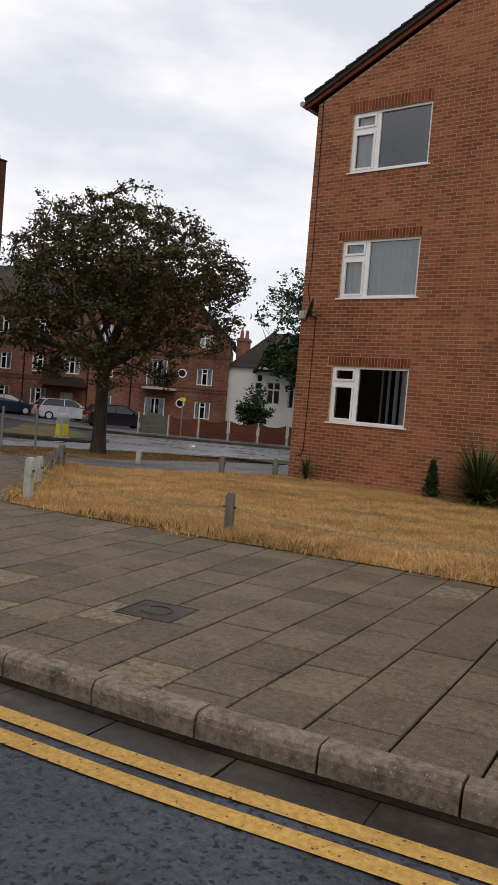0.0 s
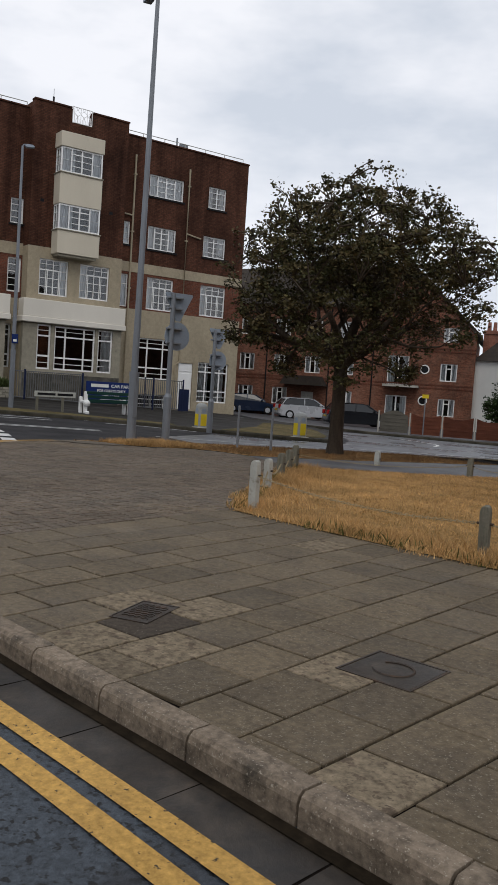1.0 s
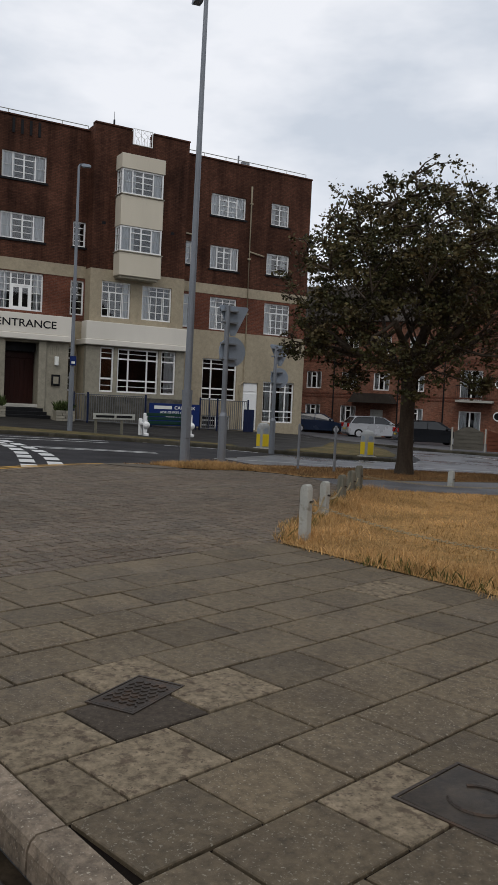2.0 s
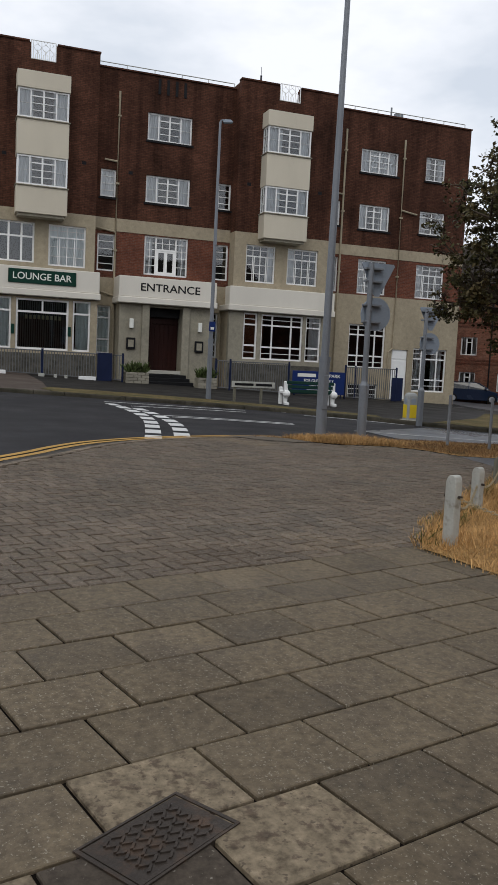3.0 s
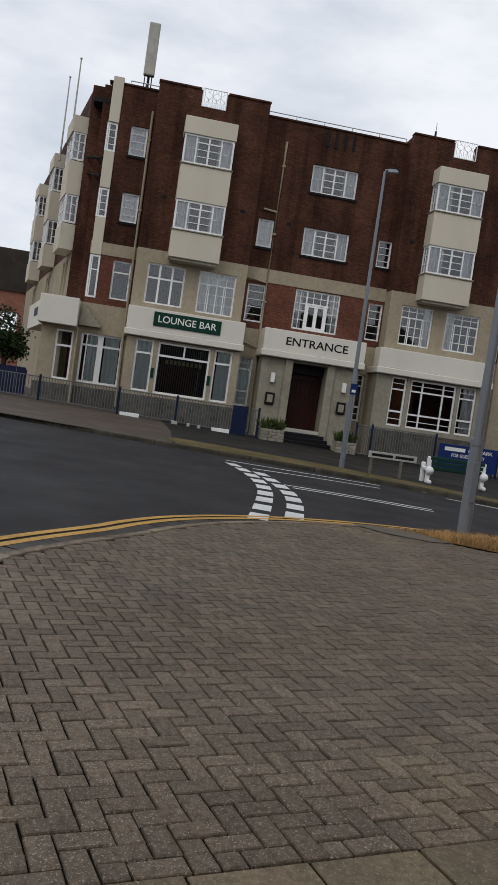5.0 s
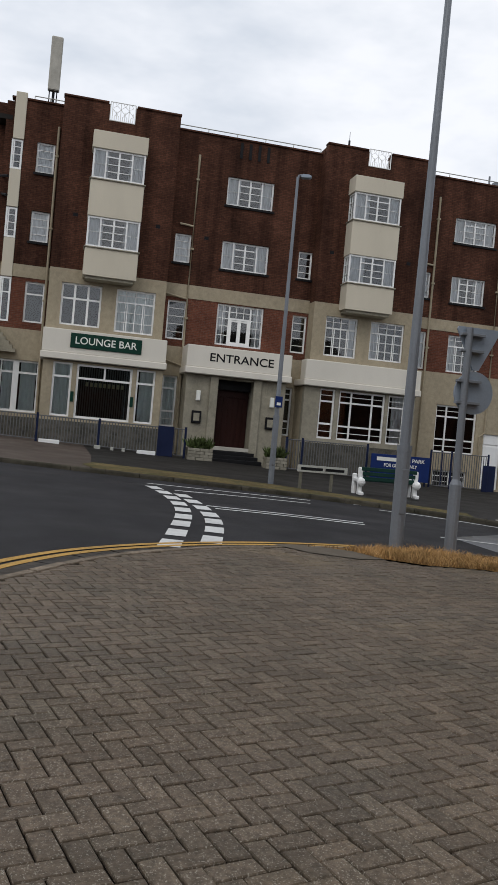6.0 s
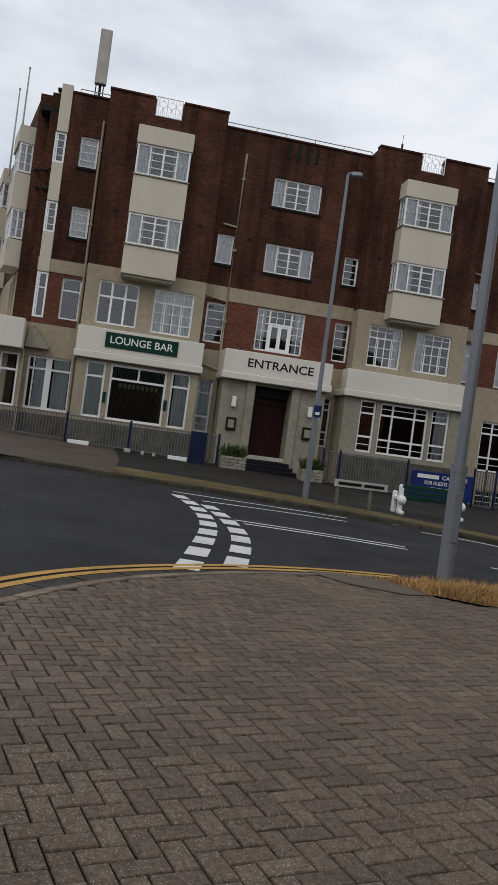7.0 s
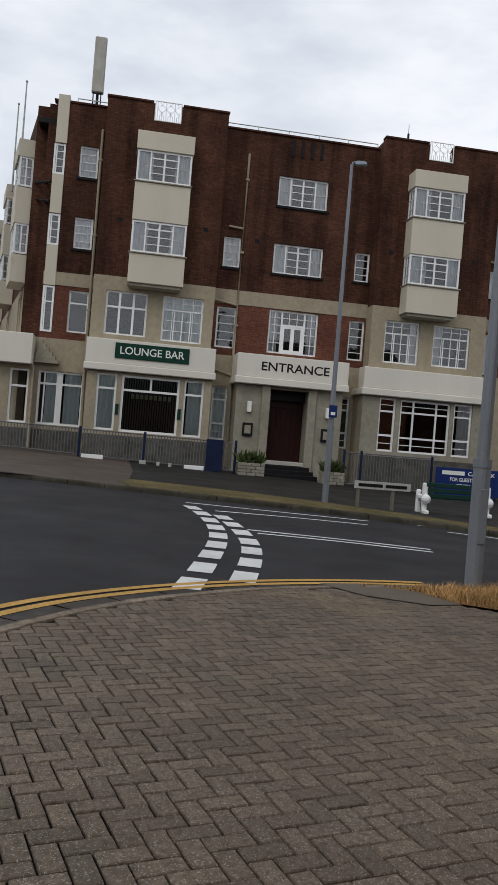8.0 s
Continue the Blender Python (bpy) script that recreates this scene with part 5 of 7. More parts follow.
def bench():
    x, y0, y1 = -27.95, 13.75, 15.5
    zb = lie(x, 14.6)
    b = thing("park_bench", "dark green slatted bench with white cast ends", "bench", (x, 14.6, zb))
    for y in (y0, y1):
        bm = bmesh.new()
        box(bm, (x - 0.08, y - 0.06, zb), (x + 0.08, y + 0.06, zb + 0.82), None, 0.03)
        box(bm, (x - 0.45, y - 0.06, zb + 0.38), (x + 0.02, y + 0.06, zb + 0.5), None, 0.03)
        box(bm, (x - 0.5, y - 0.06, zb), (x - 0.36, y + 0.06, zb + 0.62), None, 0.03)
        box(bm, (x - 0.02, y - 0.06, zb), (x + 0.26, y + 0.06, zb + 0.12), None, 0.03)
        bmesh.ops.create_uvsphere(bm, u_segments=10, v_segments=7, radius=0.13, matrix=Matrix.Translation((x + 0.1, y, zb + 0.4)))
        part("bench_end", bm, M_WHITE, b, "white painted cast end")
    for z, dx in ((0.5, 0.05), (0.64, 0.07), (0.78, 0.09)):
        bm = bmesh.new()
        box(bm, (x + dx - 0.04, y0, zb + z - 0.055), (x + dx, y1, zb + z + 0.055), None, 0.01)
        part("back_slat", bm, M_GREEN_P, b)
    for k in range(4):
        bm = bmesh.new()
        box(bm, (x - 0.42 + k * 0.12, y0, zb + 0.42), (x - 0.32 + k * 0.12, y1, zb + 0.46), None, 0.01)
        part("seat_slat", bm, M_GREEN_P, b)


bench()
ns = thing("street_nameplate", "white street nameplate on two grey posts", "street sign", (-27.7, 12.3, lie(-27.7, 12.3)))
bm = bmesh.new()
box(bm, (-27.72, 11.75, lie(-27.7, 12.3) + 0.5), (-27.69, 13.25, lie(-27.7, 12.3) + 0.7), None, 0.005)
plate = part("plate", bm, M_WHITE_OLD, ns)
bm = bmesh.new()
for y0, y1 in ((11.85, 12.5), (12.58, 13.15)):
    box(bm, (-27.688, y0, lie(-27.7, 12.3) + 0.56), (-27.684, y1, lie(-27.7, 12.3) + 0.64))
part("name_bar", bm, M_BLACK, plate)
for y in (11.87, 12.8):
    bm = bmesh.new()
    box(bm, (-27.78, y - 0.04, lie(-27.7, y) - 0.1), (-27.72, y + 0.04, lie(-27.7, y) + 0.68))
    part("post", bm, M_POST, ns)


def street_lamp(x, y, height, base_h, r0, r1, label, head, lean=0.0):
    z = lie(x, y)
    s = thing("street_lamp", label, "street lamp", (x, y, z))
    bm = bmesh.new()
    tube(bm, [(x, y, z - 0.1), (x, y, z + base_h)], r0, 16)
    col = part("base_column", bm, M_GALV, s, smooth=False)
    bm = bmesh.new()
    tube(bm, [(x, y, z + base_h), (x, y, z + base_h + 0.1), (x, y, z + base_h + 0.1), (x, y + lean, z + height)], [r0 * 1.08, r0 * 1.08, r1 * 1.1, r1 * 0.62], 16)
    part("pole", bm, M_GALV, s)
    bm = bmesh.new()
    box(bm, (x + r0 * 0.9, y - 0.05, z + 0.55), (x + r0 + 0.012, y + 0.05, z + base_h - 0.25), None, 0.006)
    part("access_door", bm, M_GALV, col)
    hx, hy = head
    y += lean
    bm = bmesh.new()
    tube(bm, [(x, y, z + height - 0.15), (x + hx * 0.25, y + hy * 0.25, z + height + 0.05), (x + hx, y + hy, z + height + 0.06)], r1 * 0.5, 8)
    part("arm", bm, M_GALV, s)
    bm = bmesh.new()
    d = Vector((hx, hy, 0)).normalized()
    mm = plane_at(x + hx, y + hy, z + height + 0.02, d)
    prism(bm, [(-0.05, -0.02), (0.02, -0.05), (0.24, -0.04), (0.28, 0.0), (0.2, 0.045), (0.02, 0.05)], mm @ Matrix.Translation((0, 0, -0.09)), 0.18)
    part("lantern", bm, M_ALU, s, "grey lantern head")
    return s


street_lamp(-16.8, 9.93, 9.75, 1.45, 0.102, 0.07, "tall grey steel street lamp on the dry verge", (-0.55, 0.1), 0.06)
lamp2 = street_lamp(-28.6, 11.25, 8.95, 1.9, 0.085, 0.062, "grey steel street lamp before the hotel", (0.04, 0.12))
bm = bmesh.new()
box(bm, (-28.5, 11.14, 2.28), (-28.485, 11.36, 2.6), None, 0.004)
pl = part("small_sign", bm, M_SIGN_BLUE, lamp2, "small blue parking sign")
bm = bmesh.new()
box(bm, (-28.484, 11.19, 2.34), (-28.482, 11.31, 2.42))
part("sign_mark", bm, M_LETTER, pl)


def road_sign(x, y, pole_h, tri_z, tri_s, disc_z, disc_r, face, thick_h, label):
    z = lie(x, y)
    s = thing("traffic_sign", label, "traffic sign", (x, y, z), "roadside signs")
    bm = bmesh.new()
    tube(bm, [(x, y, z - 0.1), (x, y, z + thick_h)], 0.09, 14)
    part("base_column", bm, M_GALV, s)
    bm = bmesh.new()
    tube(bm, [(x, y, z + thick_h), (x, y, z + thick_h + 0.08), (x, y, z + pole_h)], [0.09, 0.055, 0.055], 12)
    part("pole", bm, M_GALV, s)
    m = plane_at(x, y, z, face)
    off = Matrix.Translation((-0.2, 0, 0.075))
    t = tri_s / 2
    bm = bmesh.new()
    prism(bm, [(-t + 0.04, tri_z), (-t + 0.02, tri_z - 0.04), (-0.05, tri_z - tri_s * 0.84), (0.05, tri_z - tri_s * 0.84), (t - 0.02, tri_z - 0.04), (t - 0.04, tri_z)], m @ off, 0.03)
    part("triangle_plate", bm, M_ALU, s, "grey back of a triangular sign")
    bm = bmesh.new()
    prism(bm, [(disc_r * math.cos(a * math.pi / 14), disc_z + disc_r * math.sin(a * math.pi / 14)) for a in range(28)], m @ off, 0.03)
    part("disc_plate", bm, M_ALU, s, "grey back of a round sign")
    for zz in (tri_z - 0.12, tri_z - 0.36, disc_z + 0.16, disc_z - 0.16):
        bm = bmesh.new()
        box(bm, (-0.26, zz - 0.02, -0.03), (0.12, zz + 0.02, 0.074), m, 0.004)
        part("clamp", bm, M_GALV, s)


road_sign(-16.72, 10.76, 3.38, 3.4, 0.75, 2.43, 0.32, (0.02, -1), 1.05, "back of a triangular and a round road sign")
road_sign(-22.4, 15.55, 3.15, 3.2, 0.75, 2.2, 0.3, (-0.08, -1), 0.9, "back of two road signs across the road")


def lit_bollard(x, y, label):
    z = lie(x, y)
    b = thing("traffic_bollard", label, "bollard", (x, y, z), "traffic bollards")
    m = plane_at(x, y, z, (0.035, 1.0))
    bm = bmesh.new()
    rings = []
    for h, k in ((0.0, 1.0), (0.05, 1.0), (0.6, 0.97), (0.7, 0.9), (0.77, 0.7), (0.8, 0.4)):
        r = 0.17 * k
        c = r * 0.72
        rings.append([bm.verts.new(m @ Vector((u, h, w))) for u, w in ((r, -c), (r, c), (c, r), (-c, r), (-r, c), (-r, -c), (-c, -r), (c, -r))])
    for p, q in zip(rings, rings[1:]):
        for k in range(8):
            bm.faces.new((p[k], p[(k + 1) % 8], q[(k + 1) % 8], q[k]))
    bm.faces.new(rings[-1])
    bm.faces.new(rings[0][::-1])
    part("shell", bm, M_GREY_PL, b)
    for turned in (0, -90):
        f = m @ Matrix.Rotation(radians(turned), 4, "Y")
        bm = bmesh.new()
        box(bm, (-0.11, 0.07, 0.166), (0.11, 0.45, 0.178), f, 0.004)
        part("yellow_panel", bm, M_YELLOW_PL, b, "bright yellow panel")
        bm = bmesh.new()
        prism(bm, [(0.08 * math.cos(a * math.pi / 10), 0.56 + 0.08 * math.sin(a * math.pi / 10)) for a in range(20)], f @ Matrix.Translation((0, 0, 0.16)), 0.012)
        part("disc", bm, M_ALU, b, "grey-blue arrow disc")
    bm = bmesh.new()
    box(bm, (-0.22, -0.05, -0.22), (0.22, 0.02, 0.22), m, 0.01)
    part("base_plate", bm, M_CONC, b)


lit_bollard(-23.25, 15.75, "grey bollard with yellow panel and blue disc")
lit_bollard(-21.0, 18.1, "pale grey bollard with yellow panel by the side street")
for x, y in ((-15.9, 12.18), (-15.42, 12.78)):
    z = lie(x, y)
    g = thing("steel_post", "slim grey steel guard post on the verge", "post", (x, y, z), "guard posts")
    bm = bmesh.new()
    tube(bm, [(x, y, z - 0.1), (x, y, z + 0.96)], 0.03, 10)
    part("tube", bm, M_GALV, g)
    bm = bmesh.new()
    bmesh.ops.create_uvsphere(bm, u_segments=10, v_segments=6, radius=0.031, matrix=Matrix.Translation((x, y, z + 0.96)))
    part("cap", bm, M_GALV, g)


# ---- the lawn's posts and rope ----
def lawn_post(x, y, top, w, label, material, lean=0.0):
    z = lie(x, y)
    p = thing("timber_post", label, "post", (x, y, z), "lawn posts")
    m = Matrix.Translation((x, y, z)) @ Matrix.Rotation(radians(20), 4, "Z") @ Matrix.Rotation(radians(lean), 4, "X")
    bm = bmesh.new()
    h = top - z
    prof = [(-w, -0.15), (w, -0.15), (w, h - 0.05), (w * 0.75, h - 0.01), (w * 0.3, h), (-w * 0.4, h - 0.004), (-w * 0.85, h - 0.03), (-w, h - 0.06)]
    a = [bm.verts.new(m @ Vector((u, -w * 0.9, v))) for u, v in prof]
    b = [bm.verts.new(m @ Vector((u, w * 0.9, v))) for u, v in prof]
    n = len(prof)
    bm.faces.new(a)
    bm.faces.new(b[::-1])
    for i in range(n):
        bm.faces.new((a[i], b[i], b[(i + 1) % n], a[(i + 1) % n]))
    bmesh.ops.bevel(bm, geom=list(bm.edges), offset=0.006, segments=1, affect="EDGES")
    part("timber", bm, material, p)
    bm = bmesh.new()
    tube(bm, [m @ Vector((-w - 0.03, 0, h - 0.16)), m @ Vector((w + 0.03, 0, h - 0.16))], 0.012, 6)
    part("eye_bolt", bm, M_IRON, p)
    return Vector((x, y, top - 0.16))


ends = [lawn_post(-2.05, 7.66, 0.46, 0.045, "grey weathered timber post by the lawn", M_POST), lawn_post(-5.1, 7.38, 0.445, 0.043, "leaning grey weathered timber post by the lawn", M_POST, 4)]
ends.append(lawn_post(-7.72, 6.8, 0.535, 0.046, "whitewashed timber corner post with a rope", M_WHITE_OLD))
ends.append(lawn_post(-9.12, 8.02, 0.405, 0.046, "whitewashed timber post with a chain", M_WHITE_OLD))
ends.append(lawn_post(-10.5, 9.3, 0.34, 0.05, "mossy grey timber post", M_POST))
ends.append(lawn_post(-11.2, 10.0, 0.33, 0.05, "mossy grey timber post", M_POST))
ends.append(lawn_post(-11.6, 10.45, 0.37, 0.05, "mossy grey timber post", M_POST))
ends.append(lawn_post(-10.62, 13.88, 0.27, 0.05, "dark timber post behind the lawn", M_POST))
ends.append(lawn_post(-10.12, 15.1, 0.26, 0.05, "dark timber post by the flats", M_POST))
lawn_post(-12.5, 13.3, 0.2, 0.05, "low pale timber post by the footway", M_WHITE_OLD)
def chain_links(a, b, sag):
    """A hanging chain: flat oval links, each turned a quarter against the last."""
    n = max(4, int((b - a).length / 0.036))
    pts = [a.lerp(b, i / n) - Vector((0, 0, sag * 4 * (i / n) * (1 - i / n))) for i in range(n + 1)]
    bm = bmesh.new()
    for i, (p, q) in enumerate(zip(pts, pts[1:])):
        m = (q - p).to_track_quat("X", "Z").to_matrix().to_4x4()
        m.translation = (p + q) / 2
        m = m @ Matrix.Rotation(radians(90 if i % 2 else 0), 4, "X")
        ring = []
        for k in range(8):
            c, d = math.cos(k * math.pi / 4), math.sin(k * math.pi / 4)
            ring.append([bm.verts.new(m @ Vector((c * (0.025 + e * 0.0035), d * (0.011 + e * 0.0035), g * 0.0035))) for e, g in ((1, 0), (0, 1), (-1, 0), (0, -1))])
        for k in range(8):
            p4, q4 = ring[k], ring[(k + 1) % 8]
            for j in range(4):
                bm.faces.new((p4[j], p4[(j + 1) % 4], q4[(j + 1) % 4], q4[j]))
    return bm


chain = thing("boundary_chain", "sagging pale weathered chain hung between lawn posts", "chain", tuple(ends[2]))
for a, b in zip(ends, ends[1:]):
    if (b - a).length > 4.2:
        continue
    short = a.x < -7
    part("chain_length", chain_links(a, b, 0.16 if short and a.x > -9 else 0.1 if short else 0.09), M_ROPE, chain)

# ---- the flats ----
FY = 15.5
flats = thing("block_of_flats", "three-storey orange brick block of flats with a gable", "flats", (-6, 20, -0.2))
FM = plane_at(0, FY, 0, (1, 0))
flat_win = [(-9.14, -7.34, 6.4, 7.63), (-9.14, -7.34, 3.78, 4.98), (-9.14, -7.34, 1.16, 2.35)]
FL, FR, EAVE, APEX = -10.05, 0.2, 7.95, 10.42
bm = bmesh.new()
wall_mesh(bm, FM, FL, FR, -0.6, EAVE, flat_win, 0.28)
part("gable_wall", bm, M_MORTAR, flats, "buff mortar of the brick gable")
mid = (FL + FR) / 2
bm = bmesh.new()
prism(bm, [(FL, EAVE), (FR, EAVE), (mid, APEX)], FM @ Matrix.Translation((0, 0, -0.28)), 0.28)
part("gable_top", bm, M_MORTAR, flats)
bm = bmesh.new()
wall_mesh(bm, plane_at(FL, FY, 0, (0, -1)), -14.0, -0.29, -0.8, EAVE, [], 0.28)
wall_mesh(bm, plane_at(FR, FY, 0, (0, 1)), 0.29, 14.0, -0.8, EAVE, [], 0.28)
part("side_wall", bm, M_BRICK_SIDE, flats)
bm = bmesh.new()
box(bm, (FL, FY + 13.7, -0.8), (FR, FY + 14, EAVE))
prism(bm, [(FL, EAVE), (FR, EAVE), (mid, APEX)], plane_at(0, FY + 14, 0, (1, 0)), 0.28)
part("back_wall", bm, M_BRICK_SIDE, flats)
# near-black floors and partition: room gloom put into their colour
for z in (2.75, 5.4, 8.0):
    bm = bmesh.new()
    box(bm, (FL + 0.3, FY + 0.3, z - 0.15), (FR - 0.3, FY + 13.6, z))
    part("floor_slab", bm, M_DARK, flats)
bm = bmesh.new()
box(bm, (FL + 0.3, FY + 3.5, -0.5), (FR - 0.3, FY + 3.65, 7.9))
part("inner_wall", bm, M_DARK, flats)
rise = (APEX - EAVE) / (mid - FL)
for s in (-1, 1):
    e = FL - 0.3 if s < 0 else FR + 0.3
    bm = bmesh.new()
    m = plane_at(0, FY - 0.12, 0, (1, 0))
    ze = EAVE - 0.3 * rise + 0.16
    prism(bm, [(e, ze), (mid, APEX + 0.16), (mid, APEX + 0.26), (e, ze + 0.1)], m @ Matrix.Translation((0, 0, -14.2)), 14.2)
    roof = part("roof", bm, M_TILE, flats, "dark brown tiled roof")
    n = 22
    bm = bmesh.new()
    for k in range(n):
        t0, t1 = k / n, (k + 1) / n
        u0, u1 = e + (mid - e) * t0, e + (mid - e) * t1
        z0, z1 = ze + (APEX + 0.16 - ze) * t0, ze + (APEX + 0.16 - ze) * t1
        prism(bm, [(u0, z0 + 0.1), (u1, z1 + 0.1), (u1, z1 + 0.125), (u0, z0 + 0.155)], m @ Matrix.Translation((0, 0, -14.0)), 14.03)
    part("tile_course", bm, M_TILE, roof)
    bm = bmesh.new()
    prism(bm, [(e, ze - 0.09), (mid, APEX + 0.05), (mid, APEX + 0.155), (e, ze - 0.004)], plane_at(0, FY - 0.03, 0, (1, 0)) @ Matrix.Translation((0, 0, 0.0)), 0.05)
    part("verge_board", bm, M_BRICK_DK, flats)
    bm = bmesh.new()
    tube(bm, [(e + s * 0.05, FY - 0.15, ze + 0.02), (e + s * 0.05, FY + 14, ze + 0.02)], 0.06, 8)
    part("gutter", bm, M_WHITE_OLD, flats)
for u0, u1, v0, v1 in flat_win:
    top = v0 > 6
    low = v0 < 2
    window(flats, FM, u0, u1, v0, v1, [(0.33, 0, 1, 0.075)], [(0.7, 0, 0.33, 0.075)], frame_w=0.048, deep=0.05, sill=0.03, sill_h=0.032, curtain=[(0.04, 0.3)] if top else ([(0.0, 0.3), (0.34, 0.97)] if not low else [(0.62, 0.64), (0.7, 0.73), (0.79, 0.83), (0.87, 0.97)]), blind_or_sheen=not top and not low, label="white plastic window with a top-hung light")
    f = 0.042
    w = u1 - u0
    for a, b in (((u0 + 0.05, v0 + 0.05), (u0 + 0.3 * w, v0 + 0.66 * (v1 - v0))), ((u0 + 0.05, v0 + 0.74 * (v1 - v0)), (u0 + 0.3 * w, v1 - 0.05))):
        bm = bmesh.new()
        wall_mesh(bm, FM @ Matrix.Translation((0, 0, -0.03)), a[0], b[0], a[1], b[1], [(a[0] + f, b[0] - f, a[1] + f, b[1] - f)], 0.045)
        part("casement", bm, M_WHITE, flats)
dish = thing("satellite_dish", "small dark grey satellite dish on a wall bracket", "satellite dish", (-9.65, FY - 0.25, 3.45))
bm = bmesh.new()
dm = Matrix.Translation((-9.62, FY - 0.32, 3.5)) @ Matrix.Rotation(radians(-60), 4, "Z") @ Matrix.Rotation(radians(75), 4, "X")
rings = []
for r in (0.0, 0.08, 0.15, 0.2, 0.23):
    rings.append([bm.verts.new(dm @ Vector((r * math.cos(k * math.pi / 8), r * math.sin(k * math.pi / 8) * 1.1, -0.05 + r * r * 1.1))) for k in range(16)])
for a, b in zip(rings, rings[1:]):
    for k in range(16):
        bm.faces.new((a[k], a[(k + 1) % 16], b[(k + 1) % 16], b[k]))
bmesh.ops.remove_doubles(bm, verts=bm.verts, dist=0.0005)
bmesh.ops.solidify(bm, geom=list(bm.faces), thickness=0.008)
part("reflector", bm, M_RAIL, dish)
bm = bmesh.new()
tube(bm, [(-9.65, FY, 3.35), (-9.65, FY - 0.2, 3.38), (-9.62, FY - 0.28, 3.5)], 0.018, 6)
part("bracket", bm, M_RAIL, dish)
bm = bmesh.new()
tube(bm, [(-9.62, FY - 0.3, 3.3), (-9.4, FY - 0.55, 3.42)], 0.012, 5)
part("feed_arm", bm, M_RAIL, dish)
cam_box = thing("security_lamp", "small white floodlight on the corner", "lamp", (-9.95, FY - 0.1, 3.4))
bm = bmesh.new()
box(bm, (-10.02, FY - 0.16, 3.32), (-9.88, FY - 0.004, 3.5), None, 0.015)
part("housing", bm, M_WHITE_OLD, cam_box)
cab = thing("wall_cable", "thin black cable run down the brickwork", "cable", (-9.65, FY, 0.3))
bm = bmesh.new()
tube(bm, [(-9.66, FY - 0.012, 3.35), (-9.68, FY - 0.012, 1.6), (-9.7, FY - 0.012, 0.5), (-9.74, FY - 0.012, 0.38), (-9.9, FY - 0.012, 0.36)], 0.008, 5)
part("lower_run", bm, M_BLACK, cab)
bm = bmesh.new()
tube(bm, [(-9.93, FY - 0.012, 8.0), (-9.9, FY - 0.012, 6.4), (-9.88, FY - 0.012, 4.6), (-9.92, FY - 0.012, 4.0), (-9.8, FY - 0.012, 3.5)], 0.009, 5)
part("upper_run", bm, M_BLACK, cab)


def spiky(x, y, n, length, width, label, name, spread=1.0):
    z = lie(x, y)
    t = thing(name, label, "plant", (x, y, z))
    rnd = random.Random(int(abs(x) * 100))
    verts, faces = [], []
    for k in range(n):
        az, lift = rnd.uniform(0, 2 * math.pi), rnd.uniform(0.15, 1.35)
        L = length * rnd.uniform(0.65, 1.05)
        d = Vector((math.cos(az), math.sin(az), 0))
        side = Vector((-d.y, d.x, 0)) * width * rnd.uniform(0.7, 1.2)
        p, v = Vector((x, y, z + rnd.uniform(0.02, 0.25))), (d * math.cos(lift) * spread + Vector((0, 0, math.sin(lift)))).normalized()
        i0 = len(verts)
        for s in range(5):
            w = side * (1 - (s / 4) ** 1.6) + side * 0.04
            verts += [p + w, p - w]
            p = p + v * (L / 4)
            v = (v - Vector((0, 0, 0.16))).normalized()
        for s in range(4):
            faces.append((i0 + 2 * s, i0 + 2 * s + 1, i0 + 2 * s + 3, i0 + 2 * s + 2))
    from_faces("leaves", verts, faces, M_SHRUB, t)


spiky(-5.45, 14.95, 420, 1.15, 0.022, "large spiky green plant with arching leaves", "spiky_plant")
spiky(-4.9, 14.9, 200, 0.85, 0.02, "spiky green plant with arching leaves", "spiky_plant")
spiky(-9.35, 15.15, 110, 0.42, 0.014, "small tufted plant against the brick wall", "tufted_plant")


# ---- trees ----
def leaf_cloud(centres, count, size, rnd, flat=0.5):
    verts, faces = [], []
    for k in range(count):
        c, r = centres[rnd.randrange(len(centres))]
        o = Vector((rnd.gauss(0, 1), rnd.gauss(0, 1), rnd.gauss(0, flat)))
        o = o * (r * rnd.random() ** 0.7 / max(o.length, 0.01))
        p = c + o
        d = Vector((rnd.gauss(0, 1), rnd.gauss(0, 1), rnd.gauss(-0.2, 0.6))).normalized()
        s = d.cross(Vector((rnd.gauss(0, 1), rnd.gauss(0, 1), rnd.gauss(0, 1)))).normalized()
        L = size * rnd.uniform(0.6, 1.25)
        i = len(verts)
        verts += [p - d * L * 0.5, p + s * L * 0.3 + d * L * 0.05, p + d * L * 0.5, p - s * L * 0.3 + d * L * 0.05]
        faces.append((i, i + 1, i + 2, i + 3))
    return verts, faces


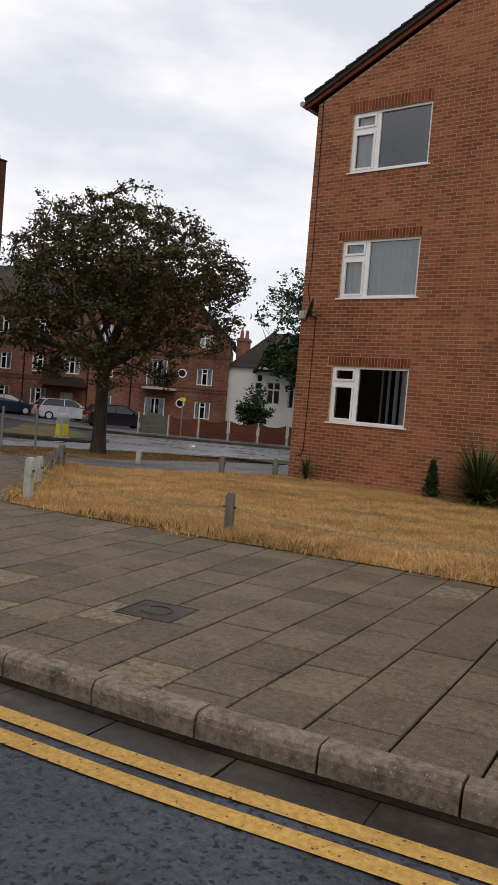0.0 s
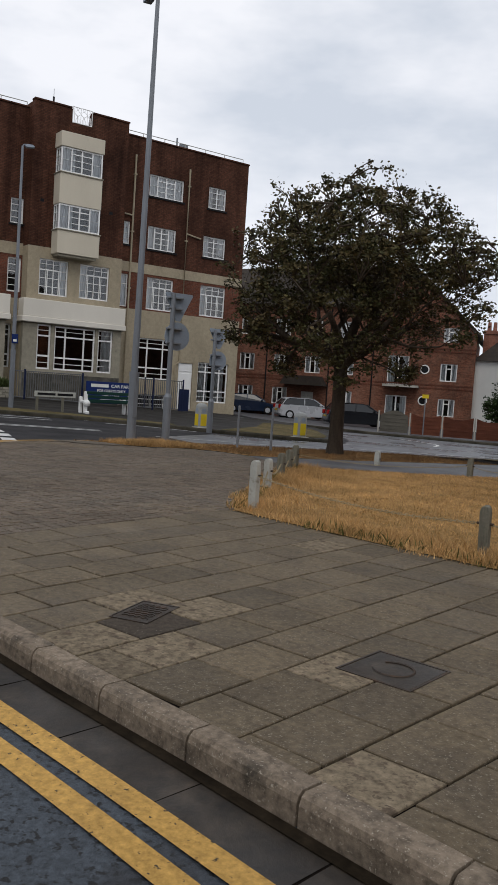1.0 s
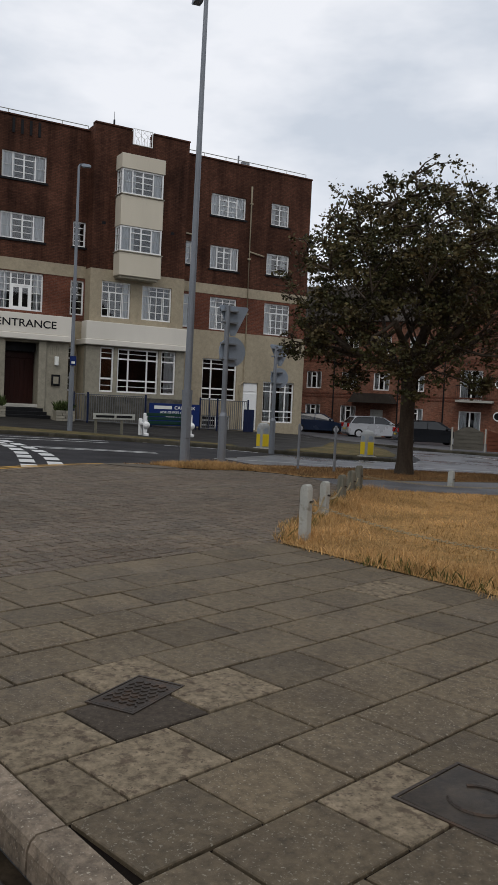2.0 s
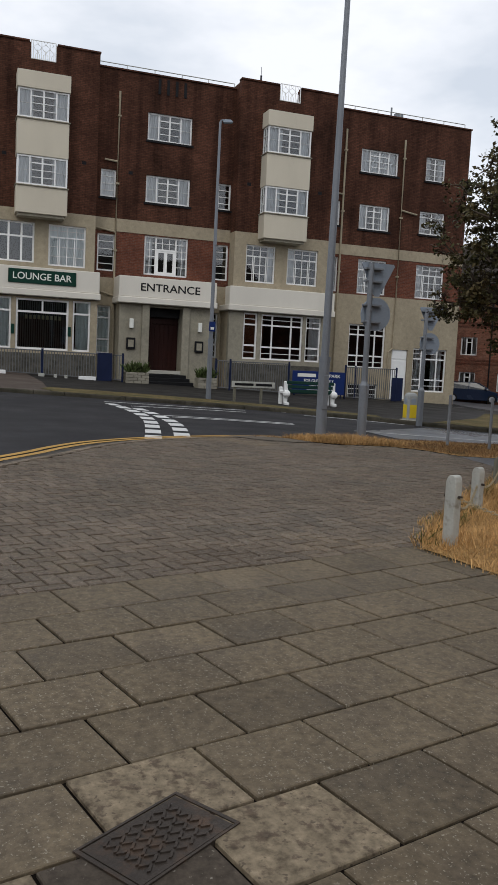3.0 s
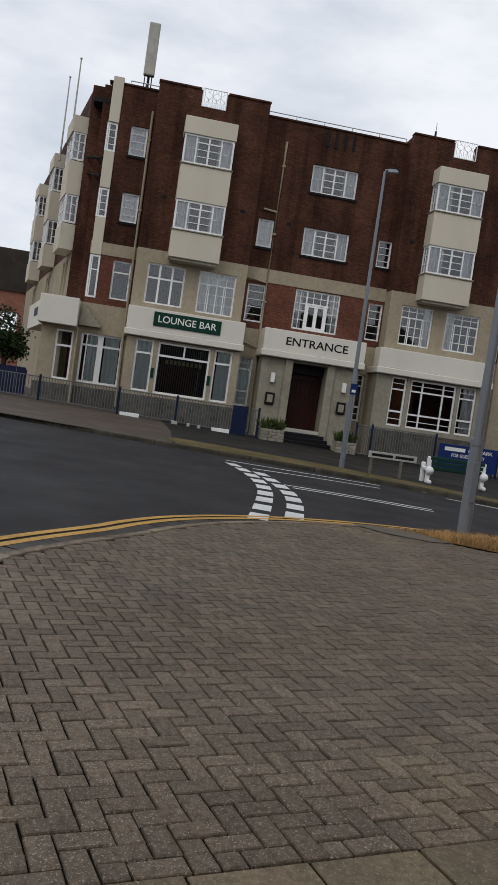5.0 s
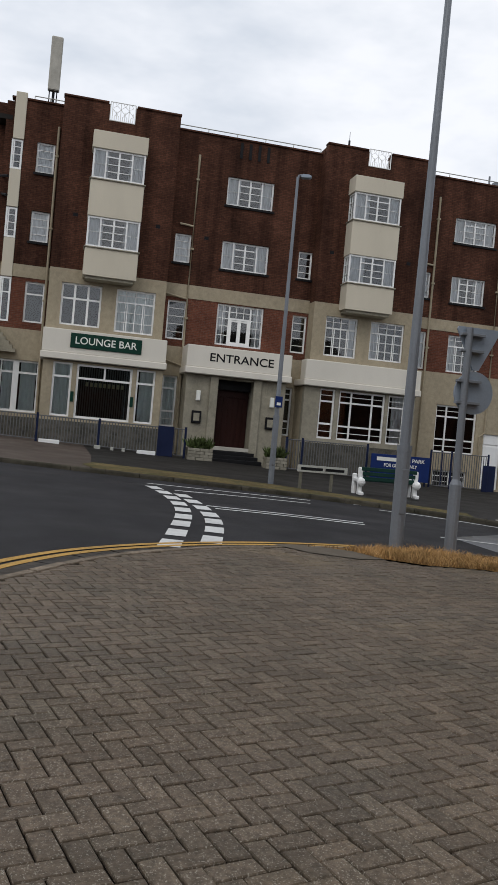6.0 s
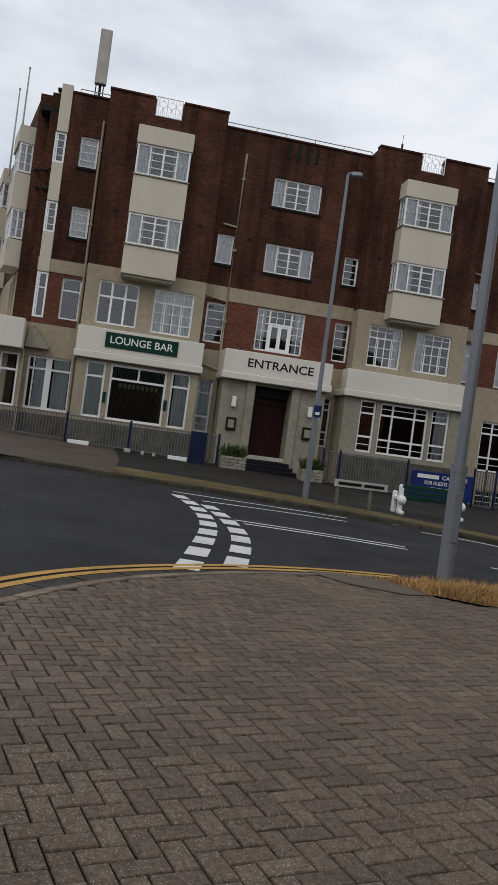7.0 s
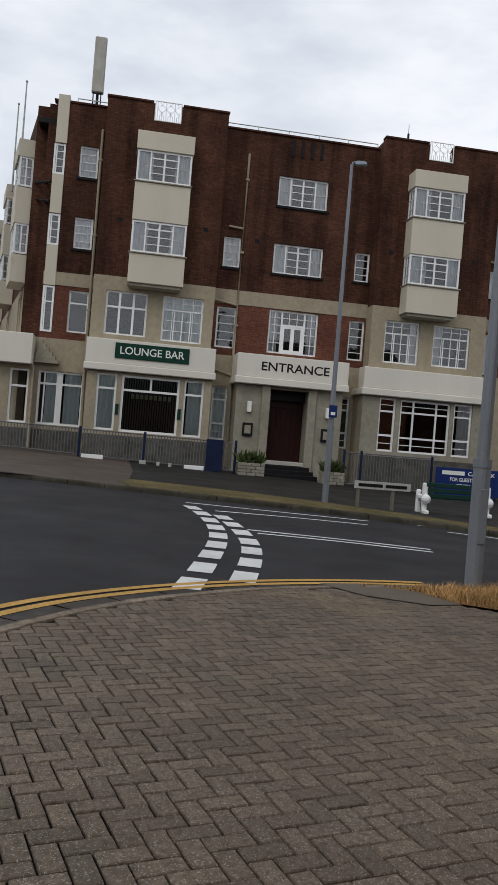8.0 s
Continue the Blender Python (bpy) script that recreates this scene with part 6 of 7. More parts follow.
def tree(x, y, z, trunk_r, fork, crown, shape, label, seed, leaves, leaf, leaf_mat, levels=4, limbs=7, name="street_tree", clump=0.32, trunk_lean=(0, 0), extra=0, shoulder=0.0):
    """crown: centre and half-axes of the space that the twigs fill."""
    rnd = random.Random(seed)
    t = thing(name, label, "tree", (x, y, z))
    bm = bmesh.new()
    top = Vector((x + trunk_lean[0], y + trunk_lean[1], z + fork))
    tube(bm, [(x, y, z - 0.15), (x, y, z + 0.08), (x + trunk_lean[0] * 0.2, y + trunk_lean[1] * 0.2, z + 0.35), (x + trunk_lean[0] * 0.6, y + trunk_lean[1] * 0.6, z + fork * 0.6), top], [trunk_r * 1.5, trunk_r * 1.28, trunk_r * 1.05, trunk_r * 0.92, trunk_r * 1.0], 14)
    cc, ca = Vector(crown), Vector(shape)
    tips = []

    def inside(p):
        q = p - cc
        k = (q.x / ca.x) ** 2 + (q.y / ca.y) ** 2 + (q.z / ca.z) ** 2
        return k + 0.25 * noise.noise(p * 0.7) < 1.0

    def grow(p, d, length, r, level):
        pts, rad = [p], [r]
        n = 4
        for i in range(n):
            d = (d + Vector((rnd.gauss(0, 0.16), rnd.gauss(0, 0.16), rnd.gauss(0.03, 0.1)))).normalized()
            q = pts[-1] + d * (length / n)
            if not inside(q) and level > 0 and i > 0:
                break
            pts.append(q)
            rad.append(r * (1 - 0.45 * (i + 1) / n))
        if len(pts) > 1:
            tube(bm, pts, rad, 7 if level < 2 else 5 if level < 3 else 3, cap=level < 2)
        if level >= levels - 1:
            tips.append((pts[-1], clump * rnd.uniform(0.6, 1.3)))
            if len(pts) > 2:
                tips.append((pts[len(pts) // 2], clump * rnd.uniform(0.4, 0.9)))
            return
        kids = 4 if level < 2 else 5
        for k in range(kids):
            at = pts[min(len(pts) - 1, 1 + rnd.randrange(len(pts) - 1) if len(pts) > 2 else len(pts) - 1)]
            if k == 0:
                at = pts[-1]
            side = Vector((rnd.gauss(0, 1), rnd.gauss(0, 1), rnd.gauss(0.15, 0.6))).normalized()
            grow(at, (d * 0.75 + side * 0.75).normalized(), length * rnd.uniform(0.55, 0.8), rad[-1] * rnd.uniform(0.55, 0.8), level + 1)

    for k in range(limbs):
        a = 2 * math.pi * k / limbs + rnd.uniform(-0.3, 0.3)
        up = rnd.uniform(0.45, 1.5)
        aim = Vector((math.cos(a) * ca.x, math.sin(a) * ca.y, up * ca.z)).normalized()
        start = top + Vector((0, 0, -rnd.uniform(0, 0.35)))
        grow(start, aim, max(ca.x, ca.y) * rnd.uniform(0.5, 0.7), trunk_r * rnd.uniform(0.45, 0.65), 0)
    grow(top, Vector((0.05, 0.05, 1)), ca.z * 0.8, trunk_r * 0.7, 0)
    anchors = list(tips)
    if extra > 200:
        tips = [s for s in tips if rnd.random() < 0.16]
    for k in range(extra):
        q = Vector((rnd.gauss(0, 1), rnd.gauss(0, 1), rnd.gauss(0, 1))).normalized() * rnd.uniform(0.62, 1.02)
        if q.z < -0.05 and rnd.random() < 0.72:
            q.z = -q.z
        q = cc + Vector((q.x * ca.x, q.y * ca.y, q.z * ca.z))
        east = max(0.0, (q.x - cc.x) * 0.57 + (q.y - cc.y) * 0.82) / ca.x
        if q.z > cc.z:
            q.z = cc.z + (q.z - cc.z) * (1 - shoulder * min(1.0, east * 1.6))
        q += Vector((noise.noise(q * 0.8), noise.noise(q * 0.8 + Vector((9, 0, 0))), noise.noise(q * 0.8 + Vector((0, 9, 0))))) * 0.35
        if q.z < z + fork - 0.2 + 2.9 * shoulder * (1 - east):
            continue
        a = min(anchors, key=lambda s: (s[0] - q).length)[0]
        tube(bm, [a, a.lerp(q, 0.5) + Vector((rnd.gauss(0, 0.08), rnd.gauss(0, 0.08), 0.06)), q], [0.022, 0.014, 0.006], 4, False)
        tips.append((q, clump * rnd.uniform(0.7, 1.3)))
        if rnd.random() < 0.3:
            tips.append((a.lerp(q, 0.65), clump * rnd.uniform(0.4, 0.8)))
    part("trunk", bm, M_BARK, t, smooth=True)
    v, f = leaf_cloud(tips, leaves, leaf, rnd)
    from_faces("crown", v, f, leaf_mat, t)
    return t


tree(-15.0, 14.35, lie(-15, 14.35), 0.165, 2.3, (-14.55, 14.55, 4.0), (3.2, 3.2, 2.3), "round-headed street tree with dense olive-brown leaves", 11, 56000, 0.09, M_LEAF, 5, 10, extra=680, clump=0.215, shoulder=0.36)

# ---- far buildings ----
FA = (0.788, 0.616)
BQ = Vector((-39.3, 48.6))
BM = plane_at(BQ.x, BQ.y, -0.09, FA) @ Matrix.Scale(1.065, 4)
far = thing("brick_flats", "long three-storey red brick flats with a gable", "flats", (BQ.x - 8, BQ.y - 6, -0.9), group="far houses")
far_w = []
for u in (-1.7,):
    far_w += [(u - 0.56, u + 0.56, z - 0.6, z + 0.6) for z in (0.75, 3.15)] + [(u - 0.5, u + 0.5, 5.2, 6.2)]
for u in (-8.8, -11.2, -13.5, -16.1, -19.2, -22.0):
    far_w += [(u - 0.56, u + 0.56, z - 0.6, z + 0.6) for z in (0.85, 3.2, 5.75)]
far_w = [h for h in far_w if not (h[0] < -11.2 < h[1] and h[3] < 2)]
far_w += [(-5.85, -4.4, 2.15, 4.15), (-5.85, -4.4, -0.5, 1.4), (-11.9, -11.0, -0.9, 1.25)]
bm = bmesh.new()
wall_mesh(bm, BM, -26, -1.1, -1.2, 6.9, [h for h in far_w], 0.25)
wall_mesh(bm, BM, -1.098, 0, -1.2, 5.5, [], 0.25)
part("front_wall", bm, M_BRICK_FAR, far)
bm = bmesh.new()
prism(bm, [(-26, 6.902), (-1.1, 6.902), (-4.8, 10.4), (-8.0, 7.35), (-26, 7.35)], BM @ Matrix.Translation((0, 0, -0.25)), 0.25)
prism(bm, [(-1.098, 5.502), (0, 5.502), (0, 5.8), (-1.098, 6.86)], BM @ Matrix.Translation((0, 0, -0.25)), 0.25)
part("gable", bm, M_BRICK_FAR, far)
bm = bmesh.new()
box(bm, (-26, -1.2, -10), (-25.75, 7.3, -0.26), BM)
box(bm, (-0.25, -1.2, -10), (0, 5.6, -0.26), BM)
box(bm, (-26, -1.2, -10.25), (0, 5.6, -10.01), BM)
part("side_wall", bm, M_BRICK_FAR, far)
# backing wall coloured near-black to give the unlit rooms their gloom
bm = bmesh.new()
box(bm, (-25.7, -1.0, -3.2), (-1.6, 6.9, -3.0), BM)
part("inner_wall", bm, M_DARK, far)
bm = bmesh.new()
eave, ridge = 7.36, 10.6
vs = [bm.verts.new(BM @ Vector(p)) for p in ((-26.5, eave, 0.35), (-4.8, eave, 0.35), (-4.8, ridge, -5), (-26.5, ridge, -5), (-26.5, eave, -10.4), (-4.8, eave, -10.4))]
bm.faces.new((vs[0], vs[1], vs[2], vs[3]))
bm.faces.new((vs[3], vs[2], vs[5], vs[4]))
bm.faces.new((vs[0], vs[3], vs[4]))
bm.faces.new((vs[1], vs[5], vs[2]))
bm.faces.new((vs[0], vs[4], vs[5], vs[1]))
part("roof", bm, M_TILE, far, "dark brown tiled roof")
bm = bmesh.new()
for a, b in (((-8.3, 7.15), (-4.8, 10.5)), ((-4.8, 10.5), (0.35, 5.5))):
    prism(bm, [a, b, (b[0], b[1] + 0.2), (a[0], a[1] + 0.2)], BM @ Matrix.Translation((0, 0, -10.4)), 10.7)
part("gable_roof", bm, M_TILE, far)
bm = bmesh.new()
for z in (2.0, 2.22, 4.5, 4.72):
    box(bm, (-26, z, 0), (0, z + 0.1, 0.035), BM)
part("string_course", bm, M_BRICK_RED, far)
for h in far_w[:-1]:
    tall = h[3] - h[2] > 1.5
    window(far, BM, *h, [(0.5, 0, 1, 0.08)] if tall else [(0.34, 0, 1, 0.065), (0.66, 0, 1, 0.065)], [] if tall else [(0.72, 0.34, 0.66, 0.055)], frame_w=0.07, deep=0.08, curtain=[(0.05, 0.35), (0.68, 0.95)])
bm = bmesh.new()
box(bm, (-11.9, -0.9, -0.15), (-11.0, 1.25, -0.08), BM)
part("front_door", bm, M_WHITE_OLD, far)
bm = bmesh.new()
prism(bm, [(-13.2, 1.7), (-10.0, 1.7), (-10.4, 2.35), (-12.8, 2.35)], BM @ Matrix.Translation((0, 0, 0.002)), 1.4)
part("porch_roof", bm, M_TILE, far)
for u in (-6.9, -10.0, -14.6, -18.0):
    bm = bmesh.new()
    tube(bm, [BM @ Vector((u, -1, 0.07)), BM @ Vector((u, 7.2, 0.07))], 0.05, 6)
    part("downpipe", bm, M_BLACK, far)
bm = bmesh.new()
box(bm, (-6.0, 2.0, 0.002), (-3.6, 2.15, 1.0), BM)
part("balcony_floor", bm, M_CONC, far)
bm = bmesh.new()
for u in [-6.0 + 0.12 * k for k in range(21)]:
    tube(bm, [BM @ Vector((u, 2.15, 0.97)), BM @ Vector((u, 3.1, 0.97))], 0.012, 4)
tube(bm, [BM @ Vector((-6.0, 3.1, 0.97)), BM @ Vector((-3.6, 3.1, 0.97))], 0.025, 5)
for u in (-6.0, -3.6):
    tube(bm, [BM @ Vector((u, 3.1, 0.0)), BM @ Vector((u, 3.1, 0.97))], 0.025, 5)
part("balcony_rail", bm, M_BLACK, far)
for v in (3.3, 1.15):
    bm = bmesh.new()
    prism(bm, [(-3.3 + 0.32 * math.cos(k * math.pi / 10), v + 0.32 * math.sin(k * math.pi / 10)) for k in range(20)], BM, 0.04)
    rw = part("round_window", bm, M_WHITE, far)
    bm = bmesh.new()
    prism(bm, [(-3.3 + 0.24 * math.cos(k * math.pi / 10), v + 0.24 * math.sin(k * math.pi / 10)) for k in range(20)], BM @ Matrix.Translation((0, 0, 0.04)), 0.006)
    part("pane", bm, M_TINT, rw)

# white house with a half-timbered gable
WH = plane_at(-39.3, 49.1, -0.09, (0.93, 0.37)) @ Matrix.Scale(1.065, 4)
wh = thing("white_house", "white rendered house with half-timbered gable and dark roof", "house", (-33, 49, -0.9), group="far houses")
bm = bmesh.new()
wall_mesh(bm, WH, 0, 7, -1.2, 4.3, [(2.6, 3.6, 1.6, 3.2), (4.2, 5.4, 1.4, 3.4)], 0.3)
wall_mesh(bm, WH @ Matrix.Rotation(radians(90), 4, "Y"), 0, 7, -1.2, 4.3, [], 0.3)
part("wall", bm, M_PLASTER, wh)
window(wh, WH, 2.6, 3.6, 1.6, 3.2, [(0.5, 0, 1, 0.08)], [(0.65, 0, 1, 0.08)], frame_w=0.08)
window(wh, WH, 4.2, 5.4, 1.4, 3.4, [(0.33, 0, 1, 0.08), (0.66, 0, 1, 0.08)], [(0.65, 0, 1, 0.08)], frame_w=0.08)
bm = bmesh.new()
box(bm, (0.1, -1.0, -8), (6.9, 4.2, -7.8), WH)
box(bm, (6.7, -1.0, -7.8), (7.0, 4.2, -0.3), WH)
part("back_wall", bm, M_PLASTER, wh)
bm = bmesh.new()
vs = [bm.verts.new(WH @ Vector(p)) for p in ((-0.4, 4.1, 0.3), (7.4, 4.1, 0.3), (7.4, 7.0, -4), (1.6, 7.0, -4), (-0.4, 4.1, -8.3), (7.4, 4.1, -8.3))]
for f in ((0, 1, 2, 3), (3, 2, 5, 4), (0, 3, 4), (1, 5, 2), (0, 4, 5, 1)):
    bm.faces.new([vs[i] for i in f])
part("roof", bm, M_TILE, wh)
bm = bmesh.new()
prism(bm, [(1.9, 3.9), (6.1, 3.9), (4.0, 6.4)], WH @ Matrix.Translation((0, 0, 0.1)), 0.5)
gab = part("half_timber_gable", bm, M_PLASTER, wh)
for k in range(7):
    u = 2.3 + k * 0.55
    bm = bmesh.new()
    hgt = 6.3 - abs(u - 4.0) * 1.19
    box(bm, (u - 0.06, 3.9, 0.6), (u + 0.06, max(4.1, hgt), 0.63), WH)
    part("timber", bm, M_BLACK, gab)
bm = bmesh.new()
box(bm, (1.9, 3.84, 0.6), (6.1, 4.0, 0.66), WH)
box(bm, (2.8, 4.85, 0.6), (5.2, 4.97, 0.64), WH)
part("timber", bm, M_BLACK, gab)
bm = bmesh.new()
for a, b in (((1.7, 3.7), (4.0, 6.5)), ((4.0, 6.5), (6.3, 3.7))):
    prism(bm, [a, b, (b[0], b[1] + 0.22), (a[0], a[1] + 0.22)], WH @ Matrix.Translation((0, 0, -3)), 3.75)
part("gable_roof", bm, M_TILE, wh)
bm = bmesh.new()
for k in range(5):
    for u in (1.9,):
        box(bm, (u - (0.12 if k % 2 else 0.0), 1.0 + 0.55 * k, 0.002), (u + 0.3, 1.4 + 0.55 * k, 0.06), WH)
part("quoin", bm, M_BLACK, wh)
bm = bmesh.new()
box(bm, (-0.35, 3.6, -2.4), (0.45, 6.3, -1.5), WH)
box(bm, (-0.42, 6.05, -2.47), (0.52, 6.2, -1.43), WH)
part("chimney", bm, M_BRICK_CHIM, wh, "red brick chimney stack with two pots")
for u in (-0.15, 0.25):
    bm = bmesh.new()
    tube(bm, [WH @ Vector((u, 6.28, -2)), WH @ Vector((u, 6.9, -2))], [0.16, 0.12], 8)
    part("chimney_pot", bm, M_BRICK_CHIM, wh)
far_house = thing("far_house", "distant red brick house with brown roof and chimneys", "house", (-78, -8, 0), group="far houses")
m = plane_at(-78, -12, 0, EAST)
bm = bmesh.new()
wall_mesh(bm, m, 0, 9.5, -1, 8.5, [(5.5, 7, 5, 6.6)], 0.3)
part("wall", bm, M_BRICK_CHIM, far_house)
bm = bmesh.new()
prism(bm, [(-0.5, 8.4), (10, 8.4), (8.5, 12), (1, 12)], m @ Matrix.Translation((0, 0, -8)), 8.2)
part("roof", bm, M_TILE, far_house)
bm = bmesh.new()
box(bm, (7, 11.0, -5), (8.4, 13.6, -3.8), m)
part("chimney", bm, M_BRICK_CHIM, far_house)
for k in range(4):
    bm = bmesh.new()
    tube(bm, [m @ Vector((7.15 + k * 0.36, 13.6, -4.4)), m @ Vector((7.15 + k * 0.36, 14.2, -4.4))], 0.13, 7)
    part("chimney_pot", bm, M_BRICK_CHIM, far_house)
window(far_house, m, 5.5, 7, 5, 6.6, [(0.5, 0, 1, 0.08)], [(0.6, 0, 1, 0.06)], frame_w=0.08)

# garden fence
FP = [(-29.9, 30.27), (-29.3, 30.6), (-27.6, 32.1), (-26.0, 33.7), (-24.4, 35.3), (-22.8, 36.9), (-21.2, 38.5), (-19.6, 40.1)]
fence = thing("garden_fence", "red-brown panel fence with dipped tops and concrete posts", "fence", (-27, 32.5, lie(-27, 32.5)))
panels = resample(FP, 1.55)
for i, (a, b) in enumerate(zip(panels, panels[1:])):
    z = lie((a.x + b.x) / 2, (a.y + b.y) / 2)
    m = plane_at(a.x, a.y, z, (b.x - a.x, b.y - a.y))
    bm = bmesh.new()
    w = (b - a).length
    if i == 0:
        topc = [(w - 0.08 - (w - 0.16) * k / 8, 0.85 + 0.28 * math.sin(math.pi * k / 8)) for k in range(9)]
    else:
        topc = [(w - 0.08 - (w - 0.16) * k / 8, 1.06 - 0.16 * math.sin(math.pi * k / 8)) for k in range(9)]
    prism(bm, [(0.08, 0.05), (w - 0.08, 0.05)] + topc, m, 0.03)
    pan = part("fence_panel", bm, M_FENCE_G if i == 0 else M_FENCE, fence)
    bm = bmesh.new()
    for k in range(5):
        box(bm, (0.1, 0.18 + k * 0.18, 0.03), (w - 0.1, 0.2 + k * 0.18, 0.045), m)
    part("board_edge", bm, M_FENCE_G if i == 0 else M_FENCE, pan)
    bm = bmesh.new()
    box(bm, (-0.035, -0.1, -0.03), (0.035, 1.08, 0.06), m, 0.01)
    part("fence_post", bm, M_CONC, fence)
ym = thing("small_yellow_sign", "small yellow sign on a thin grey post", "sign", (-27.6, 31.0, lie(-27.6, 31)))
z = lie(-27.6, 31)
bm = bmesh.new()
tube(bm, [(-27.6, 31.0, z - 0.1), (-27.6, 31.0, z + 2.0)], 0.03, 6)
part("post", bm, M_GALV, ym)
bm = bmesh.new()
box(bm, (-0.15, 1.82, 0.04), (0.15, 2.0, 0.06), plane_at(-27.6, 31.0, z, FA))
part("plate", bm, M_YELLOW_PL, ym)


# cars
def car(x, y, heading, paint, label, length=4.3, tail=True, hatch=True):
    z = lie(x, y)
    c = thing("parked_car", label, "car", (x, y, z), "parked cars")
    m = Matrix.Translation((x, y, z)) @ Matrix.Rotation(radians(heading), 4, "Z")
    L, W = length / 2, 0.88
    side = [(-L, 0.35), (-L + 0.05, 0.75), (-L + 0.12, 0.98), (-L + 0.75, 1.02), (0.35, 1.0), (0.95, 0.96), (L - 0.35, 0.78), (L - 0.04, 0.6), (L, 0.35), (L - 0.15, 0.2), (-L + 0.15, 0.2)]
    bm = bmesh.new()
    rows = []
    for s, inset in ((-1, 0.0), (-0.86, -0.02), (0.86, -0.02), (1, 0.0)):
        rows.append([bm.verts.new(m @ Vector((px * (0.985 if abs(s) == 1 else 1.0), s * W, pz * (0.97 if abs(s) == 1 else 1.0)))) for px, pz in side])
    n = len(side)
    for a, b in zip(rows, rows[1:]):
        for k in range(n):
            bm.faces.new((a[k], a[(k + 1) % n], b[(k + 1) % n], b[k]))
    bm.faces.new(rows[0])
    bm.faces.new(rows[-1][::-1])
    bmesh.ops.bevel(bm, geom=list(bm.edges), offset=0.03, segments=1, affect="EDGES")
    body = part("body", bm, paint, c, smooth=False)
    bm = bmesh.new()
    rear = -L + (0.16 if hatch else 0.7)
    cab = [(rear, 0.98), (rear + 0.35, 1.38), (rear + 0.6, 1.44), (0.1, 1.46), (0.4, 1.4), (1.15, 0.95)]
    lo = [bm.verts.new(m @ Vector((px, -W * (0.98 if pz < 1.1 else 0.72), pz))) for px, pz in cab]
    hi = [bm.verts.new(m @ Vector((px, W * (0.98 if pz < 1.1 else 0.72), pz))) for px, pz in cab]
    k = len(cab)
    for i in range(k):
        bm.faces.new((lo[i], lo[(i + 1) % k], hi[(i + 1) % k], hi[i]))
    bm.faces.new(lo)
    bm.faces.new(hi[::-1])
    part("glasshouse", bm, M_TINT, c, "dark tinted car windows")
    bm = bmesh.new()
    prism(bm, [(rear + 0.3, 1.39), (rear + 0.6, 1.475), (0.1, 1.49), (0.42, 1.41), (0.36, 1.4), (0.08, 1.455), (rear + 0.62, 1.435), (rear + 0.36, 1.36)], m @ Matrix.Rotation(radians(90), 4, "X") @ Matrix.Translation((0, 0, -W * 0.74)), W * 1.48)
    part("roof", bm, paint, body)
    for s in (-1, 1):
        for a, b in (((rear + 0.02, 1.0), (rear + 0.4, 1.42)), ((-0.35, 1.0), (-0.3, 1.46)), ((1.1, 0.98), (0.38, 1.43))):
            bm = bmesh.new()
            tube(bm, [m @ Vector((a[0], s * W * 0.985, a[1])), m @ Vector((b[0], s * W * 0.735, b[1]))], 0.03, 5)
            part("pillar", bm, paint, body)
        for wx in (-L + 0.75, L - 0.85):
            bm = bmesh.new()
            tube(bm, [m @ Vector((wx, s * (W - 0.2), 0.31)), m @ Vector((wx, s * (W + 0.015), 0.31))], 0.31, 18)
            tyre = part("wheel", bm, M_RUBBER, c, "black tyre with silver rim")
            bm = bmesh.new()
            tube(bm, [m @ Vector((wx, s * (W + 0.012), 0.31)), m @ Vector((wx, s * (W + 0.028), 0.31))], 0.2, 14)
            part("rim", bm, M_SILVER, tyre)
        bm = bmesh.new()
        box(bm, (-L - 0.005, s * W * 0.72 - 0.13, 0.72), (-L + 0.22, s * W * 0.72 + 0.13, 0.98), m, 0.02)
        part("tail_lamp", bm, M_REDLENS, c)
        bm = bmesh.new()
        box(bm, (L - 0.3, s * W * 0.7 - 0.16, 0.58), (L - 0.02, s * W * 0.7 + 0.16, 0.72), m, 0.02)
        part("headlamp", bm, M_LETTER, c)
        bm = bmesh.new()
        box(bm, (0.75, s * (W + 0.02) - 0.08, 0.98), (0.9, s * (W + 0.02) + 0.08, 1.1), m, 0.02)
        part("door_mirror", bm, paint, c)
    bm = bmesh.new()
    box(bm, (-L - 0.012, -0.26, 0.55), (-L + 0.01, 0.26, 0.66), m)
    part("number_plate", bm, M_YELLOW_PL, c)


car(-45.2, 38.0, 70, M_SILVER, "silver hatchback parked beside the brick flats")
car(-38.9, 37.2, 62, M_INK, "black saloon car at the side street")
car(-52.5, 38.4, 60, M_NAVY, "dark blue car parked by the hotel's end")

tree(-31.8, 49.0, lie(-31.8, 49.0), 0.2, 3.2, (-32.5, 48.6, 7.2), (3.7, 3.7, 3.9), "leafy green tree beside the white house", 23, 17000, 0.27, M_LEAF_G, 4, 7, "garden_tree", 0.5, extra=190)
tree(-27.6, 36.9, lie(-27.6, 36.9), 0.1, 1.0, (-27.5, 37.0, 1.75), (1.1, 1.1, 1.3), "small round dark green garden tree", 31, 5000, 0.16, M_LEAF_G, 4, 7, "small_tree", 0.3)
tree(-41.9, -0.75, lie(-41.9, -0.75), 0.12, 1.5, (-41.9, -0.8, 3.0), (0.95, 0.95, 1.6), "dark evergreen tree beside the hotel wing", 41, 4200, 0.16, M_LEAF_G, 4, 7, "evergreen_tree", 0.32, extra=40)
hoard = thing("blue_hoarding", "dark blue boarded fence beside the hotel's corner", "fence", (-41.4, -1.0, lie(-41.4, -1)))
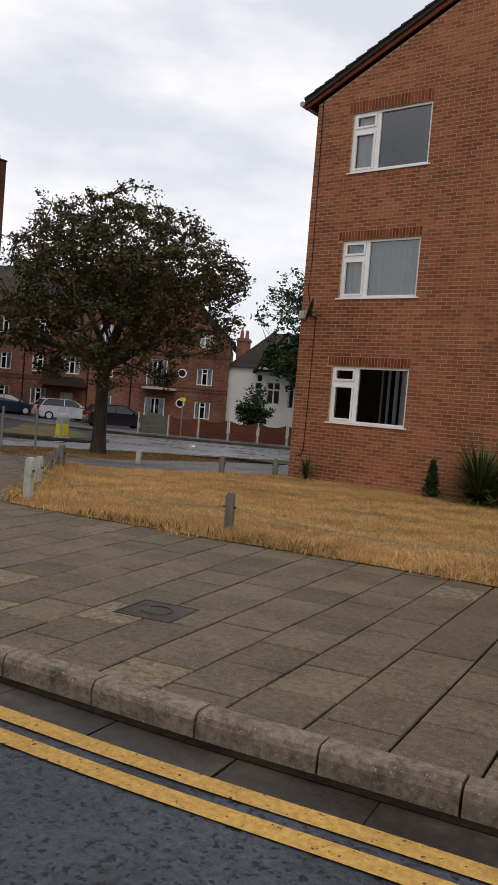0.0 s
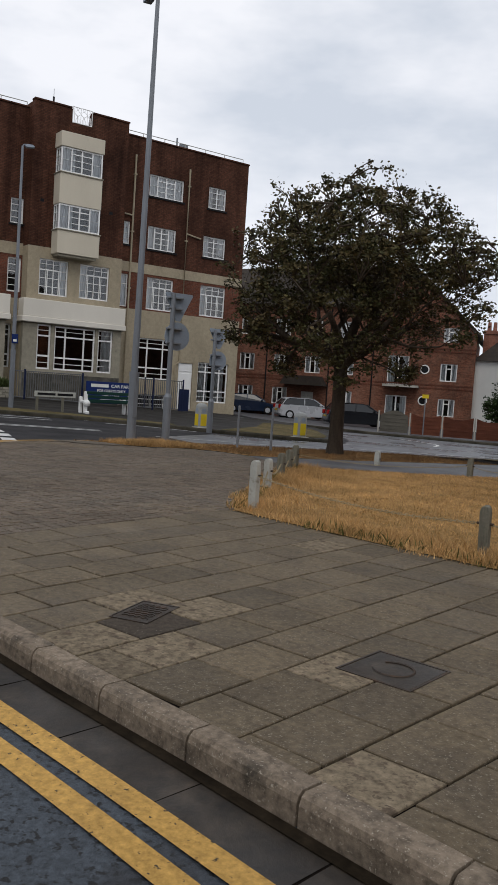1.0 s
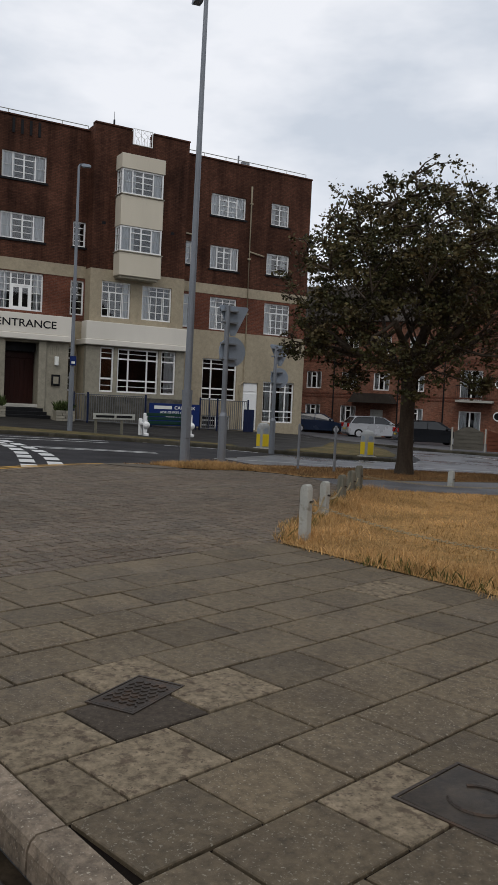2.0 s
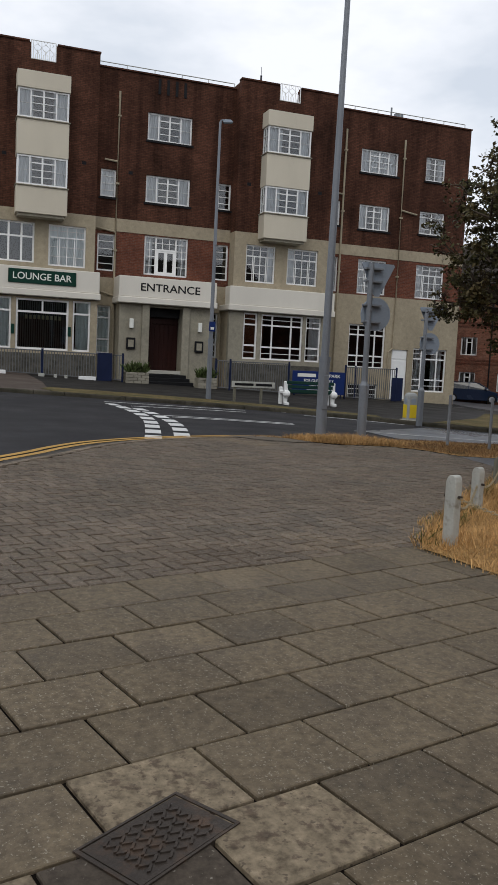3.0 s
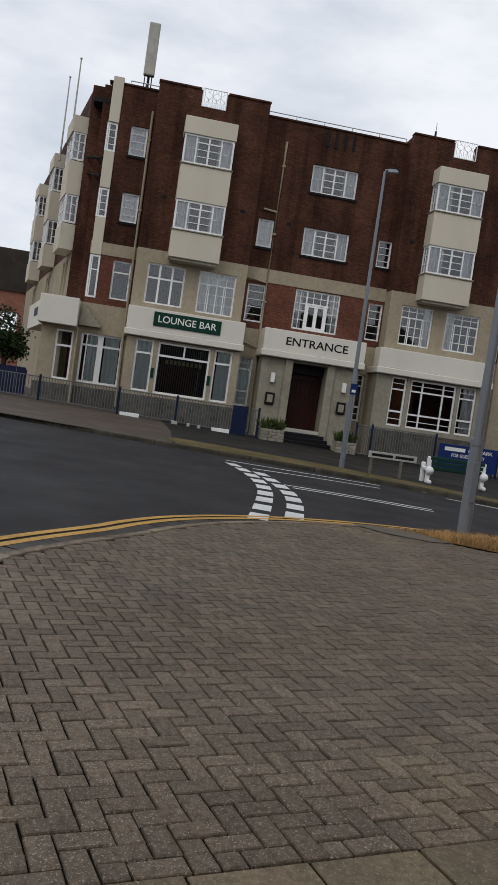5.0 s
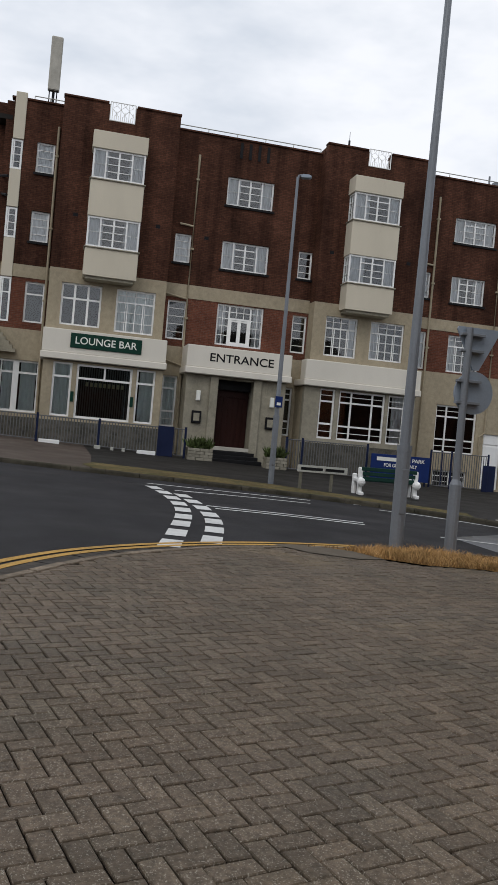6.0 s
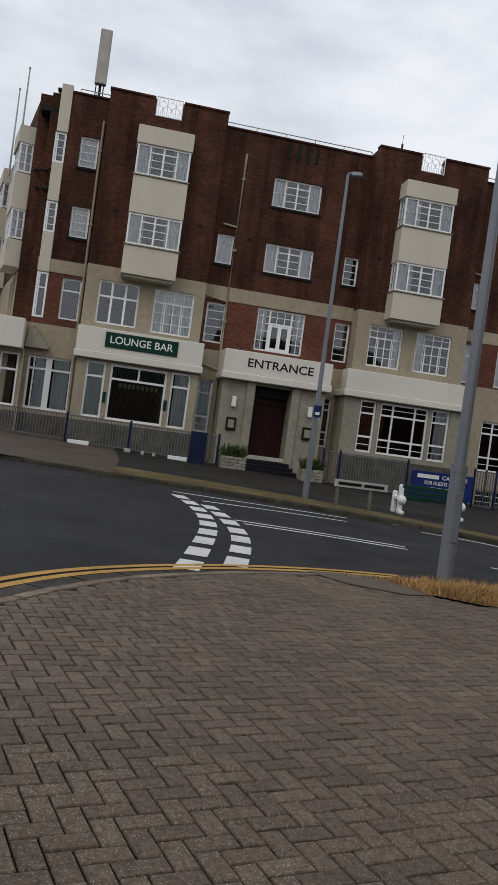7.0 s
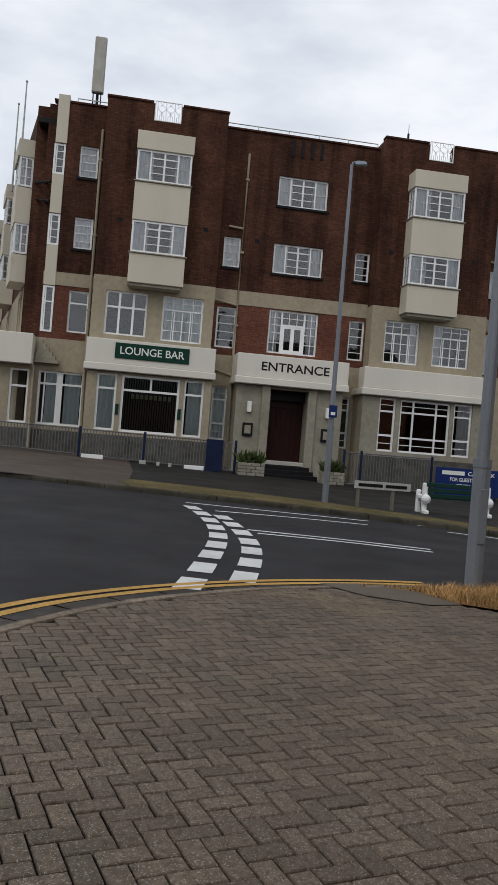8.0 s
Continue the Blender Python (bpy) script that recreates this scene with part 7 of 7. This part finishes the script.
for k in range(8):
    bm = bmesh.new()
    box(bm, (-41.42, -2.9 + 0.4 * k, lie(-41.4, -1) - 0.05), (-41.37, -2.51 + 0.4 * k, 1.78), None, 0.006)
    part("board", bm, M_BLUE, hoard)
for y in (-2.9, -1.3, 0.3):
    bm = bmesh.new()
    box(bm, (-41.5, y - 0.04, lie(-41.4, -1) - 0.05), (-41.424, y + 0.04, 1.7))
    part("post", bm, M_BLUE, hoard)
con = thing("conifer", "narrow dark green conifer against the brick wall", "shrub", (-6.45, 15.1, lie(-6.45, 15.1)))
rc = random.Random(9)
bm = bmesh.new()
tube(bm, [(-6.45, 15.1, lie(-6.45, 15.1) - 0.05), (-6.45, 15.1, 0.55)], [0.03, 0.01], 6)
part("stem", bm, M_BARK, con)
cv, cf = leaf_cloud([(Vector((-6.45, 15.1, lie(-6.45, 15.1) + 0.06 + 0.07 * k)), 0.2 - 0.016 * k) for k in range(10)], 2600, 0.05, rc, 0.7)
from_faces("foliage", cv, cf, M_LEAF_G, con)


# unseen plain brick walls, added behind the walk to darken the window reflections
for ax, ay, bx, by in ((32, -34, 32, 64), (-40, -24, 32, -24), (-3, 27, 6, 66)):
    terrace = thing("terrace", "unseen plain brick wall added to darken window reflections", "house", (ax, ay, -0.4), group="terraces")
    tm = plane_at(ax, ay, -0.4, (bx - ax, by - ay))
    length = math.hypot(bx - ax, by - ay)
    bm = bmesh.new()
    box(bm, (0, -0.5, -0.15), (length, 6.4, 0.15), tm)
    part("wall", bm, M_BRICK_HOTEL, terrace)
    bm = bmesh.new()
    prism(bm, [(-0.4, 6.402), (length + 0.4, 6.402), (length, 9.0), (0, 9.0)], tm @ Matrix.Translation((0, 0, -0.1)), 0.2)
    part("roof", bm, M_TILE, terrace)

# ---- paving pieces ----
SU, SV = (-0.2504, 0.9681), (0.9681, 0.2504)
SO = (-6.97, 3.485)


def to_world(a, b):
    return (SO[0] + SU[0] * a + SV[0] * b, SO[1] + SU[1] * a + SV[1] * b)


def in_poly(x, y, poly):
    c = False
    for (x0, y0), (x1, y1) in zip(poly, poly[1:] + poly[:1]):
        if (y0 > y) != (y1 > y) and x < (x1 - x0) * (y - y0) / (y1 - y0) + x0:
            c = not c
    return c


KERB_IN = inner
rnd = random.Random(3)
SL, SW, FIRST, GAP = 0.45, 0.374, 0.05, 0.014
slabs = tagged(new("pavement"), "brown-grey concrete slab footway", "pavement", kind="structure")


def piece_mesh(name, poly, h, bev, material):
    """A flat stone with a chamfered rim, from its outline."""
    n = len(poly)
    cx, cy = sum(p[0] for p in poly) / n, sum(p[1] for p in poly) / n
    verts = [(x, y, -0.03) for x, y in poly] + [(x, y, h - bev) for x, y in poly]
    for x, y in poly:
        d = math.hypot(x - cx, y - cy) or 1
        k = 1 - bev * 1.4 / d
        verts.append((cx + (x - cx) * k, cy + (y - cy) * k, h))
    faces = []
    for i in range(n):
        j = (i + 1) % n
        faces += [(i, j, n + j, n + i), (n + i, n + j, 2 * n + j, 2 * n + i)]
    faces.append(tuple(range(2 * n, 3 * n)))
    me = bpy.data.meshes.new(name)
    me.from_pydata(verts, [], faces)
    me.update()
    me.materials.append(material)
    return me


g = GAP / 2
whole = [(-SL / 2 + g, -SW / 2 + g), (SL / 2 - g, -SW / 2 + g), (SL / 2 - g, SW / 2 - g), (-SL / 2 + g, SW / 2 - g)]
turn = Matrix(((SU[0], SV[0], 0, 0), (SU[1], SV[1], 0, 0), (0, 0, 1, 0), (0, 0, 0, 1)))
course = lambda n: n * SW + (FIRST if n else 0.0)
BEND = 0.09  # the later courses swing towards the kerb's line


def bent(b):
    k = max(0.0, min(1.0, (b - 3.2) / 1.6))
    return k * k * (3 - 2 * k)


def lay(a, b):
    return to_world(a, b + bent(b) * (BEND * (a + 1.0) - 0.07))


whole_w = [(SU[0] * a + SV[0] * b, SU[1] * a + SV[1] * b) for a, b in whole][::-1]
slab_mesh = {k: piece_mesh("slab", whole_w, 0.0, 0.004, k) for k in (M_SLAB, M_SLAB_OLD, M_INFILL)}
COVERS = [(-3.34, 4.52, 0.19), (-4.67, 3.875, 0.17)]
PALE = {(6, -0.985), (6, -0.085), (5, -0.31), (7, -0.76), (7, -1.21), (9, -0.31)}  # worn pale slabs round the inspection cover: course, start along it
loose_v, loose_f = [], []
count = 0
for row in range(0, 44):
    for k in range(-6, 20):
        a0 = 0.365 + k * SL - (SL / 2 if row % 2 else 0)
        b0, b1 = course(row), course(row + 1)
        poly = [lay(a0 + g, b0 + g), lay(a0 + SL - g, b0 + g), lay(a0 + SL - g, b1 - g), lay(a0 + g, b1 - g)]
        full = list(poly)
        for px, py, nx, ny in ((-1.05, 3.625 + 0.145, -0.183, 0.983), (-3.17, 3.25 + 0.142, -0.16, 0.987), (-5.6, 2.9 + 0.14, -0.085, 0.996), (-4.9, 7.12, 0.17, -0.985)):
            poly = clip(poly, px, py, nx, ny) if len(poly) > 2 else []
        if len(poly) < 3:
            continue
        area = abs(sum(p[0] * q[1] - q[0] * p[1] for p, q in zip(poly, poly[1:] + poly[:1]))) / 2
        if area < 0.004:
            continue
        cx, cy = sum(p[0] for p in full) / 4, sum(p[1] for p in full) / 4
        pale = any(row == n and abs(a0 - at) < 0.03 for n, at in PALE) or rnd.random() < 0.03
        infill = row == 6 and abs(a0 + 0.535) < 0.03
        material = M_INFILL if infill else M_SLAB_OLD if pale else M_SLAB
        dz = rnd.uniform(-0.0025, 0.0025)
        tilt = Matrix.Rotation(rnd.uniform(-0.006, 0.006), 4, "X") @ Matrix.Rotation(rnd.uniform(-0.006, 0.006), 4, "Y")
        if count < 300:
            count += 1
            if row and len(poly) == 4 and area > SL * SW * 0.9 and bent(b1) == 0.0:
                ob = new("slab", slab_mesh[material])
            else:
                mx, my = sum(p[0] for p in poly) / len(poly), sum(p[1] for p in poly) / len(poly)
                pp = [(x - cx, y - cy) for x, y in poly]
                ob = new("slab", piece_mesh("cut_slab", pp[::-1], 0.0, 0.004, material))
            ob.parent = slabs
            ob.matrix_basis = Matrix.Translation((cx, cy, lie(cx, cy) + 0.002 + dz)) @ tilt
        else:
            i = len(loose_v)
            loose_v += [(x, y, lie(x, y) + 0.002 + dz) for x, y in poly]
            loose_f.append(tuple(range(i, i + len(poly))))
if loose_v:
    tagged(from_faces("far_slabs", loose_v, loose_f, M_SLAB, slabs), kind="stuff")

# iron covers
for n_cover, (x, y, r) in enumerate(COVERS):
    z = lie(x, y)
    mh = thing("manhole_cover", "rusty cast iron inspection cover set in slabs" if n_cover else "square utility cover with a rounded key slot", "manhole cover", (x, y, z), "pavement covers")
    m = Matrix.Translation((x, y, z)) @ (Matrix.Rotation(radians(33), 4, "Z") @ Matrix.Diagonal((0.66, 1.08, 1, 1)) if n_cover else turn)
    bm = bmesh.new()
    for a, b in (((-r - 0.012, -r - 0.012), (r + 0.012, -r)), ((-r - 0.012, r), (r + 0.012, r + 0.012)), ((-r - 0.012, -r), (-r, r)), ((r, -r), (r + 0.012, r))):
        box(bm, (*a, -0.03), (*b, 0.008), m)
    part("cover_frame", bm, M_IRON, mh)
    bm = bmesh.new()
    box(bm, (-r + 0.006, -r + 0.006, -0.03), (r - 0.006, r - 0.006, 0.006), m)
    part("cover_plate", bm, M_IRON if n_cover else M_GUTTER, mh)
    bm = bmesh.new()
    if n_cover:
        for i in range(9):
            for j in range(7):
                u, v = -r + 0.05 + i * (2 * r - 0.1) / 8, -r + 0.06 + j * (2 * r - 0.12) / 6
                q = m @ Matrix.Translation((u, v, 0)) @ Matrix.Rotation(radians(45 if (i + j) % 2 else -45), 4, "Z")
                box(bm, (-0.016, -0.005, 0.006), (0.016, 0.005, 0.011), q)
    else:
        pts = [m @ Vector((0.1 * math.cos(k * math.pi / 10), 0.1 * math.sin(k * math.pi / 10), 0.007)) for k in range(-3, 14)]
        tube(bm, pts, 0.007, 5)
    part("cover_pattern", bm, M_IRON, mh)

# herringbone blocks
pavers = tagged(new("block_paving"), "brown herringbone block paving", "block paving", kind="structure")
W = 0.1
PV = {}
for horiz in (True, False):
    la, lb = (2 * W, W) if horiz else (W, 2 * W)
    q = 0.0047
    outline = [(q, q), (la - q, q), (la - q, lb - q), (q, lb - q)]
    outline = [(a - la / 2, b - lb / 2) for a, b in outline]
    PV[horiz] = [(SU[0] * a + SV[0] * b, SU[1] * a + SV[1] * b) for a, b in outline][::-1]
paver_mesh = {h: piece_mesh("paver", PV[h], 0.0, 0.005, M_PAVER) for h in PV}
AREA = [(-6.75, 2.98)] + [p for p in inner if p[0] < -6.8 and p[1] < 8.4 and p[0] > -17] + [(-16.5, 8.6), (-16.3, 9.0), (-15.78, 9.2), (-15.45, 9.75), (-15.42, 10.55), (-14.9, 10.98), (-14.0, 11.2), (-11.95, 10.7), (-11.6, 10.45), (-9.9, 8.55), (-8.0, 6.76), (-7.72, 6.5)]
bulk_v, bulk_f = [], []
picked = 0
for i in range(-190, 190):
    for j in range(-60, 60):
        for horiz in (True, False):
            a0, b0 = ((i + 4 * j) * W, i * W) if horiz else ((2 + i + 4 * j) * W, (i - 1) * W)
            la, lb = (2 * W, W) if horiz else (W, 2 * W)
            ca, cb = a0 + la / 2, b0 + lb / 2
            if not (-1.5 < ca < 10 and -11 < cb < 0.15):
                continue
            if b0 > -0.03:
                continue
            over = b0 + lb > -0.004
            x, y = to_world(ca, cb)
            if not in_poly(x, y, AREA):
                continue
            z = lie(x, y) + 0.003 + rnd.uniform(-0.0025, 0.0025)
            if picked < 300 and -3.2 < cb < -1.2 and 0.4 < ca < 3.6:
                picked += 1
                ob = new("paver", paver_mesh[horiz])
                ob.parent = pavers
                ob.matrix_basis = Matrix.Translation((x, y, z)) @ Matrix.Rotation(rnd.uniform(-0.012, 0.012), 4, "X") @ Matrix.Rotation(rnd.uniform(-0.012, 0.012), 4, "Y")
            else:
                k = len(bulk_v)
                tx, ty = rnd.uniform(-0.012, 0.012), rnd.uniform(-0.012, 0.012)
                o = PV[horiz]
                if over:
                    o = clip([(p + x, q + y) for p, q in o], SO[0] - 0.006 * SV[0], SO[1] - 0.006 * SV[1], -SV[0], -SV[1])
                    if len(o) != 4:
                        continue
                    x, y = sum(p for p, q in o) / 4, sum(q for p, q in o) / 4
                    o = [(p - x, q - y) for p, q in o]
                o = [(p + rnd.uniform(-0.0025, 0.0025), q + rnd.uniform(-0.0025, 0.0025)) for p, q in o]
                bulk_v += [(x + p, y + q, z - 0.03) for p, q in o] + [(x + p, y + q, z - 0.006 + p * tx + q * ty) for p, q in o]
                bulk_v += [(x + p * (1 - 0.007 / math.hypot(p, q)), y + q * (1 - 0.007 / math.hypot(p, q)), z + p * tx + q * ty) for p, q in o]
                for s in range(4):
                    t = (s + 1) % 4
                    bulk_f += [(k + s, k + t, k + 4 + t, k + 4 + s), (k + 4 + s, k + 4 + t, k + 8 + t, k + 8 + s)]
                bulk_f.append((k + 8, k + 9, k + 10, k + 11))
tagged(from_faces("paver_field", bulk_v, bulk_f, M_PAVER_J, pavers), kind="stuff")

kerb_run("kerb", NEAR, -1, 0.57, "worn grey concrete kerb along the footway", True, lambda p: p.y < 12 and p.x < 3, (-3.17, 3.25))
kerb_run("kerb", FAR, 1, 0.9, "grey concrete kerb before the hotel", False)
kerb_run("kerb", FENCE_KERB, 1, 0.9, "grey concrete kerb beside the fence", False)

# bricks of the gable: courses of stretchers, soldier courses over the windows
BL, BH, J = 0.225, 0.075, 0.013
brick_v, brick_f, dark_v, dark_f = [], [], [], []


def add_brick(u0, u1, v0, v1, proud, dark=False):
    vs, fs = (dark_v, dark_f) if dark else (brick_v, brick_f)
    k = len(vs)
    y1, y0 = FY + 0.004, FY - 0.002 - proud * 0.5
    for y in (y1, y0):
        vs.extend([(u0, y, v0), (u1, y, v0), (u1, y, v1), (u0, y, v1)])
    for s in range(4):
        t = (s + 1) % 4
        fs.append((k + s, k + t, k + 4 + t, k + 4 + s))
    fs.append((k + 4, k + 5, k + 6, k + 7))


SOLD = [(u0 - 0.11, u1 + 0.02, v1, math.ceil((v1 + 0.19) / 0.075) * 0.075) for u0, u1, v0, v1 in flat_win]
brick_mesh = None
brick_parts = 0
rows = int((APEX + 0.4) / BH)
for r in range(-4, rows):
    v0, v1 = r * BH + J / 2, (r + 1) * BH - J / 2
    lo, hi = FL, FR
    if v1 > EAVE:
        lo, hi = FL + (v1 - EAVE) / rise, FR - (v1 - EAVE) / rise
    u = FL - (BL / 2 if r % 2 else 0)
    while u < min(hi, -1.0):
        a, b = max(u + J / 2, lo), min(u + BL - J / 2, hi)
        u += BL
        if b - a < 0.03:
            continue
        spans = [(a, b)]
        for h in flat_win + SOLD:
            if h[2] < (v0 + v1) / 2 < h[3]:
                nxt = []
                for p, q in spans:
                    if q <= h[0] or p >= h[1]:
                        nxt.append((p, q))
                    else:
                        nxt += [(p, h[0] - 0.003)] * (p < h[0] - 0.03) + [(h[1] + 0.003, q)] * (q > h[1] + 0.03)
                spans = nxt
        for p, q in spans:
            if brick_parts < 300 and len(spans) == 1 and abs((q - p) - (BL - J)) < 1e-6 and 0.1 < v0 < 2.4 and p > -9.9 and q < -6.6:
                brick_parts += 1
                if brick_mesh is None:
                    w2, h2 = (BL - J) / 2, (BH - J) / 2
                    brick_mesh = bpy.data.meshes.new("brick")
                    brick_mesh.from_pydata([(-w2, 0.004, -h2), (w2, 0.004, -h2), (w2, 0.004, h2), (-w2, 0.004, h2), (-w2, -0.003, -h2), (w2, -0.003, -h2), (w2, -0.003, h2), (-w2, -0.003, h2)], [], [(0, 1, 5, 4), (1, 2, 6, 5), (2, 3, 7, 6), (3, 0, 4, 7), (4, 5, 6, 7)])
                    brick_mesh.materials.append(M_BRICK_ONE)
                ob = new("brick", brick_mesh)
                ob.location = ((p + q) / 2, FY - rnd.uniform(0, 0.001), (v0 + v1) / 2)
                ob.parent = flats
                ob.matrix_parent_inverse = flats.matrix_basis.inverted()
            else:
                add_brick(p, q, v0, v1, rnd.uniform(0, 0.003))
for u0, u1, v0, v1 in SOLD:
    n = round((u1 - u0) / 0.075)
    for k in range(n):
        add_brick(u0 + (u1 - u0) * k / n + 0.005, u0 + (u1 - u0) * (k + 1) / n - 0.005, v0 + 0.006, v1 - 0.006, rnd.uniform(0, 0.003), True)
tagged(from_faces("brickwork", brick_v, brick_f, M_BRICK, flats), kind="stuff")
tagged(from_faces("soldier_course", dark_v, dark_f, M_BRICK_DK, flats), kind="stuff")


# ---- grass ----
def grass(name, poly, count, height, material, label, seed, test=None, width=0.006, box_=None):
    r = random.Random(seed)
    xs, ys = [p[0] for p in poly], [p[1] for p in poly]
    x0, x1, y0, y1 = box_ or (min(xs), max(xs), min(ys), max(ys))
    verts, faces = [], []
    made = tries = 0
    while made < count and tries < count * 6:
        tries += 1
        x, y = r.uniform(x0, x1), r.uniform(y0, y1)
        if not in_poly(x, y, poly) or (test and not test(x, y, r)):
            continue
        made += 1
        z = lie(x, y) + 0.008
        patch = 0.55 + 0.75 * (0.5 + 0.5 * noise.noise(Vector((x * 0.9, y * 0.9, 3.1))))
        h = height * patch * (0.3 + 1.1 * r.random() ** 2)
        a = r.uniform(0, 2 * math.pi)
        dx, dy = math.cos(a), math.sin(a)
        lean = r.uniform(0.1, 1.3) * h
        b = r.uniform(0, 2 * math.pi)
        lx, ly = math.cos(b) * lean, math.sin(b) * lean
        k = len(verts)
        w = width * r.uniform(0.7, 1.4)
        verts += [(x - dx * w, y - dy * w, z), (x + dx * w, y + dy * w, z), (x + lx * 0.45 + dx * w * 0.7, y + ly * 0.45 + dy * w * 0.7, z + h * 0.62), (x + lx * 0.45 - dx * w * 0.7, y + ly * 0.45 - dy * w * 0.7, z + h * 0.62), (x + lx, y + ly, z + h)]
        faces += [(k, k + 1, k + 2, k + 3), (k + 3, k + 2, k + 4)]
    return tagged(from_faces(name, verts, faces, material), label, "grass", kind="stuff")


EDGE = [(-1, 7.6), (-2.4, 7.42), (-3.7, 7.22), (-4.9, 6.95), (-5.9, 6.77), (-7.65, 6.52), (-7.95, 6.7), (-9.9, 8.5), (-11.7, 10.35)]


def edge_distance(x, y):
    best = 9
    for (ax, ay), (bx, by) in zip(EDGE, EDGE[1:]):
        t = max(0, min(1, ((x - ax) * (bx - ax) + (y - ay) * (by - ay)) / ((bx - ax) ** 2 + (by - ay) ** 2)))
        best = min(best, math.hypot(x - ax - t * (bx - ax), y - ay - t * (by - ay)))
    return best


grass("dry_grass", LAWN, 190000, 0.036, M_BLADE, "parched straw-coloured grass on the lawn", 1, None, 0.003, (-12.5, 0.5, 6.5, 15.6))
grass("dry_grass", LAWN, 60000, 0.095, M_BLADE, "tall straw-coloured grass along the lawn's edge", 2, lambda x, y, r: r.random() < math.exp(-((edge_distance(x, y) - 0.2) / 0.35) ** 2) * (0.35 + 0.65 * (noise.noise(Vector((x * 1.7, y * 1.7, 5.0))) > -0.1)), 0.0022, (-12.2, 0.5, 6.6, 11))
grass("green_grass", LAWN, 5000, 0.1, M_BLADE_G, "green weeds along the lawn's edge", 3, lambda x, y, r: edge_distance(x, y) < 0.22 and noise.noise(Vector((x * 1.3, y * 1.3, 0))) > -0.05, 0.006, (-12.2, 0.5, 6.6, 11))
FRINGE = [(0.5, 7.9), (-2.4, 7.65), (-7.8, 6.85), (-11.6, 10.6), (-12.1, 10.3), (-8.1, 6.25), (-5.2, 6.7), (-2.3, 7.2), (0.5, 7.4)]
ragged = lambda x, y, r: edge_distance(x, y) < 0.02 + 0.14 * max(0.0, noise.noise(Vector((x * 2.3, y * 2.3, 7.0))) + 0.35)
grass("dry_grass", FRINGE, 9000, 0.07, M_BLADE, "straw-coloured grass creeping over the paving's edge", 5, ragged, 0.0032)
grass("green_grass", FRINGE, 3500, 0.06, M_BLADE_G, "green weeds creeping over the paving's edge", 6, lambda x, y, r: ragged(x, y, r) and noise.noise(Vector((x * 1.3, y * 1.3, 0))) > 0.0, 0.004)
grass("dry_grass", VERGE, 30000, 0.045, M_BLADE_B, "dry brown grass on the verge", 4, None, 0.004)
grass("dry_grass", VERGE, 9000, 0.1, M_BLADE, "straw-coloured tufts round the lamp post's foot", 7, lambda x, y, r: math.hypot((x + 15.95) / 0.9, (y - 10.0) / 1.1) < r.uniform(0.5, 1.1), 0.0045, (-17.2, -14.8, 8.8, 11.4))
